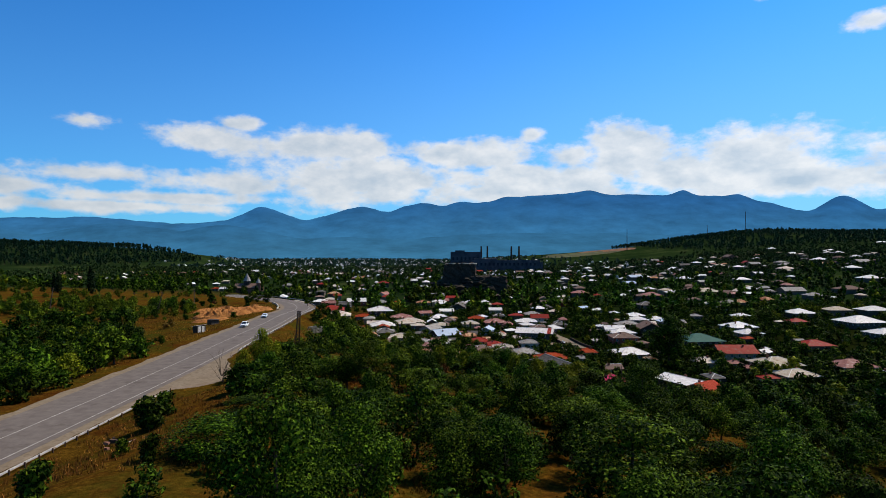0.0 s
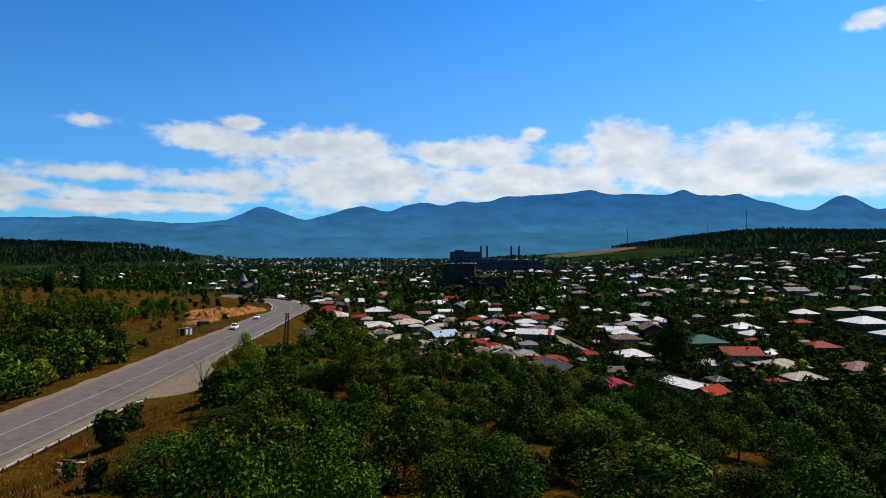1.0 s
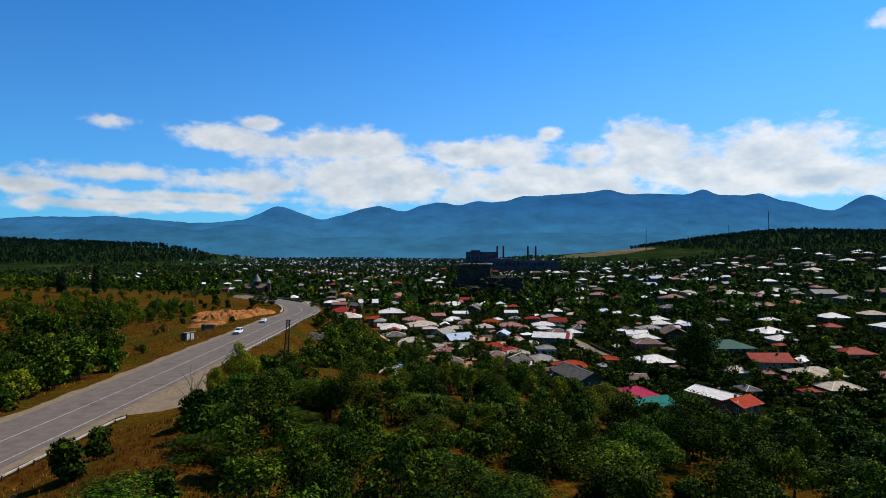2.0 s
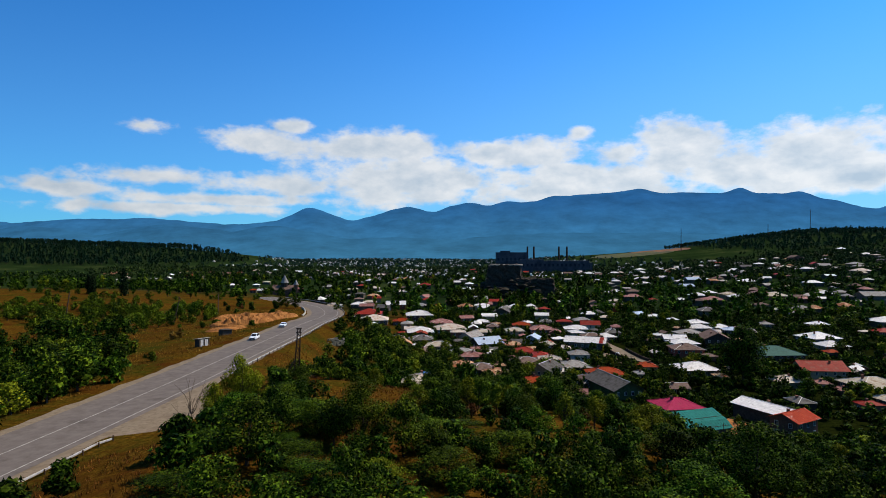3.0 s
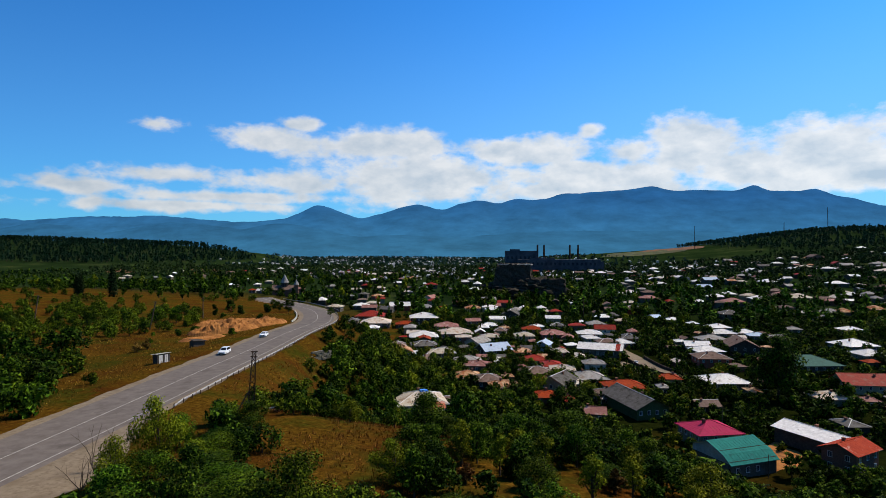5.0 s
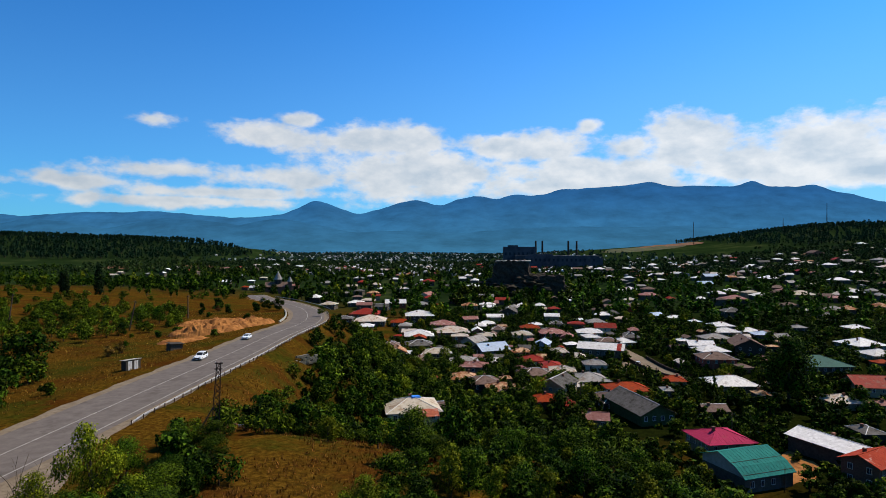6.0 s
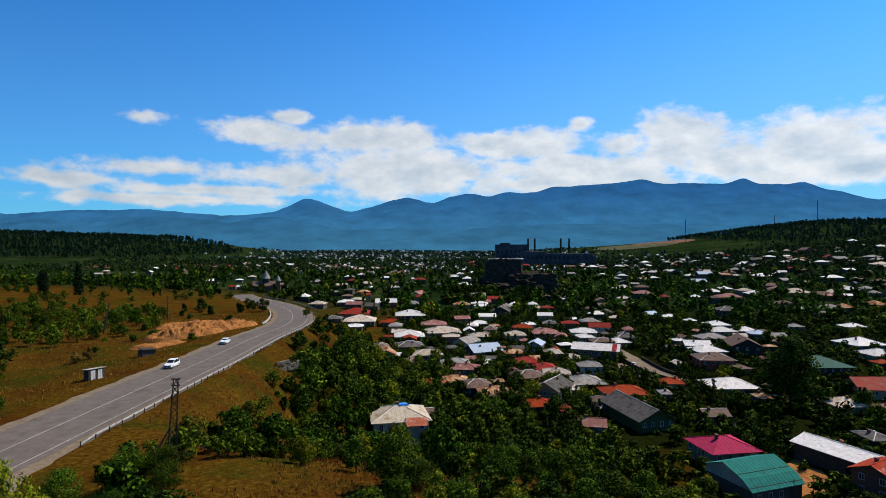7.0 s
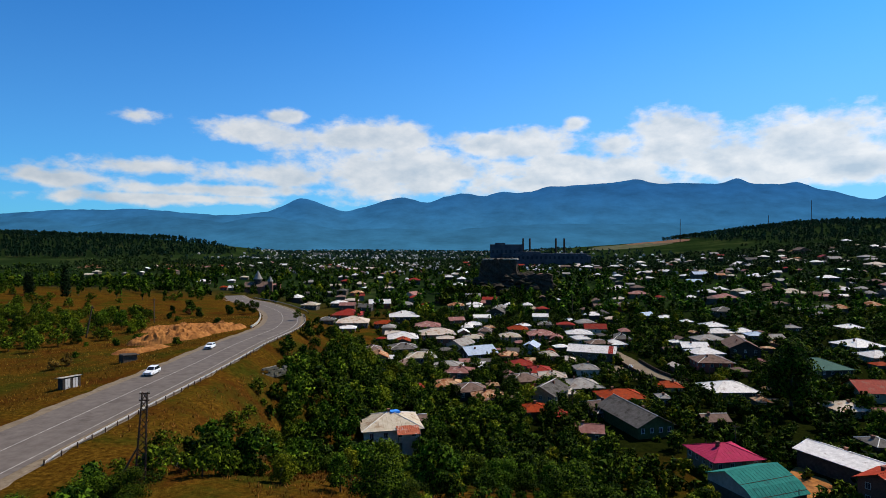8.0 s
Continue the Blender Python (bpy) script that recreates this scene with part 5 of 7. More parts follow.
def far_houses(seed, count, area, low, high):
    """Hipped and gabled houses too far off to tell apart, joined."""
    rng = random.Random(seed)
    coats = [ROOFS[k] for k in ("white", "grey", "tan", "brown", "pink", "red", "slate", "cream", "rust")] + [WALLS["grey"], WALLS["cream"], WALLS["dark"]]
    v, f, mi, taken = [], [], [], list(KEPT_CLEAR)
    for _ in range(count * 40):
        x, y, w = rng.uniform(area[0], area[1]), rng.uniform(area[2], area[3]), rng.uniform(low, high)
        if len(taken) >= count + len(KEPT_CLEAR):
            break
        if any(math.hypot(x - a, y - b) < w / 2 + r + 1.5 for a, b, r in HOUSE_SPOTS + taken) or abs(float(road_near(x, y)[0][0])) < 20:
            continue
        taken.append((x, y, w / 2))
        d, h, rise, hip = w * rng.uniform(0.65, 0.9), rng.uniform(3.0, 5.2), 0.0, rng.random() < 0.65
        rise = d / 2 * rng.uniform(0.34, 0.55)
        m = pose(x, y, ground_at(x, y), 0, 0, rng.choice((0, 90)) + rng.uniform(-8, 14))
        o, k = 0.7, (max(w - d, 1.0) / 2 if hip else w / 2 + 0.7)
        n = len(v)
        pts = [(sx * w / 2, sy * d / 2, z) for z in (-2.5, h + 0.2) for sx, sy in ((-1, -1), (1, -1), (1, 1), (-1, 1))]
        pts += [(sx * (w / 2 + o), sy * (d / 2 + o), h - 0.2) for sx, sy in ((-1, -1), (1, -1), (1, 1), (-1, 1))] + [(-k, 0, h + rise), (k, 0, h + rise)]
        v += [tuple(m @ Vector(p)) for p in pts]
        roof, wall = rng.choices(range(9), (5, 3, 3, 3, 2, 2, 2, 2, 2))[0], 9 + rng.choices(range(3), (4, 2, 2))[0]
        for q, c in (((0, 1, 5, 4), wall), ((1, 2, 6, 5), wall), ((2, 3, 7, 6), wall), ((3, 0, 4, 7), wall), ((8, 9, 13, 12), roof), ((10, 11, 12, 13), roof),
                     ((9, 10, 13), roof if hip else wall), ((11, 8, 12), roof if hip else wall), ((11, 10, 9, 8), wall)):
            f.append(tuple(n + i for i in q))
            mi.append(c)
    HOUSE_SPOTS.extend(taken[len(KEPT_CLEAR):])
    me = bpy.data.meshes.new("far_houses")
    me.from_pydata(v, [], f)
    for c in coats:
        me.materials.append(c)
    me.polygons.foreach_set("material_index", mi)
    tagged(new("far_houses", me), "many pale and reddish roofed houses across the village", "houses", kind="stuff")


far_houses(6, 26, (-75, 100, 470, 640), 8, 13)
far_houses(8, 85, (-190, 460, 560, 900), 8, 14)
far_houses(9, 80, (120, 780, 880, 1320), 9, 15)
far_houses(10, 70, (-560, 120, 800, 1300), 8, 14)


def teal_barn():
    """Broad barn whose teal roof breaks into a steeper lower slope."""
    ob = thing("barn", pose(61, 229, ground_at(61, 229) - 0.2, 0, 0, 24), "grey barn with teal sheet roof of two slopes", "barn")
    w, d, h = 15.0, 13.4, 4.9
    prof = [(-d / 2 - 0.6, h - 1.5), (-d / 2 + 2.2, h + 0.5), (1.2, h + 2.5), (d / 2 + 0.5, h + 0.1)]
    bm = bmesh.new()
    box(bm, 0, 0, (h - 3.2) / 2, w, d, h + 0.2)
    part("wall", bm, WALLS["grey"], ob)
    bm = bmesh.new()
    cols = [[bm.verts.new((sx * (w / 2 + 0.45), y, z + dz)) for y, z in prof for dz in (0, -0.12)] for sx in (-1, 1)]
    a, b = cols
    for i in range(0, 6, 2):
        bm.faces.new((a[i], b[i], b[i + 2], a[i + 2]))
        bm.faces.new((a[i + 1], a[i + 3], b[i + 3], b[i + 1]))
        bm.faces.new((a[i], a[i + 2], a[i + 3], a[i + 1])), bm.faces.new((b[i], b[i + 1], b[i + 3], b[i + 2]))
    for i in (0, 6):
        bm.faces.new((a[i], a[i + 1], b[i + 1], b[i]))
    roof = part("roof", bm, ROOFS["teal"], ob)
    for sx in (-1, 1):
        bm = bmesh.new()
        ring = [(-d / 2, h - 1.65), (-d / 2 + 2.2, h + 0.35), (1.2, h + 2.35), (d / 2, h + 0.1), (d / 2, h - 1.65)]
        vs = [[bm.verts.new((sx * (w / 2 - k), y, z)) for y, z in ring] for k in (0.01, 0.15)]
        bm.faces.new(vs[0]), bm.faces.new(vs[1][::-1])
        for i in range(5):
            bm.faces.new((vs[0][i], vs[0][(i + 1) % 5], vs[1][(i + 1) % 5], vs[1][i]))
        part("gable", bm, WALLS["white"], ob)
    for q in (0.15, 0.62):
        bm = bmesh.new()
        y, z = (prof[0][0] * (1 - q * 2) + prof[1][0] * q * 2, prof[0][1] * (1 - q * 2) + prof[1][1] * q * 2) if q < 0.5 else (prof[1][0] * 0.75 + prof[2][0] * 0.25, prof[1][1] * 0.75 + prof[2][1] * 0.25)
        rod(bm, (-w / 2 - 0.4, y, z + 0.06), (w / 2 + 0.4, y, z + 0.06), 0.06, 0.06, 4)
        part("snow_rail", bm, RUST_STEEL, roof, "dark rail across the slope")
    for k in range(14):
        bm = bmesh.new()
        x = -w / 2 + (k + 0.5) * w / 14
        for (y0, z0), (y1, z1) in zip(prof[:2], prof[1:3]):
            rod(bm, (x, y0, z0 + 0.012), (x, y1, z1 + 0.012), 0.03, 0.03, 4)
        part("seam", bm, ROOFS["teal"], roof)
    for x in (-5.2, -2.0, 1.2, 4.4):
        opening(ob, Matrix.Translation((x, -d / 2, 0)), h - 3.2, x > 4)
    bm = bmesh.new()
    rod(bm, (2.6, -d / 2 - 2.0, -1.6), (2.6, -d / 2 - 2.0, h + 0.8), 0.1, 0.07, 6)
    tagged(part("utility_post", bm, OLD_WOOD, None), "thin dark wooden post before the barn", "post").matrix_basis = ob.matrix_basis


teal_barn()


def near_house_extras():
    """Rust-red porch roof and blue sheet on the cream house."""
    ob = next(o for o in scene.objects if o.name == "house")
    roof = next(c for c in ob.children if c.name.startswith("roof"))
    eave, top = min(v.co.z for v in roof.data.vertices), max(v.co.z for v in roof.data.vertices)
    bm = bmesh.new()
    m = pose(3.6, -7.6, eave + 0.15, 22, 0, 0)
    box(bm, 0, 0, 0, 5.6, 3.4, 0.06, m)
    porch = part("porch_roof", bm, RUST_SHEET, ob, "rust-red corrugated porch roof")
    for k in range(11):
        bm = bmesh.new()
        rod(bm, m @ Vector((-2.6 + k * 0.52, -1.7, 0.05)), m @ Vector((-2.6 + k * 0.52, 1.7, 0.05)), 0.04, 0.04, 4)
        part("seam", bm, RUST_SHEET, porch)
    for k in (-1, 1):
        bm = bmesh.new()
        rod(bm, (3.6 + 2.6 * k, -8.9, -2.2), (3.6 + 2.6 * k, -8.9, eave - 0.4), 0.08, 0.08, 6)
        part("porch_post", bm, OLD_WOOD, ob)
    bm = bmesh.new()
    box(bm, 0.6, 0.2, top - 0.05, 2.8, 2.0, 0.5, pose(0, 0, 0, 0, 4, 20))
    bmesh.ops.bevel(bm, geom=bm.edges[:], offset=0.08, segments=2, affect="EDGES")
    part("cover", bm, material("blue_sheeting", (0.012, 0.14, 0.52), (0.03, 0.25, 0.70), 3.0, 0.5), roof, "crumpled bright blue plastic cover")


near_house_extras()


def red_roof_shed():
    house(90.5, 229.5, 11.0, 8.4, 6.0, 35, "gable", "streaked", "brick", 2, 0.42, label="low brick shed with streaked red sheet-metal roof")


red_roof_shed()


def warehouse():
    """Long pale shop hall with a red band at the end of its roof."""
    ob = thing("warehouse", pose(55.3, 402.6, ground_at(55.3, 402.6) - 0.1, 0, 0, -16), "long pale hall with white roof and red end band", "warehouse")
    w, d, h = 24.0, 14.0, 4.4
    house_roof(ob, w, d, h, "gable", ROOFS["white"], 0.36, 0.4, 2, ROOFS["white"])
    bm = bmesh.new()
    gabled_body(bm, w, d, h, 0.36)
    part("wall", bm, WALLS["grey"], ob)
    bm = bmesh.new()
    e, D = h - 0.4 * 0.36 + 0.03, d + 0.8
    for sgn in (-1, 1):
        ring = [(w / 2 - 3.6, sgn * D / 2, e), (w / 2 - 1.2, sgn * D / 2, e), (w / 2 - 1.2, 0, e + D / 2 * 0.36), (w / 2 - 3.6, 0, e + D / 2 * 0.36)]
        f = [bm.verts.new(p) for p in ring]
        bm.faces.new(f)
    bmesh.ops.remove_doubles(bm, verts=bm.verts, dist=0.01)
    part("roof_band", bm, ROOFS["red"], ob, "dark red band of roof sheet")
    for x in (-9, -5, -1, 3, 7):
        opening(ob, Matrix.Translation((x, -d / 2, 0)), 2.4, False)


warehouse()


def lane():
    """Pale gravel lane through the village with dark stone walls."""
    pts = spline([(67.5, 432, 0), (71, 406, 0), (72, 383, 0), (77, 361, 0), (91, 338, 0), (112, 325, 0)], 3.0)
    d = np.gradient(pts[:, :2], axis=0)
    d /= np.linalg.norm(d, axis=1)[:, None]
    verts, n = [], 5
    for p, q in zip(pts, d):
        for o in np.linspace(-4.4, 4.4, n):
            x, y = p[0] + q[1] * o, p[1] - q[0] * o
            verts.append((x, y, ground_at(x, y) + 0.12))
    k = len(pts)
    faces = [(i * n + j, i * n + j + 1, (i + 1) * n + j + 1, (i + 1) * n + j) for i in range(k - 1) for j in range(n - 1)]
    tagged(new("lane", mesh_of("lane", verts, [f[::-1] for f in faces], GRAVEL)), "pale gravel village lane between walls", "lane", kind="structure")
    for side, lo, hi in ((1, 4, k - 2), (-1, 12, k - 1)):
        bm = bmesh.new()
        ring = []
        for i in range(lo, hi):
            p, q = pts[i], d[i]
            g = ground_at(p[0] + q[1] * side * 5, p[1] - q[0] * side * 5)
            ring.append([bm.verts.new((p[0] + q[1] * side * o, p[1] - q[0] * side * o, g + z)) for o, z in ((4.9, -0.6), (4.9, 1.5), (5.3, 1.55), (5.3, -0.6))])
        for a, b in zip(ring[:-1], ring[1:]):
            for j in range(3):
                bm.faces.new((a[j], a[j + 1], b[j + 1], b[j]))
        for e in (ring[0], ring[-1]):
            bm.faces.new(e)
        tagged(part("garden_wall", bm, STONE, None), "dark rough stone garden wall along the lane", "wall", "garden walls")


lane()


def bus_shelter():
    """Small tin hut with pale striped boards."""
    ob = thing("shelter", pose(-84.5, 203.5, ground_at(-84.5, 203.5), 0, 0, 62), "small tin roadside hut with pale striped boards", "hut")
    bm = bmesh.new()
    box(bm, 0, 0.9, 1.0, 3.4, 0.12, 2.3)
    box(bm, -1.65, 0, 1.0, 0.1, 1.9, 2.3)
    box(bm, 1.65, 0, 1.0, 0.1, 1.9, 2.3)
    part("back_wall", bm, WALLS["dark"], ob)
    white = RIDGE
    for i in range(7):
        bm = bmesh.new()
        box(bm, -1.45 + i * 0.48, -0.95, 1.05, 0.42 if i % 3 else 0.34, 0.06, 2.0)
        part("board", bm, white if i % 3 else WALLS["dark"], ob)
    bm = bmesh.new()
    box(bm, 0, 0, 2.25, 4.0, 2.6, 0.09, pose(0, 0, 0, -7, 0, 0))
    part("roof", bm, CONCRETE, ob, "flat pale tilted roof sheet")


bus_shelter()


def dark_hut():
    ob = thing("hut", pose(-93, 236.5, ground_at(-93, 236.5), 0, 0, 58), "low dark weathered timber hut by the mounds", "hut")
    bm = bmesh.new()
    box(bm, 0, 0, 0.8, 3.6, 2.2, 2.0)
    part("body", bm, OLD_WOOD, ob)
    bm = bmesh.new()
    box(bm, 0, 0, 1.9, 4.2, 2.8, 0.1, pose(0, 0, 0, 4, 5, 0))
    part("roof", bm, WALLS["dark"], ob)
    for x in (-1.7, 1.7):
        bm = bmesh.new()
        rod(bm, (x, -1.25, -0.4), (x, -1.25, 1.85), 0.07, 0.07, 5)
        part("post", bm, OLD_WOOD, ob)


dark_hut()


def mound(x, y, rx, ry, h, turn, label):
    """A dug heap of orange earth with gullies."""
    n, m = 40, 30
    c, s = math.cos(radians(turn)), math.sin(radians(turn))
    verts, faces = [], []
    for j in range(m + 1):
        for i in range(n + 1):
            u, v = 2 * i / n - 1, 2 * j / m - 1
            px, py = x + u * rx * c - v * ry * s, y + u * rx * s + v * ry * c
            r = math.hypot(u, v)
            fall = max(0.0, 1 - r * r * (1 + 0.35 * noise.noise(Vector((px * 0.15, py * 0.15, 3)))))
            lump = 0.65 + 0.5 * noise.fractal(Vector((px * 0.22, py * 0.22, 1)), 0.8, 2.2, 5) + 0.3 * noise.ridged_multi_fractal(Vector((px * 0.3, py * 0.3, 2)), 1, 2, 4, 1, 2)
            verts.append((px, py, ground_at(px, py) - 0.25 + h * fall ** 0.6 * lump))
    for j in range(m):
        for i in range(n):
            a = j * (n + 1) + i
            faces.append((a, a + 1, a + n + 2, a + n + 1))
    tagged(new("earth_mound", mesh_of("earth_mound", verts, faces, EARTH)), label, "mound", "earth mounds")


mound(-105, 279, 13, 8, 3.6, 45, "long heap of freshly dug orange earth")
mound(-98.5, 297, 14, 7, 2.8, 66, "heap of bright orange earth beside the road")
mound(-116, 308, 15, 8, 2.4, 40, "eroded orange earth bank with gullies")
mound(-102.3, 257.4, 9, 4.3, 1.6, 55, "small flat heap of orange earth")


def lattice_pylon(x, y, top, label):
    """Slim square lattice mast with a short cross-arm."""
    g = ground_at(x, y) - 0.3
    H = top - g
    ob = thing("lattice_pylon", pose(x, y, g, 0, 3, 25), label, "pylon")
    w0, w1 = 0.55, 0.26

    def at(k, z):
        w = w0 + (w1 - w0) * z / H
        return Vector((w * (1 if k in (0, 1) else -1), w * (1 if k in (1, 2) else -1), z))

    for k in range(4):
        bm = bmesh.new()
        rod(bm, at(k, 0), at(k, H), 0.09, 0.075, 4)
        part("leg", bm, RUST_STEEL, ob)
    n = 12
    for k in range(4):
        for i in range(n):
            bm = bmesh.new()
            a, b = (k, (k + 1) % 4) if i % 2 else ((k + 1) % 4, k)
            rod(bm, at(a, H * i / n), at(b, H * (i + 1) / n), 0.05, 0.05, 4)
            part("brace", bm, RUST_STEEL, ob)
    for z in (H - 0.1, H - 0.9):
        bm = bmesh.new()
        box(bm, 0, 0, z, 1.1, 0.14, 0.14)
        arm = part("cross_arm", bm, RUST_STEEL, ob)
        for xx in (-0.48, 0.48):
            bm = bmesh.new()
            rod(bm, (xx, 0, z), (xx, 0, z + 0.3), 0.06, 0.04, 6)
            part("insulator", bm, CONCRETE, arm)
    bm = bmesh.new()
    rod(bm, (-2.6, 0.8, 0), (-0.4, 0, H * 0.42), 0.13, 0.1, 5)
    part("strut", bm, OLD_WOOD, ob)


lattice_pylon(-41.2, 156.9, 11.0, "slim rusty lattice pylon beside the guard rail")


def wooden_pole(x, y, h, lean_x, lean_y, label="weathered wooden pole leaning in the meadow"):
    ob = thing("utility_pole", pose(x, y, ground_at(x, y) - 0.3, lean_y, lean_x, 0), label, "pole", "meadow poles")
    bm = bmesh.new()
    rod(bm, (0, 0, 0), (0, 0, h), 0.26, 0.18, 8)
    part("pole", bm, OLD_WOOD, ob)
    bm = bmesh.new()
    box(bm, 0, 0, h - 0.5, 1.6, 0.14, 0.14)
    part("cross_arm", bm, OLD_WOOD, ob)


wooden_pole(-136.9, 282.1, 11.8, 15, 4)
wooden_pole(-138.6, 326.7, 10.5, 1, 2, "upright wooden pole behind the earth mounds")
wooden_pole(-189.8, 287.1, 13, 9, 0)
wooden_pole(-194.7, 198, 12, -2, 0, "weathered wooden pole among the bushes")
wooden_pole(-165, 214.5, 11, 6, 0)
wooden_pole(65, 541.2, 18, 0, 0, "tall pale pole rising between the houses")


def tyre_wheel(ob, x, y, r):
    bm = bmesh.new()
    bmesh.ops.create_cone(bm, cap_ends=True, segments=18, radius1=r, radius2=r, depth=0.24, matrix=pose(x, y, r, 90, 0, 0))
    bmesh.ops.bevel(bm, geom=[e for e in bm.edges if e.is_manifold and e.calc_face_angle(0) > 1], offset=0.03, segments=2, affect="EDGES")
    wheel = part("wheel", bm, WALLS["dark"], ob)
    bm = bmesh.new()
    bmesh.ops.create_cone(bm, cap_ends=True, segments=12, radius1=r * 0.6, radius2=r * 0.55, depth=0.27, matrix=pose(x, y, r, 90, 0, 0))
    part("rim", bm, STEEL, wheel)


CAR_WHITE = material("white_car_paint", (0.72, 0.72, 0.71), (0.80, 0.80, 0.79), 1.0, 0.22, bump=0)
CAR_GLASS = material("car_glass", (0.01, 0.012, 0.015), (0.02, 0.022, 0.026), 1.0, 0.06, bump=0)
LAMP = material("lamp_glass", (0.55, 0.55, 0.52), (0.7, 0.7, 0.66), 1.0, 0.1, bump=0)


def car(name, x, y, turn, L, H, label, suv=True, z=None):
    """A car heading along its own -x."""
    ob = thing(name, pose(x, y, (ground_at(x, y) + 0.17) if z is None else z, 0, 0, turn), label, "car", "cars on the road")
    W, wb = 1.82, L * 0.59
    side = [(-L / 2, 0.42), (-L / 2 + 0.04, 0.78), (-L / 2 + 0.35, 0.95), (-L * 0.19, 1.08), (-L * 0.04, H - 0.06), (L * 0.1, H), (L * 0.36, H - 0.06),
            (L / 2 - (0.22 if suv else 0.55), H * 0.66), (L / 2, 0.92), (L / 2 - 0.02, 0.42), (L * 0.38, 0.3), (-L * 0.38, 0.3)]
    bm = bmesh.new()
    rows = []
    for k, sy in enumerate((-1, -0.86, 0.86, 1)):
        rows.append([bm.verts.new((px, sy * W / 2 * (1 - 0.17 * max(0, (pz - 0.95) / (H - 0.95)) * (1 if k in (0, 3) else 0.6)), pz - (0.03 if k in (0, 3) else 0) * (pz > 0.9))) for px, pz in side])
    m = len(side)
    for a, b in zip(rows[:-1], rows[1:]):
        for i in range(m):
            bm.faces.new((a[i], a[(i + 1) % m], b[(i + 1) % m], b[i]))
    bm.faces.new(rows[0]), bm.faces.new(rows[3][::-1])
    part("body", bm, CAR_WHITE, ob, "glossy white body")
    for sy in (-1, 1):
        for x0, x1 in ((-L * 0.15, L * 0.06), (L * 0.08, L * 0.24), (L * 0.26, L * 0.40)):
            bm = bmesh.new()
            yb, yt = sy * (W / 2 * (1 - 0.17 * 0.14) + 0.012), sy * (W / 2 * (1 - 0.17 * 0.86) + 0.012)
            lift = 0.0 if x0 > -L * 0.1 else 0.08 * L
            f = [bm.verts.new(p) for p in ((x0, yb, 1.08), (x1, yb, 1.08), (x1 - 0.02, yt, H - 0.14), (x0 + lift, yt, H - 0.14))]
            g = [bm.verts.new((v.co.x, v.co.y - sy * 0.03, v.co.z)) for v in f]
            bm.faces.new(f), bm.faces.new(g[::-1])
            for i in range(4):
                bm.faces.new((f[i], f[(i + 1) % 4], g[(i + 1) % 4], g[i]))
            part("side_window", bm, CAR_GLASS, ob, "dark tinted window")
        for xx, nm in ((-L / 2 + 0.12, "headlight"), (L / 2 - 0.06, "tail_light")):
            bm = bmesh.new()
            box(bm, xx, sy * W * 0.36, 0.82, 0.16, 0.4, 0.16)
            part(nm, bm, LAMP if nm == "headlight" else ROOFS["red"], ob)
    for (xa, za), (xb, zb), nm in ((side[3], side[4], "windscreen"), (side[7], side[6], "rear_window")):
        bm = bmesh.new()
        off = 0.02 if nm == "rear_window" else -0.02
        q = [bm.verts.new((xa * (1 - t) + xb * t + off, sy * W * 0.39, za * (1 - t) + zb * t + 0.025)) for t, sy in ((0.06, -1), (0.06, 1), (0.9, 0.88), (0.9, -0.88))]
        r = [bm.verts.new((v.co.x - off * 1.5, v.co.y, v.co.z - 0.03)) for v in q]
        bm.faces.new(q), bm.faces.new(r[::-1])
        for i in range(4):
            bm.faces.new((q[i], q[(i + 1) % 4], r[(i + 1) % 4], r[i]))
        part(nm, bm, CAR_GLASS, ob)
    bm = bmesh.new()
    box(bm, -L / 2 - 0.01, 0, 0.62, 0.06, 1.2, 0.24)
    part("grille", bm, WALLS["dark"], ob)
    bm = bmesh.new()
    box(bm, -L / 2 - 0.03, 0, 0.42, 0.05, 0.5, 0.11)
    part("plate", bm, LAMP, ob)
    for sx in (-1, 1):
        for sy in (-1, 1):
            tyre_wheel(ob, sx * wb / 2, sy * (W / 2 - 0.1), 0.36)


car("car", -73.6, 214.5, 96, 4.7, 1.8, "white sport utility car driving on the road")
car("car", -77.5, 250, 98, 4.5, 1.5, "white saloon car driving behind the other", False)
car("car", 69, 377.8, 250, 4.3, 1.5, "pale car parked in the village lane", False, ground_at(69, 377.8) + 0.2)


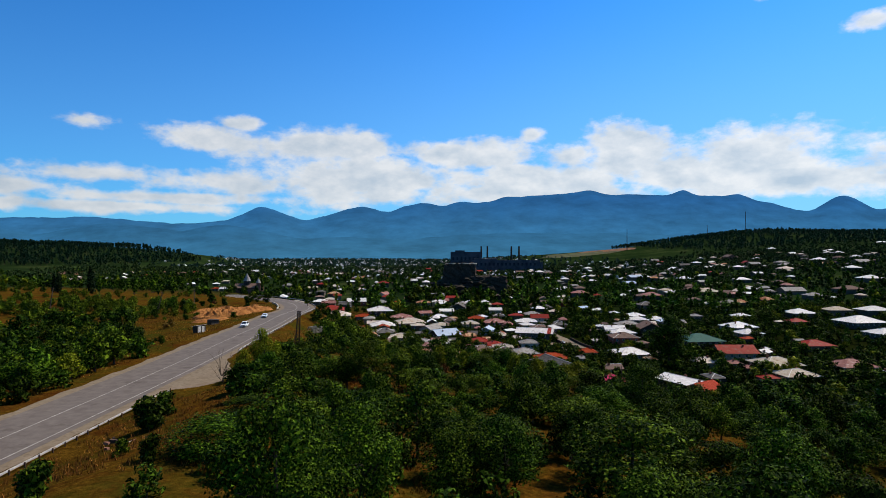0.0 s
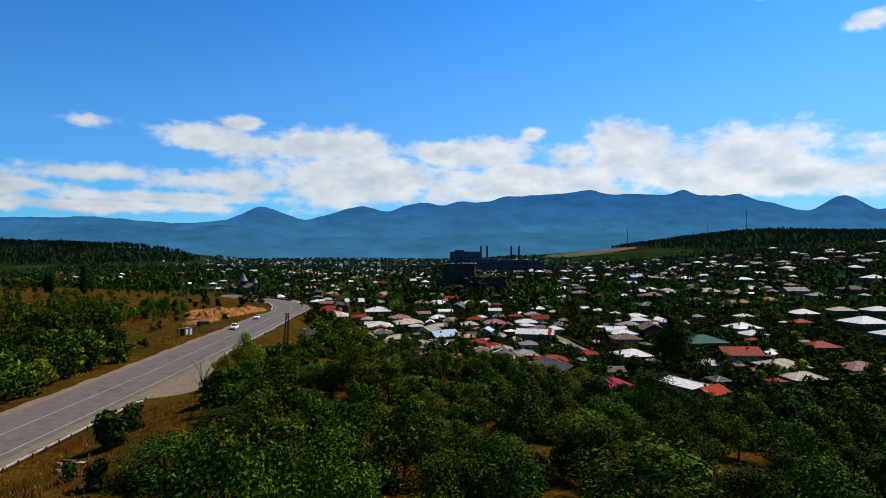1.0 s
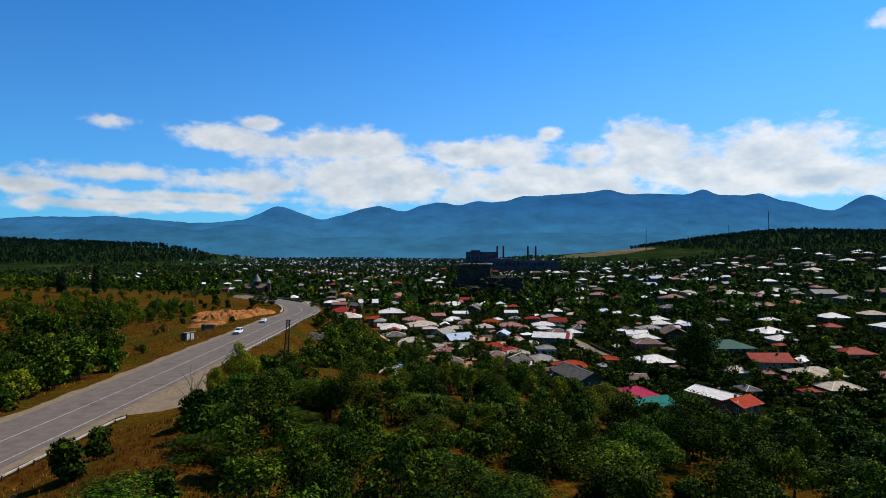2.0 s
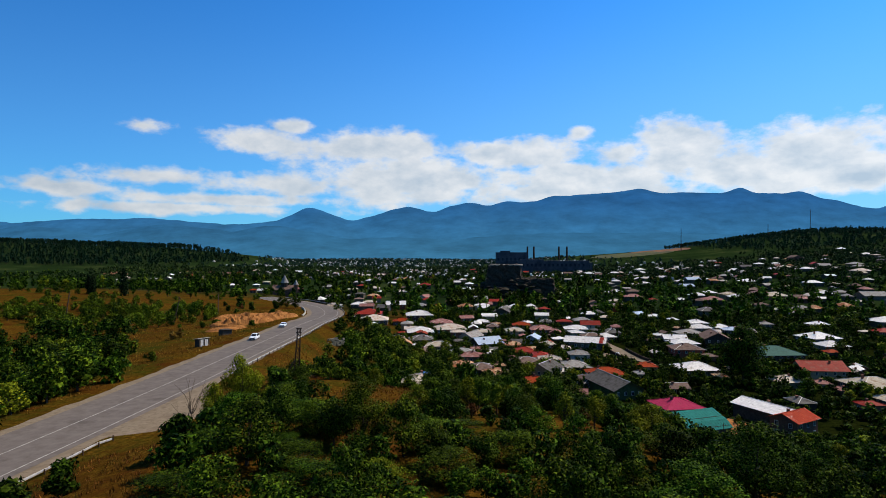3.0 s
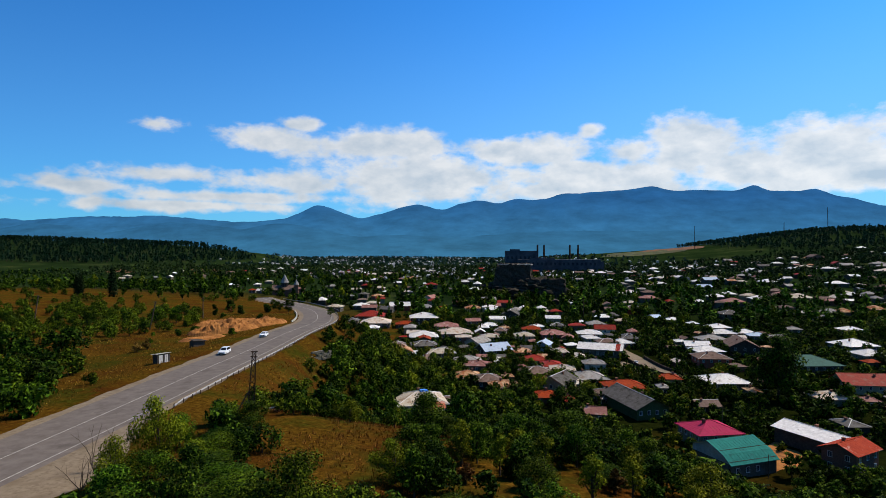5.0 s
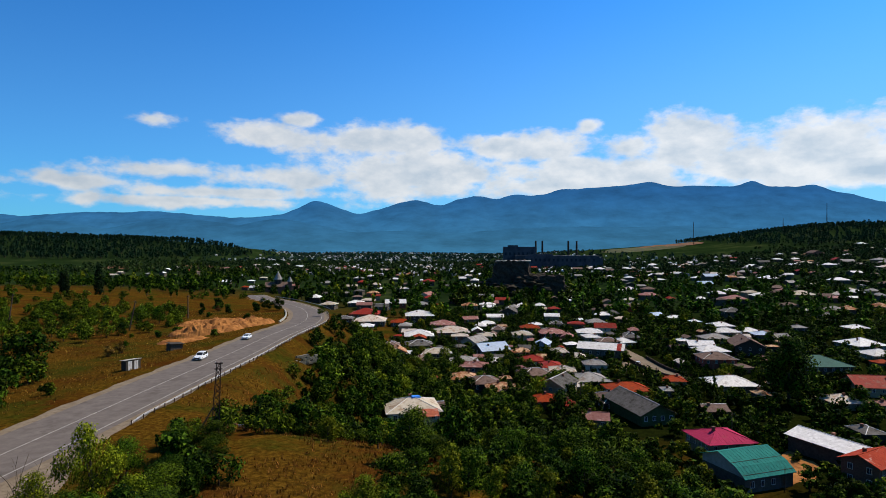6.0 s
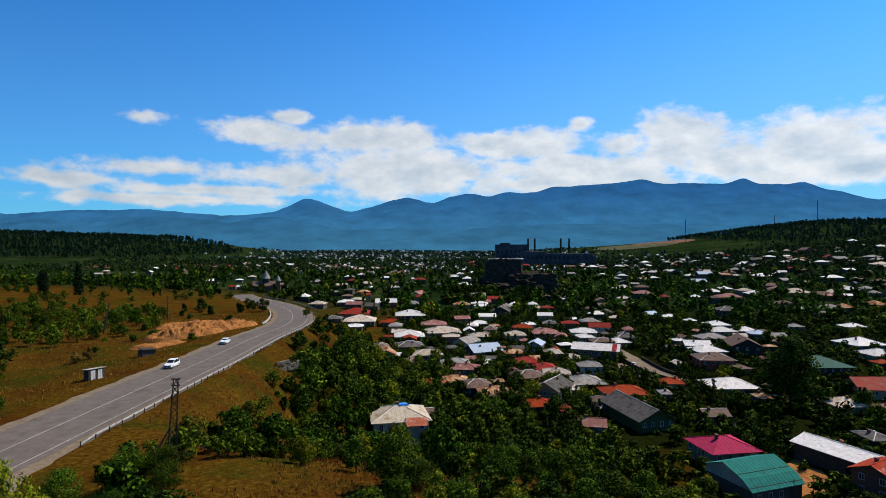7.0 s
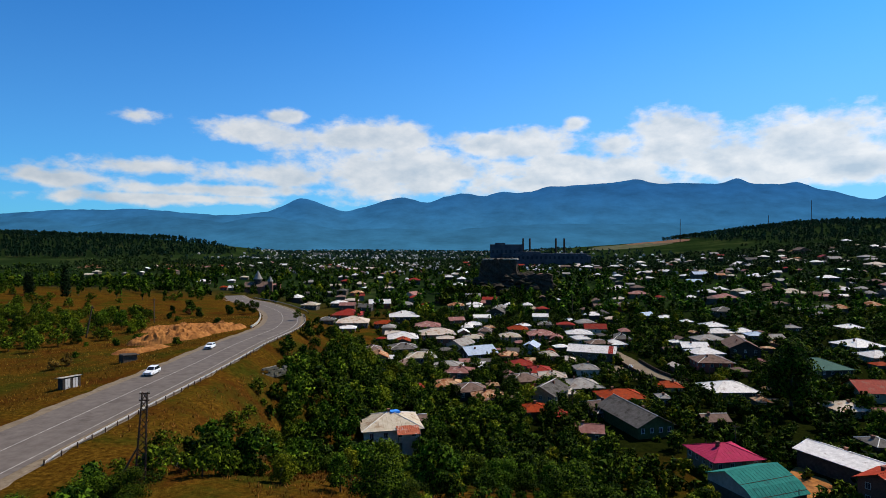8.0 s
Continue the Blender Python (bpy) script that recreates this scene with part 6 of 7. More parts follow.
def church():
    ob = thing("church", pose(-200.5, 595.6, ground_at(-200.5, 595.6) - 0.3, 0, 0, 15), "brick church with grey conical spire and small belfry", "church")
    ob.scale = (1.65, 1.65, 1.65)
    bm = bmesh.new()
    gabled_body(bm, 13, 7.5, 4.2, 0.6)
    part("nave", bm, WALLS["brick"], ob)
    house_roof(ob, 13, 7.5, 4.2, "gable", ROOFS["brown"], 0.6, 0.3, 1, ROOFS["brown"])
    bm = bmesh.new()
    bmesh.ops.create_cone(bm, cap_ends=True, segments=10, radius1=2.0, radius2=2.0, depth=4.0, matrix=Matrix.Translation((0, 0, 6.0)))
    drum = part("drum", bm, WALLS["dark"], ob)
    for k in range(10):
        q = put_part("drum_window", shared("drum_window", GLASS, (0, -1.93, 0, 0.35, 0.08, 1.8)), drum)
        q.matrix_basis = pose(0, 0, 6.3, 0, 0, 36 * k + 18)
    bm = bmesh.new()
    bmesh.ops.create_cone(bm, cap_ends=True, segments=10, radius1=2.5, radius2=0.05, depth=4.6, matrix=Matrix.Translation((0, 0, 10.2)))
    part("spire", bm, ROOFS["grey"], ob, "grey metal cone")
    bm = bmesh.new()
    box(bm, 6.6, -3.0, 3.2, 2.2, 2.2, 7.2)
    tower = part("belfry", bm, WALLS["brick"], ob)
    bm = bmesh.new()
    bmesh.ops.create_cone(bm, cap_ends=True, segments=8, radius1=1.6, radius2=0.05, depth=3.0, matrix=Matrix.Translation((6.6, -3.0, 8.3)))
    part("belfry_spire", bm, ROOFS["grey"], tower)


church()


def castle():
    """Dark rock with the stump of a fortress on it."""
    x, y = 9.9, 694.7
    g = ground_at(x, y)
    bm = bmesh.new()
    bmesh.ops.create_icosphere(bm, subdivisions=5, radius=1)
    for v in bm.verts:
        p = v.co.copy()
        q = 0.75 + 0.35 * noise.fractal(p * 2.2, 0.9, 2.1, 5) + 0.16 * noise.ridged_multi_fractal(p * 3.5, 1, 2.1, 4, 1, 2)
        v.co = Vector((p.x * 25 * q + 9, p.y * 17 * q, max(-2, p.z * 11.5 * q + 1.5)))
    ob = part("rock_outcrop", bm, ROCK, None)
    ob.location, ob.scale = (x, y, g), (1.65, 1.65, 1.65)
    tagged(ob, "dark craggy rock outcrop above the village", "rock")
    ruin = thing("fortress_ruin", pose(x, y, g, 0, 0, -6), "dark ruined stone fortress on the rock", "fortress")
    ruin.scale = (1.65, 1.65, 1.65)

    def masonry(cx, cy, w, d, z0, z1, taper, seed):
        bm = bmesh.new()
        box(bm, 0, 0, 0, 2, 2, 1)
        bmesh.ops.subdivide_edges(bm, edges=bm.edges[:], cuts=9, use_grid_fill=True)
        for v in bm.verts:
            t = v.co.z + 0.5
            k = 1 - taper * t
            top = 1 + (0.14 * noise.noise(Vector((v.co.x * 3 + seed, v.co.y * 3, 1))) if t > 0.95 else 0)
            p = Vector((cx + v.co.x * w / 2 * k, cy + v.co.y * d / 2 * k, z0 + (z1 - z0) * t * top))
            v.co = p + 1.3 * Vector((noise.noise(p * 0.6), noise.noise(p * 0.6 + Vector((9, 0, 0))), 0))
        return bm

    part("keep", masonry(2, 2, 27, 16, 0, 20.2, 0.24, 1), STONE, ruin, "tall dark tapering stone keep")
    part("curtain_wall", masonry(22, -5, 27, 8, 0, 11.5, 0.1, 4), STONE, ruin, "broken dark curtain wall")
    bm = bmesh.new()
    box(bm, 3, 2, 20.5, 21.5, 11, 0.5)
    part("flat_roof", bm, CONCRETE, ruin, "pale flat roof slab")
    bm = bmesh.new()
    box(bm, 17.5, -6.9, 7.4, 1.1, 0.3, 2.3)
    part("opening", bm, CONCRETE, ruin, "pale sunlit opening in the wall")


castle()


# bluish grey factory walls: the haze of distance is put into the colour
HAZED_CONCRETE = material("hazed_concrete", (0.045, 0.048, 0.057), (0.085, 0.088, 0.10), 0.12, 0.9, stain=(0.04, 0.042, 0.05), stain_amount=0.35, stain_scale=0.08)


def factory():
    ob = thing("factory", pose(79.2, 1212.8, ground_at(79.2, 1212.8) - 1, 0, 0, 2), "dark derelict factory with four tall chimneys", "factory")
    ob.scale = (1.65, 1.65, 1.65)
    for cx, cy, w, d, h, nm in ((-24, 6, 37, 20, 25.5, "main_hall"), (18, -6, 94, 18, 15.5, "long_hall"), (60, 4, 22, 16, 13, "annex")):
        bm = bmesh.new()
        box(bm, cx, cy, h / 2, w, d, h)
        box(bm, cx - w * 0.2, cy, h + 0.9, w * 0.3, d * 0.7, 1.8)
        hall = part(nm, bm, HAZED_CONCRETE, ob)
        pane = shared("window", GLASS, (0, 0, 0, 2.2, 0.2, 3.2))
        for i in range(int(w / 5)):
            q = put_part("window", pane, hall)
            q.location = (cx - w / 2 + 2.5 + i * 5, cy - d / 2 - 0.05, h * 0.68)
    for cx in (-4.4, 3.3, 33.4, 43.0):
        bm = bmesh.new()
        rod(bm, (cx, 8, 0), (cx, 8, 32.5), 1.5, 1.0, 14)
        part("chimney", bm, STONE, ob, "tall dark chimney stack")


factory()


def mast(x, y, h, label):
    ob = thing("radio_mast", pose(x, y, ground_at(x, y) - 1), label, "mast", "hill masts")
    for k in range(3):
        bm = bmesh.new()
        a = k * 2.094
        rod(bm, (1.4 * math.cos(a), 1.4 * math.sin(a), 0), (0.5 * math.cos(a), 0.5 * math.sin(a), h), 0.35, 0.3, 4)
        part("leg", bm, RUST_STEEL, ob)
    for i in range(int(h / 3)):
        bm = bmesh.new()
        r = 1.4 - 0.9 * i * 3 / h
        bmesh.ops.create_cone(bm, cap_ends=True, segments=3, radius1=r, radius2=r * 0.92, depth=0.5, matrix=Matrix.Translation((0, 0, i * 3 + 1)))
        part("brace", bm, RUST_STEEL, ob)


mast(1049.4, 2070.8, 76, "tall dark radio mast on the wooded hill")
mast(904.2, 2046, 40, "thin dark mast on the wooded hill")
mast(580.8, 1897.5, 69, "dark lattice power pylon on the field")


def field_patch(name, cx, cy, rx, ry, mat, label):
    """A tilled field laid over the ground."""
    n = 28
    verts, faces = [(cx, cy, ground_at(cx, cy) + 0.6)], []
    for ring in (0.5, 1.0):
        for i in range(n):
            a = i / n * 6.2832
            k = ring * (1 + 0.12 * math.sin(a * 3 + cx))
            x, y = cx + rx * k * math.cos(a), cy + ry * k * math.sin(a)
            verts.append((x, y, ground_at(x, y) + 0.6))
    for i in range(n):
        j = (i + 1) % n
        faces += [(0, 1 + i, 1 + j), (1 + i, 1 + n + i, 1 + n + j, 1 + j)]
    tagged(new(name, mesh_of(name, verts, faces, mat)), label, "field", kind="structure")


TILLED = material("tilled_soil", (0.11, 0.05, 0.02), (0.19, 0.085, 0.035), 0.05, 0.95, coords="World")
STUBBLE = material("stubble", (0.036, 0.042, 0.011), (0.075, 0.066, 0.019), 0.04, 0.95, coords="World", stain=(0.08, 0.09, 0.03), stain_amount=0.3, stain_scale=0.02)
field_patch("field", 545, 2010, 95, 110, TILLED, "bare reddish tilled field on the hillside")
field_patch("field", 430, 1930, 120, 130, STUBBLE, "yellow-green stubble field on the hillside")
field_patch("field", -640, 1150, 120, 90, TILLED, "bare brown field beyond the meadow")


def distant_town():
    """Pale houses too far off to tell apart."""
    rng = np.random.default_rng(12)
    v, f, k = [], [], 0
    n = 1500
    y = 930 + 2400 * rng.random(n) ** 1.1
    x = -0.16 * y + y * 0.40 * rng.normal(size=n) * 0.8
    z = land(x, y)
    low = (z < 2) & ~((x < -330) & (y < 1500))
    for a, b, c in zip(x[low], y[low], z[low]):
        w, d, h = rng.uniform(3.5, 7), rng.uniform(3.5, 6), rng.uniform(1.6, 2.8)
        c += 1.0
        ring = [(-w, -d), (w, -d), (w, d), (-w, d)]
        for s, q in ((0.5, -3), (0.5, h)):
            v += [(a + p * s, b + r * s, c + q) for p, r in ring]
        v += [(a - w * 0.25, b, c + h + d * 0.28), (a + w * 0.25, b, c + h + d * 0.28)]
        f += [(k, k + 1, k + 5, k + 4), (k + 1, k + 2, k + 6, k + 5), (k + 2, k + 3, k + 7, k + 6), (k + 3, k, k + 4, k + 7),
              (k + 4, k + 5, k + 9, k + 8), (k + 6, k + 7, k + 8, k + 9), (k + 5, k + 6, k + 9), (k + 7, k + 4, k + 8)]
        k += 10
    me = mesh_of("distant_town", v, f, material("distant_house", (0.20, 0.185, 0.17), (0.62, 0.59, 0.55), 0.02, 0.7, coords="World", spread=0.45, per="island", bump=0))
    tagged(new("distant_town", me), "many small pale houses over the valley floor", "town", kind="stuff")


distant_town()


def bare_bush(x, y, h, seed):
    """Leafless grey twigs."""
    rng = random.Random(seed)
    ob = thing("bare_bush", pose(x, y, ground_at(x, y) - 0.2), "leafless grey dead bush beside the lay-by", "bush", "dead bushes")
    for k in range(5):
        bm = bmesh.new()
        p, d, r = Vector((0, 0, 0)), Vector((rng.uniform(-0.5, 0.5), rng.uniform(-0.5, 0.5), 1)).normalized(), 0.07
        for i in range(5):
            q = p + d * h / 5
            rod(bm, p, q, r, r * 0.75, 4)
            if i > 0:
                side = (d + Vector((rng.uniform(-1, 1), rng.uniform(-1, 1), 0.4))).normalized()
                rod(bm, p, p + side * h * 0.25, r * 0.5, r * 0.2, 4)
            p, r = q, r * 0.75
            d = (d + Vector((rng.uniform(-0.35, 0.35), rng.uniform(-0.35, 0.35), 0.1))).normalized()
        part("stem", bm, OLD_WOOD, ob)


bare_bush(-50.5, 133, 6.0, 1)
bare_bush(-48.5, 128, 4.5, 2)


# ---- planting ----
plant_rng = random.Random(3)
for hx, hy, hr in HOUSE_SPOTS:
    PLANTED.append((hx, hy, hr * 0.85 + 0.2))
    if hy < 560:                      # yards on the near side stay low
        away = math.hypot(hx, hy - 60)
        PLANTED.append((hx - hx / away * (hr + 3), hy - (hy - 60) / away * (hr + 2), hr * 0.4 + 0.5))
PLANTED += [(62, 229, 10), (66, 217, 7), (60, 207, 6), (78, 236, 8), (60.6, 251.5, 10), (98, 240, 11), (84, 245, 8), (-25, 229, 8), (47.5, 272, 9), (40, 262, 8), (55, 390, 9), (-33, 154, 6)]


def scatter(kinds, count, area, accept, low, high, spacing, group, keep=True):
    """Plants of the given kinds at random within area = (x0, x1, y0, y1) where accept(x, y) holds."""
    made = tries = 0
    while made < count and tries < count * 14:
        tries += 1
        x, y = plant_rng.uniform(area[0], area[1]), plant_rng.uniform(area[2], area[3])
        if not accept(x, y):
            continue
        s = plant_rng.uniform(low, high)
        if not free(x, y, spacing * s):
            continue
        plant(plant_rng.choice(kinds), x, y, s, plant_rng.uniform(0, 360), group, spacing * s if keep else 0, 0.1, plant_rng.uniform(0.85, 1.12))
        made += 1
    return made


def beside(x, y):
    return float(road_near(x, y)[0][0])


def in_clearing(x, y):
    """Dry open patches on the brow and the verge below the rail."""
    spots = ((-28, 151, 15, 11), (-22, 131, 11, 9), (-25.5, 169, 6, 4), (-50, 190, 8, 24), (33, 93, 5, 4), (24, 76, 5, 5), (-15.5, 98, 3, 3), (6, 134, 10, 6), (17, 128, 6, 5), (-2, 136, 5, 4), (-20, 176, 5, 5))
    return sum((((x - a) / u) ** 2 + ((y - b) / v) ** 2 < 1) * 1 for a, b, u, v in spots) > 0


def slope_wood(x, y):
    edge = np.interp(y, (58, 66, 72, 100, 112, 125, 165, 185, 215, 235), (48, 42, 35, 30, 27, 25, 24, 26, 22, 19))
    return beside(x, y) > edge and not in_clearing(x, y)


def left_wood(x, y):
    s = beside(x, y)
    return s < -14 - 2 * math.sin(y * 0.12) and not (y > 158 and x > -78 - (y - 158) * 0.63)


# the trees of the brow: kind, x, y, height of the top, radius
BROW = [(0, -28.7, 72, 9.0, 5.4), (0, -15.6, 68, 9.0, 5.6), (2, 10.5, 60.5, 12.3, 6.6), (0, 1.3, 82.5, 6.2, 5.2), (0, 12.3, 89, 6.8, 5.6), (1, -31.3, 93, 5.8, 4.6),
        (3, -14, 103, 4.2, 3.4), (0, -6.8, 104.5, 5.2, 4.5), (1, -5.6, 90, 5.5, 4.6), (1, -20, 99, 5.3, 4.6), (0, 19, 101.5, 5.2, 5.0), (1, 41, 96, 3.2, 5.0), (2, 27, 108, 7.8, 5.0)]
BROW_EDGE = [(3, -41.3, 131.3, 10.2, 3.3), (0, -35.5, 134.5, 5.0, 3.6), (1, -32.4, 121.5, 3.6, 3.8), (0, -24.5, 116, 7.3, 4.2), (2, -18, 113.5, 10.5, 4.2), (1, -27, 111, 4.2, 3.6),
             (3, -12.9, 131, 6.1, 3.0), (1, -6, 124, 2.8, 3.0), (2, 3, 128.5, 5.5, 3.0), (0, 12.5, 140, 0.8, 3.0), (3, 22.8, 136, 2.4, 4.2), (2, -5.7, 147, 3.0, 3.2), (1, -9.5, 158, 1.2, 3.0)]
BROW_FILL = [(0, -38.5, 125, 6.0, 3.8), (1, -33, 128.5, 4.6, 3.6), (0, -28.5, 123, 5.6, 3.6), (3, -44, 127, 6.6, 2.8), (1, -37.5, 139, 4.2, 3.0), (0, -34, 105, 6.2, 4.0), (1, -24, 104, 5.6, 4.0),
             (2, -9, 115, 5.4, 3.8), (0, 1, 113, 4.8, 4.0), (1, 10, 108, 4.6, 4.0), (0, 16, 118, 3.6, 3.6), (3, 5, 100, 4.6, 3.4),
             (0, -42, 148.5, 4.8, 2.9), (1, -38.5, 151, 4.6, 2.8), (0, -45, 142.5, 5.0, 2.8), (1, -36.5, 146.5, 3.6, 2.3)]
for k, x, y, top, r in BROW + BROW_EDGE + BROW_FILL:
    s = r / NEAR_SIZE[k][1]
    plant(NEAR[k], x, y, s, x * 37 + y, "slope trees", 0.5 * r, 0.1, (top - ground_at(x, y)) / (NEAR_SIZE[k][0] * s))
scatter(NEAR[:3] + NEAR[:2], 28, (-34, 40, 40, 80), slope_wood, 0.75, 0.95, 2.7, "slope trees")
scatter(SLOPE[:3], 52, (-38, 62, 76, 116), slope_wood, 0.5, 0.78, 2.9, "slope trees")
scatter(SLOPE[:4], 34, (-40, 60, 112, 150), slope_wood, 0.42, 0.66, 2.6, "slope trees")
scatter(SLOPE[2:] + SLOPE[:2], 60, (-40, 40, 150, 226), slope_wood, 0.42, 0.72, 2.3, "slope trees")
for x, y, s in ((4, 135, 0.62), (9, 130, 0.55), (-1, 139, 0.5), (14, 134, 0.5), (-6, 141, 0.55), (18, 126, 0.5)):
    plant(SLOPE[4], x, y, s, x * 61, "slope trees", 1.0, 0.1, 1.15)
scatter(THICKET, 85, (-132, -76, 80, 200), left_wood, 0.55, 0.95, 2.2, "roadside thicket")
scatter(THICKET, 40, (-215, -126, 268, 342), lambda x, y: beside(x, y) < -50, 0.5, 0.75, 2.1, "meadow orchard")
scatter(SHRUB, 60, (-190, -50, 50, 380), lambda x, y: abs(beside(x, y)) > 15, 0.5, 1.1, 1.5, "roadside shrubs")
scatter(SHRUB, 70, (-54, 45, 66, 222), lambda x, y: beside(x, y) > 17 and not (in_clearing(x, y) and x < -8), 0.4, 1.0, 1.2, "slope shrubs")
for x, y, s in ((-42.8, 88, 1.1), (-37, 104, 1.2), (-36.5, 58, 0.85), (-45, 97, 0.9), (-40, 144, 1.3), (-37, 165, 1.2), (-33, 168, 1.3), (-43, 172, 0.8)):
    plant(SHRUB[0], x, y, s, x * 31, "slope shrubs")
plant(BIG, 107, 306, 1.0, 40)
for x, y, k in ((-206, 572, 1.0), (-197, 576, 1.1), (-187, 580, 1.0), (-214, 580, 0.9), (-179, 588, 0.9)):
    plant(THICKET[1], x, y, k, x * 5, "church trees")
for x, y, k in ((-111, 363, 0.8), (-119, 371, 0.6), (-125, 379, 0.7)):
    plant(THICKET[1], x, y, k, x * 3, "roadside trees")
plant(SHRUB[0], -132, 352, 1.2, 80, "roadside shrubs")
plant(SHRUB[1], -141, 360, 1.3, 30, "roadside shrubs")
plant(SHRUB[0], -122, 361, 1.2, 140, "roadside shrubs")
plant(SHRUB[0], -150, 378, 1.4, 200, "roadside shrubs")
plant(NEAR[2], -79, 331, 0.42, 30, "roadside trees")
for x, y, k in ((71, 215, 0.42), (77, 219, 0.46), (82, 219, 0.5), (87, 218, 0.52), (92, 220, 0.55), (97, 223, 0.5), (46, 222, 0.5), (50, 213, 0.45)):
    plant(THICKET[int(x) % 2], x, y, k, x * 47, "lower orchard trees")
for cx, cy, cs in ((-260.5, 437.5, 1.0), (-287, 442, 0.75), (-293, 446, 0.7)):
    plant(CYPRESS, cx, cy, cs, cx * 7, "meadow cypresses")


def template(seed, h, spread, base, lumps, count, size, shape="round"):
    """Leaf sprays and a plain trunk, as arrays, for joined woods."""
    rng = np.random.default_rng(seed)
    v, f = leaf_cloud(rng, crown_blobs(rng, h, spread, base, lumps, shape), count, size)
    r = 0.03 * h
    t = np.array([(r * math.cos(a) * k, r * math.sin(a) * k, z) for z, k in ((-0.6, 1.0), (base + 0.4 * (h - base), 0.5)) for a in (0, 1.57, 3.14, 4.71)])
    n = len(v)
    tf = np.array([q for i in range(4) for q in ((n + i, n + (i + 1) % 4, n + 4 + i), (n + (i + 1) % 4, n + 4 + (i + 1) % 4, n + 4 + i))])
    return np.vstack([v, t]), np.vstack([f, tf]), np.r_[np.zeros(len(f), int), np.ones(8, int)]


def wood(name, kinds, spots, mat, label, seed, category="trees"):
    """Many trees joined into one mesh."""
    rng = np.random.default_rng(seed)
    vs, fs, ms, k = [], [], [], 0
    z = land(spots[:, 0], spots[:, 1])
    for (x, y, s), g in zip(spots, z):
        v, f, m = kinds[rng.integers(len(kinds))]
        a = rng.random() * 6.283
        c, d = math.cos(a) * s, math.sin(a) * s
        q = np.column_stack([v[:, 0] * c - v[:, 1] * d + x, v[:, 0] * d + v[:, 1] * c + y, v[:, 2] * s * rng.uniform(0.85, 1.15) + g])
        vs.append(q), fs.append(f + k), ms.append(m)
        k += len(v)
    me = bpy.data.meshes.new(name)
    me.from_pydata(np.vstack(vs), [], np.vstack(fs))
    me.materials.append(mat), me.materials.append(BARK)
    me.polygons.foreach_set("material_index", np.concatenate(ms))
    tagged(new(name, me), label, category, kind="stuff")


def spots_in(rng, count, area, accept, low, high, gap):
    """Random places clear of the houses and of what is planted."""
    x, y = rng.uniform(area[0], area[1], count * 6), rng.uniform(area[2], area[3], count * 6)
    s = rng.uniform(low, high, count * 6)
    ok = accept(x, y)
    taken = np.array(PLANTED)
    near = ((x[:, None] - taken[:, 0]) ** 2 + (y[:, None] - taken[:, 1]) ** 2 < (taken[:, 2] + gap * s[:, None]) ** 2).any(axis=1)
    keep = np.flatnonzero(ok & ~near)[:count]
    return np.column_stack([x, y, s])[keep]


def right_of(x, y, d):
    return road_near(x, y)[0] > d


VILLAGE = [template(11, 12.5, 6.0, 1.4, 15, 230, 1.25), template(12, 10.5, 5.2, 1.0, 14, 210, 1.2), template(13, 14.5, 6.4, 1.6, 16, 250, 1.25), template(15, 16.5, 3.1, 1.2, 10, 220, 1.0, "cone")]
GARDEN = [template(16, 10.0, 5.1, 0.8, 10, 90, 1.9), template(17, 12.5, 5.8, 1.0, 10, 100, 2.0), template(18, 15.0, 3.3, 1.0, 8, 80, 1.7, "cone")]
FAR = [template(19, 10.0, 6.0, 0.8, 7, 24, 3.0), template(20, 12.0, 6.4, 1.0, 7, 26, 3.1), template(22, 9.0, 6.6, 0.6, 7, 24, 3.0)]
PINE = [template(24, 19.0, 5.4, 2.0, 7, 24, 3.3, "cone"), template(25, 17.0, 5.6, 1.8, 7, 24, 3.3)]
FINE = [template(61, 9.5, 5.0, 0.8, 24, 1500, 0.40), template(62, 8.0, 4.6, 0.5, 22, 1350, 0.39), template(63, 11.0, 5.0, 1.2, 25, 1550, 0.40)]
BUSH = [template(64, 4.4, 3.2, 0.2, 9, 520, 0.33), template(65, 3.0, 2.6, 0.2, 8, 400, 0.31)]
HEDGE = [template(66, 3.6, 3.0, 0.1, 8, 56, 1.0), template(67, 2.8, 2.6, 0.1, 7, 46, 0.95)]
DENSE = [template(51, 9.5, 5.0, 0.8, 19, 860, 0.54), template(52, 8.0, 4.6, 0.5, 17, 800, 0.53), template(53, 11.0, 5.0, 1.2, 20, 900, 0.54)]
spot_rng = np.random.default_rng(77)


def village_ground(x, y):
    return right_of(x, y, 20) & (np.hypot((x - 74) / 9, (y - 380) / 42) > 1)


def upper_slope(x, y):
    s = road_near(x, y)[0]
    return (s > np.interp(y, (0, 60, 72, 100, 112, 165, 185, 215, 235, 262), (40, 36, 33, 30, 27, 25, 25, 22, 19, 14))) & ~in_clearing(x, y)


def thicket_ground(x, y):
    s = road_near(x, y)[0]
    return (s < -13.5) & ~((y > 158) & (x > -78 - (y - 158) * 0.63))


for mat, n, label in ((LEAF_DARK, 460, "dark green garden trees between the houses"), (LEAF, 480, "green garden trees between the houses"), (LEAF_LIGHT, 110, "bright yellow-green garden trees between the houses")):
    wood("village_trees", VILLAGE, spots_in(spot_rng, n, (-66, 95, 222, 561), village_ground, 0.24, 0.5, 1.8), mat, label, n)
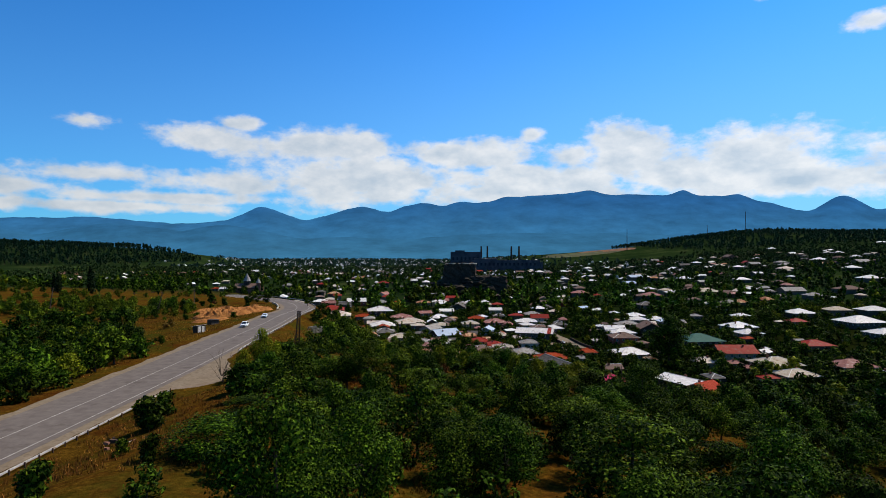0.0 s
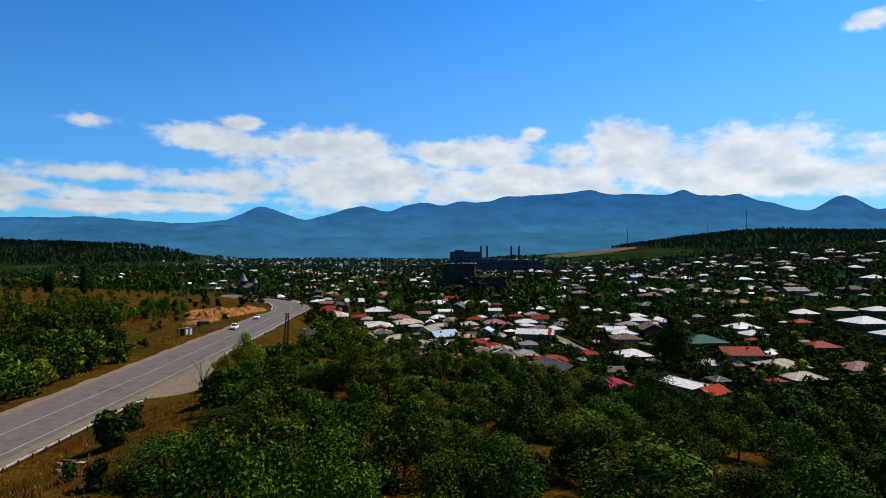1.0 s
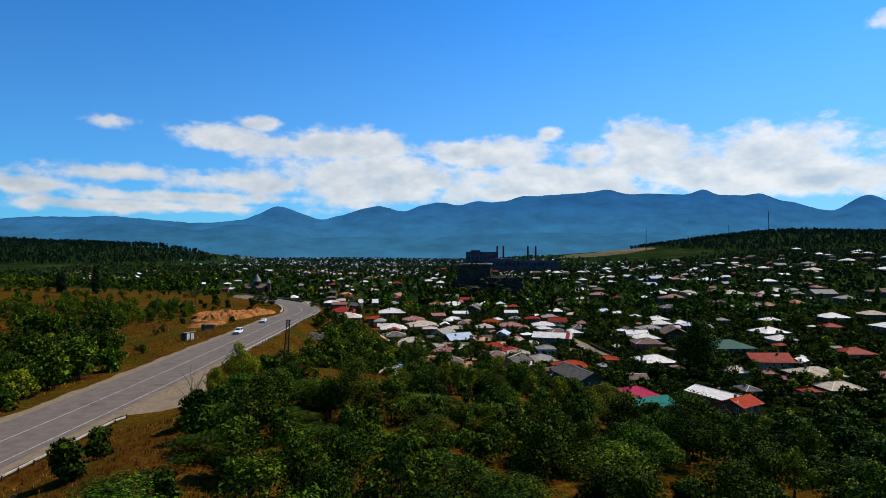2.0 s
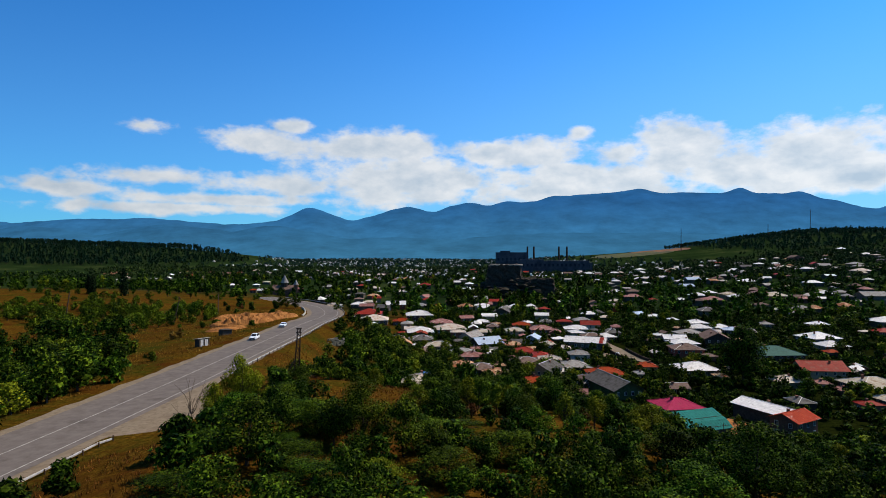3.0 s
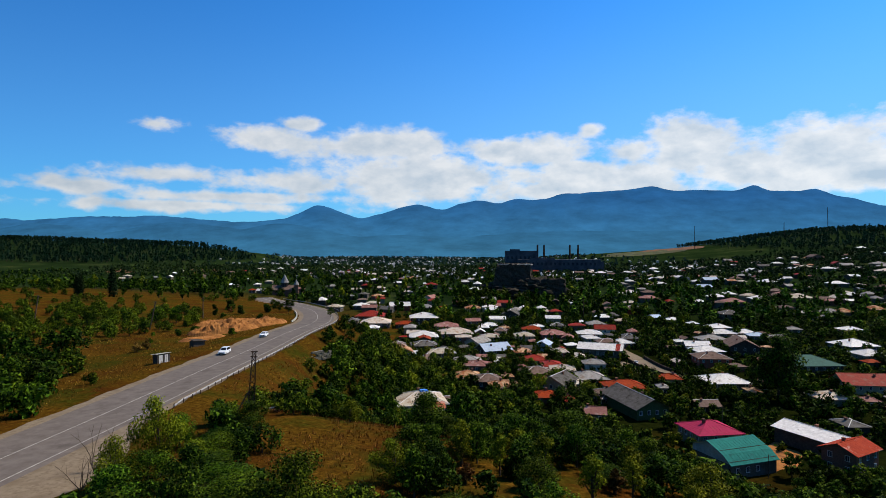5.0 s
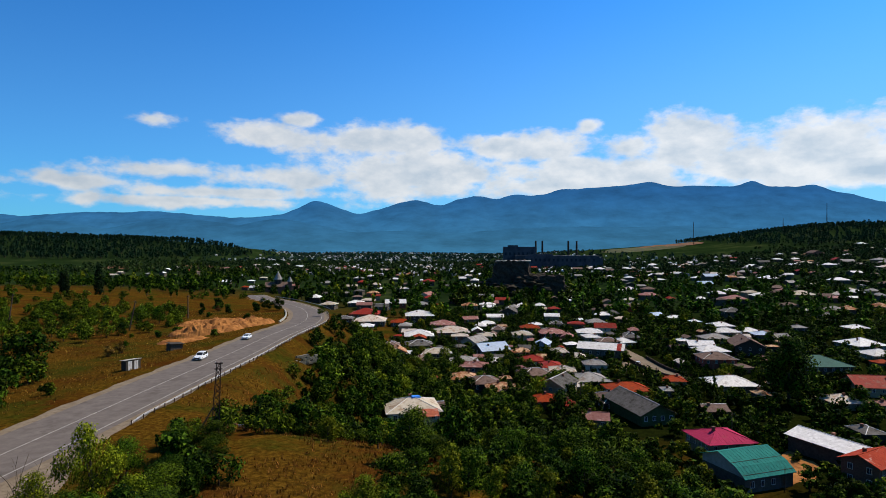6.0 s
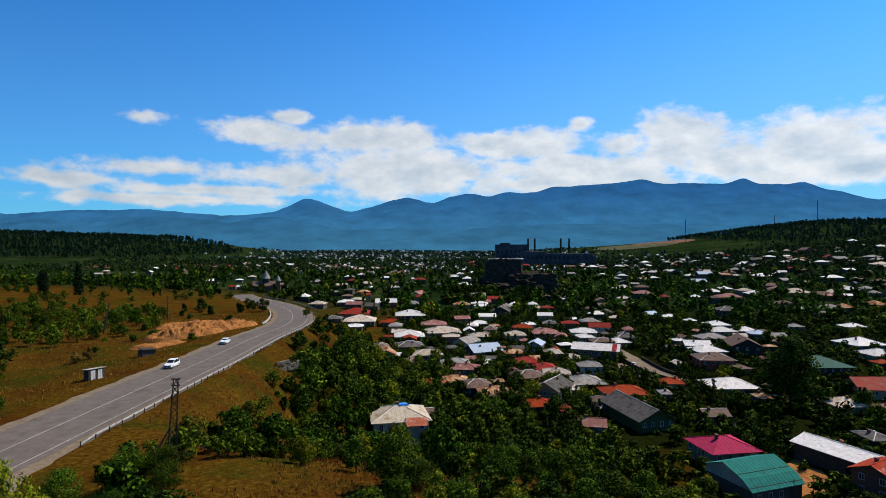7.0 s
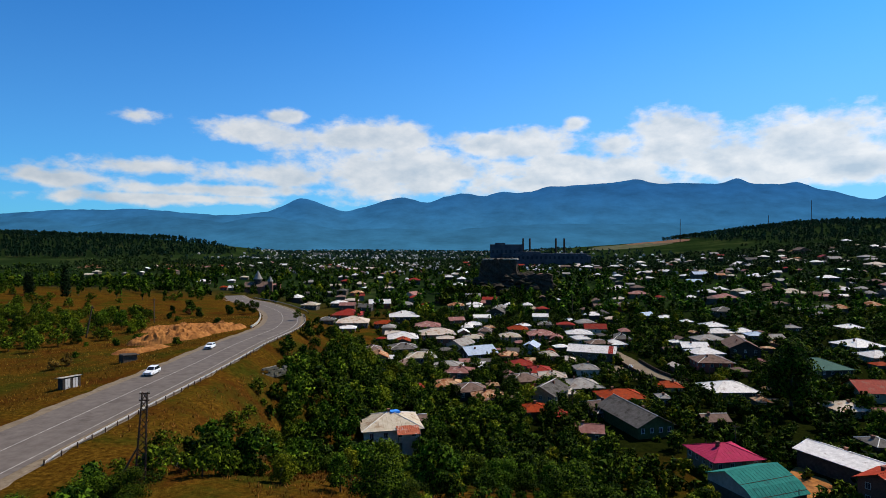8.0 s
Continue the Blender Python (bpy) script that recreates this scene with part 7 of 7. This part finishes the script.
for mat, n, label in ((LEAF_DARK, 480, "dark rounded trees among the houses"), (LEAF, 480, "green rounded trees among the houses"), (LEAF_LIGHT, 90, "bright green trees among the houses")):
    wood("village_trees", VILLAGE[:3], spots_in(spot_rng, n, (95, 420, 222, 575), village_ground, 0.3, 0.66, 1.7), mat, label, n + 1)


def near_orchard(x, y):
    return (y < 128) & (x > 45) & ~in_clearing(x, y)


def far_orchard(x, y):
    return (y >= 128) & ((y < 205) | (x > 125)) & ~in_clearing(x, y)


for mat, n, label in ((LEAF_DARK, 42, "dark leafy orchard trees on the slope"), (LEAF, 42, "green leafy orchard trees on the slope")):
    wood("orchard_trees", FINE, spots_in(spot_rng, n, (20, 150, 44, 128), near_orchard, 0.65, 1.0, 2.2), mat, label, n)
for mat, n, label in ((LEAF_DARK, 90, "dark orchard trees spreading over the slope"), (LEAF, 130, "green orchard trees spreading over the slope"), (LEAF_LIGHT, 55, "yellow-green orchard trees on the slope")):
    wood("orchard_trees", DENSE, spots_in(spot_rng, n, (10, 230, 128, 236), far_orchard, 0.34, 0.56, 2.2), mat, label, n)
for mat, n, label in ((LEAF, 130, "dense green trees below the guard rail"), (LEAF_DARK, 110, "dense dark green trees below the guard rail"), (LEAF_LIGHT, 30, "yellow-green trees below the guard rail")):
    wood("slope_woods", DENSE, spots_in(spot_rng, n, (-66, 34, 200, 372), upper_slope, 0.45, 0.85, 1.4), mat, label, n)
for mat, n, label in ((LEAF, 50, "green trees round the clearing"), (LEAF_DARK, 30, "dark trees round the clearing")):
    wood("slope_woods", FINE, spots_in(spot_rng, n, (-50, 50, 100, 205), upper_slope, 0.3, 0.55, 1.6), mat, label, n)
wood("slope_woods", DENSE, spots_in(spot_rng, 70, (-56, 0, 166, 262), upper_slope, 0.35, 0.66, 0.8), LEAF, "green trees on the bank below the rail", 71)
wood("bank_bushes", BUSH, spots_in(spot_rng, 110, (-56, -26, 146, 256), lambda x, y: (road_near(x, y)[0] > np.interp(y, (146, 185, 215, 250), (19, 22, 18, 14))) & ~((((x + 27) / 15) ** 2 + ((y - 150) / 10) ** 2) < 1), 0.4, 0.95, 0), LEAF, "green bushes along the bank below the rail", 72)
for mat, n, label in ((LEAF, 65, "dense green thicket on the meadow side of the road"), (LEAF_DARK, 105, "dense dark thicket on the meadow side of the road")):
    wood("thicket", DENSE, spots_in(spot_rng, n, (-190, -78, 60, 215), thicket_ground, 0.5, 0.9, 1.2), mat, label, n)
for mat, n, label in ((LEAF, 90, "green bushes crowding the meadow edge of the road"), (LEAF_DARK, 70, "dark bushes crowding the meadow edge of the road")):
    wood("roadside_bushes", BUSH, spots_in(spot_rng, n, (-98, -76, 50, 168), lambda x, y: road_near(x, y)[0] < -11.5 - 2 * np.sin(y * 0.2), 0.8, 1.5, 0), mat, label, n)
wood("meadow_orchard", DENSE[:2], spots_in(spot_rng, 140, (-255, -118, 232, 350), lambda x, y: (road_near(x, y)[0] < -48 - 0.2 * np.abs(y - 296)) & (np.hypot((x + 104) / 18, (y - 287) / 22) > 1), 0.42, 0.74, 0.8), LEAF, "rows of green orchard trees on the meadow", 63)
wood("garden_shrubs", HEDGE, spots_in(spot_rng, 2300, (-60, 270, 215, 520), village_ground, 0.6, 1.2, 0.2), LEAF_DARK, "dark shrubs and hedges filling the gardens", 14)
yards = []
for hx, hy, hr in HOUSE_SPOTS:
    if hy < 560:
        for k in range(9):
            a = k / 9 * 6.283 + hx
            d = hr * 1.08 + 1.2 + spot_rng.random()
            yards.append((hx + d * math.cos(a), hy + d * math.sin(a), spot_rng.uniform(0.45, 0.8)))
wood("yard_bushes", HEDGE, np.array([p for p in yards if abs(beside(p[0], p[1])) > 16]), LEAF, "low green bushes and vines round the houses", 16)
wood("garden_trees", GARDEN[:2], spots_in(spot_rng, 260, (-90, 330, 530, 760), lambda x, y: np.abs(road_near(x, y)[0]) > 30, 0.55, 1.0, 0.6), LEAF, "green trees in the gardens below the rock", 18)
wood("castle_trees", GARDEN[:2], spots_in(spot_rng, 70, (-40, 100, 600, 680), lambda x, y: y > 0, 0.6, 1.0, 0), LEAF, "green trees at the foot of the rock", 17)
for mat, n, label in ((LEAF, 150, "green bushes over the lower orchard"), (LEAF_DARK, 120, "dark bushes over the lower orchard"), (LEAF_LIGHT, 40, "yellow-green bushes over the lower orchard")):
    wood("orchard_bushes", BUSH, spots_in(spot_rng, n, (26, 125, 132, 224), lambda x, y: ~in_clearing(x, y), 0.7, 1.3, 0), mat, label, n + 3)
wood("undergrowth", BUSH, spots_in(spot_rng, 200, (-42, 70, 44, 160), upper_slope, 0.6, 1.1, 0), LEAF_DARK, "dark undergrowth below the slope trees", 15)
for mat, n, label in ((LEAF_DARK, 700, "dark trees among far houses"), (LEAF, 760, "green trees among far houses"), (LEAF_LIGHT, 150, "bright green trees among far houses")):
    wood("garden_trees", GARDEN, spots_in(spot_rng, n, (-420, 693, 500, 960), lambda x, y: (np.abs(road_near(x, y)[0]) > 18) & ~((x < -99) & (y < 570) & (x > -165)), 0.45, 0.92, 1.0), mat, label, n)
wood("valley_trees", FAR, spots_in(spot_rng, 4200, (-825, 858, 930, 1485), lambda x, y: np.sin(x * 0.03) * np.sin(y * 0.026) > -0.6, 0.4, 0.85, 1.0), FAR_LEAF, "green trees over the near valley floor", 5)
wood("plain_trees", FAR, spots_in(spot_rng, 3400, (-1815, 1485, 1452, 3300), lambda x, y: (np.abs(x + 0.05 * y) < y * 0.6) & (land(x, y) < 8), 0.5, 0.95, 0), HAZY_PLAIN_LEAF, "trees scattered over the valley plain", 6)
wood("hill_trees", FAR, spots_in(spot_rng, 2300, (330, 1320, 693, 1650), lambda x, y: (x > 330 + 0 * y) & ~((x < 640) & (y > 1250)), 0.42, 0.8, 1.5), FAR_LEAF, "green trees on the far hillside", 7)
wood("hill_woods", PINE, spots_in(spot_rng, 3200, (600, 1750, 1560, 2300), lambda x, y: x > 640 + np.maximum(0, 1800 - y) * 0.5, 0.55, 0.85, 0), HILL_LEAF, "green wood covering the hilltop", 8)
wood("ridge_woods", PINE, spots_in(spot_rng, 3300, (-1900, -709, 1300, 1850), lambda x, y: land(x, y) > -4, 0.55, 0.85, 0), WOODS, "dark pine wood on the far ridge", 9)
wood("meadow_hedges", GARDEN, spots_in(spot_rng, 900, (-924, -150, 440, 1250), lambda x, y: (np.sin(x * 0.018 + 1) * np.sin(y * 0.017) > 0.05) | ((y < 620) & (road_near(x, y)[0] < -20)), 0.35, 0.7, 0), LEAF, "hedges and trees beyond the meadow", 10)
wood("meadow_scrub", BUSH, spots_in(spot_rng, 110, (-420, -175, 99, 478.5), lambda x, y: np.sin(x * 0.036 + 1) * np.sin(y * 0.03) > 0.0, 0.6, 1.4, 0), LEAF, "green scrub over the meadow", 11)


def grass(name, count, area, accept, label, seed):
    """Tufts of thin blades."""
    rng = np.random.default_rng(seed)
    p = spots_in(rng, count, area, accept, 0.5, 1.2, 0)
    z = land(p[:, 0], p[:, 1])
    base = np.column_stack([p[:, 0], p[:, 1], z])
    base = np.repeat(base, 5, axis=0) + np.column_stack([rng.normal(size=(len(base) * 5, 2)) * 0.16, np.zeros(len(base) * 5)])
    n = len(base)
    a = rng.random(n) * 6.283
    side = np.column_stack([np.cos(a), np.sin(a), np.zeros(n)]) * 0.05
    tip = np.column_stack([rng.normal(size=(n, 2)) * 0.15, 0.25 + 0.4 * rng.random(n)])
    v = np.stack([base - side, base + side, base + tip], axis=1).reshape(-1, 3)
    me = bpy.data.meshes.new(name)
    me.from_pydata(v, [], np.arange(n * 3).reshape(-1, 3))
    me.materials.append(GRASS)
    tagged(new(name, me), label, "grass", kind="stuff")


grass("dry_grass", 5000, (-56.1, -6.6, 66, 247.5), lambda x, y: right_of(x, y, 11.5) & (right_of(x, y, 21) | (y < 112) | (y > 172)), "dry golden grass tufts on the slope", 31)
grass("dry_grass", 6000, (-156.8, -72.6, 99, 354.8), lambda x, y: road_near(x, y)[0] < -11.5, "dry golden grass tufts on the meadow", 32)


# ---- small things ----
def broken_wall(x, y, turn, length, label):
    """Tumbled dry-stone wall, stone by stone."""
    rng = random.Random(5)
    ob = thing("stone_wall", pose(x, y, ground_at(x, y) - 0.2, 0, 0, turn), label, "wall")
    stones = []
    for k in range(4):
        bm = bmesh.new()
        box(bm, 0, 0, 0, 1.1, 0.7, 0.6)
        for v in bm.verts:
            v.co += Vector((rng.uniform(-0.12, 0.12), rng.uniform(-0.1, 0.1), rng.uniform(-0.08, 0.08)))
        me = bpy.data.meshes.new("stone")
        bm.to_mesh(me)
        bm.free()
        me.materials.append(FIELD_STONE)
        stones.append(me)
    n = int(length / 1.0)
    for row in range(5):
        for i in range(n):
            if rng.random() < 0.12 * row + (0.35 if row > 2 and i > n * 0.6 else 0):
                continue
            q = put_part("stone", rng.choice(stones), ob)
            q.matrix_basis = pose(i * 1.0 - length / 2 + 0.5 * (row % 2), rng.uniform(-0.08, 0.08), 0.3 + row * 0.55, rng.uniform(-4, 4), rng.uniform(-4, 4), rng.uniform(-6, 6))


broken_wall(-54.5, 236, 60, 9, "tumbled pale stone wall below the guard rail")


def utility_pole(x, y, h):
    ob = thing("utility_pole", pose(x, y, ground_at(x, y) - 0.5), "grey wooden utility pole with a cross-arm", "pole", "utility poles")
    bm = bmesh.new()
    rod(bm, (0, 0, 0), (0.05, 0.02, h), 0.15, 0.1, 7)
    part("post", bm, OLD_WOOD, ob)
    bm = bmesh.new()
    box(bm, 0, 0, h - 0.6, 1.7, 0.12, 0.14)
    arm = part("cross_arm", bm, OLD_WOOD, ob)
    for u in (-0.7, 0.0, 0.7):
        bm = bmesh.new()
        rod(bm, (u, 0, h - 0.55), (u, 0, h - 0.3), 0.05, 0.04, 6)
        part("insulator", bm, GLASS, arm)


for px_, py_, ph in ((70, 262, 8.5), (30, 300, 8.5), (14, 338, 8.5), (66, 332, 8.5), (96, 352, 8.5), (-22, 392, 8.5), (30, 430, 9), (120, 410, 9), (150, 330, 8.5)):
    utility_pole(px_, py_, ph)


def bare_yard(cx, cy, rx, ry, turn, mat, label):
    """Thin uneven sheet of trodden soil."""
    verts, faces = [], []
    n = 22
    for ring in (0.0, 0.5, 0.8, 1.0):
        for i in range(n):
            a = i / n * 6.2832
            k = ring * (1 + 0.16 * math.sin(a * 3 + cx) + 0.1 * math.sin(a * 5 + cy))
            u, v = rx * k * math.cos(a), ry * k * math.sin(a)
            x, y = cx + u * math.cos(turn) - v * math.sin(turn), cy + u * math.sin(turn) + v * math.cos(turn)
            verts.append((x, y, ground_at(x, y) + (0.12 if ring < 1 else -0.05)))
    for r in range(3):
        for i in range(n):
            j = (i + 1) % n
            faces.append((r * n + i, (r + 1) * n + i, (r + 1) * n + j, r * n + j))
    tagged(new("bare_yard", mesh_of("bare_yard", verts, faces, mat)), label, "yard", kind="structure")


bare_yard(77, 238, 5, 13, -0.45, EARTH, "bare orange soil yard between the roofs")
bare_yard(62, 372, 6, 16, 0.2, GRAVEL, "pale trodden yard beside the village lane")


def debris(x, y, label):
    rng = random.Random(9)
    ob = thing("rubble_heap", pose(x, y, ground_at(x, y)), label, "rubble")
    for k in range(16):
        bm = bmesh.new()
        s = rng.uniform(0.2, 0.55)
        box(bm, rng.gauss(0, 1.5), rng.gauss(0, 1.2), s * 0.3, s * 1.4, s, s * 0.7)
        for v in bm.verts:
            v.co += Vector((rng.uniform(-0.08, 0.08), rng.uniform(-0.08, 0.08), rng.uniform(-0.05, 0.05)))
        part("chunk", bm, rng.choice((CONCRETE, RUST_STEEL, WALLS["brick"])), ob)


debris(-43, 82, "heap of broken concrete and rusty scraps in the grass")
debris(-41, 164, "scattered pale rubble in the dry clearing")
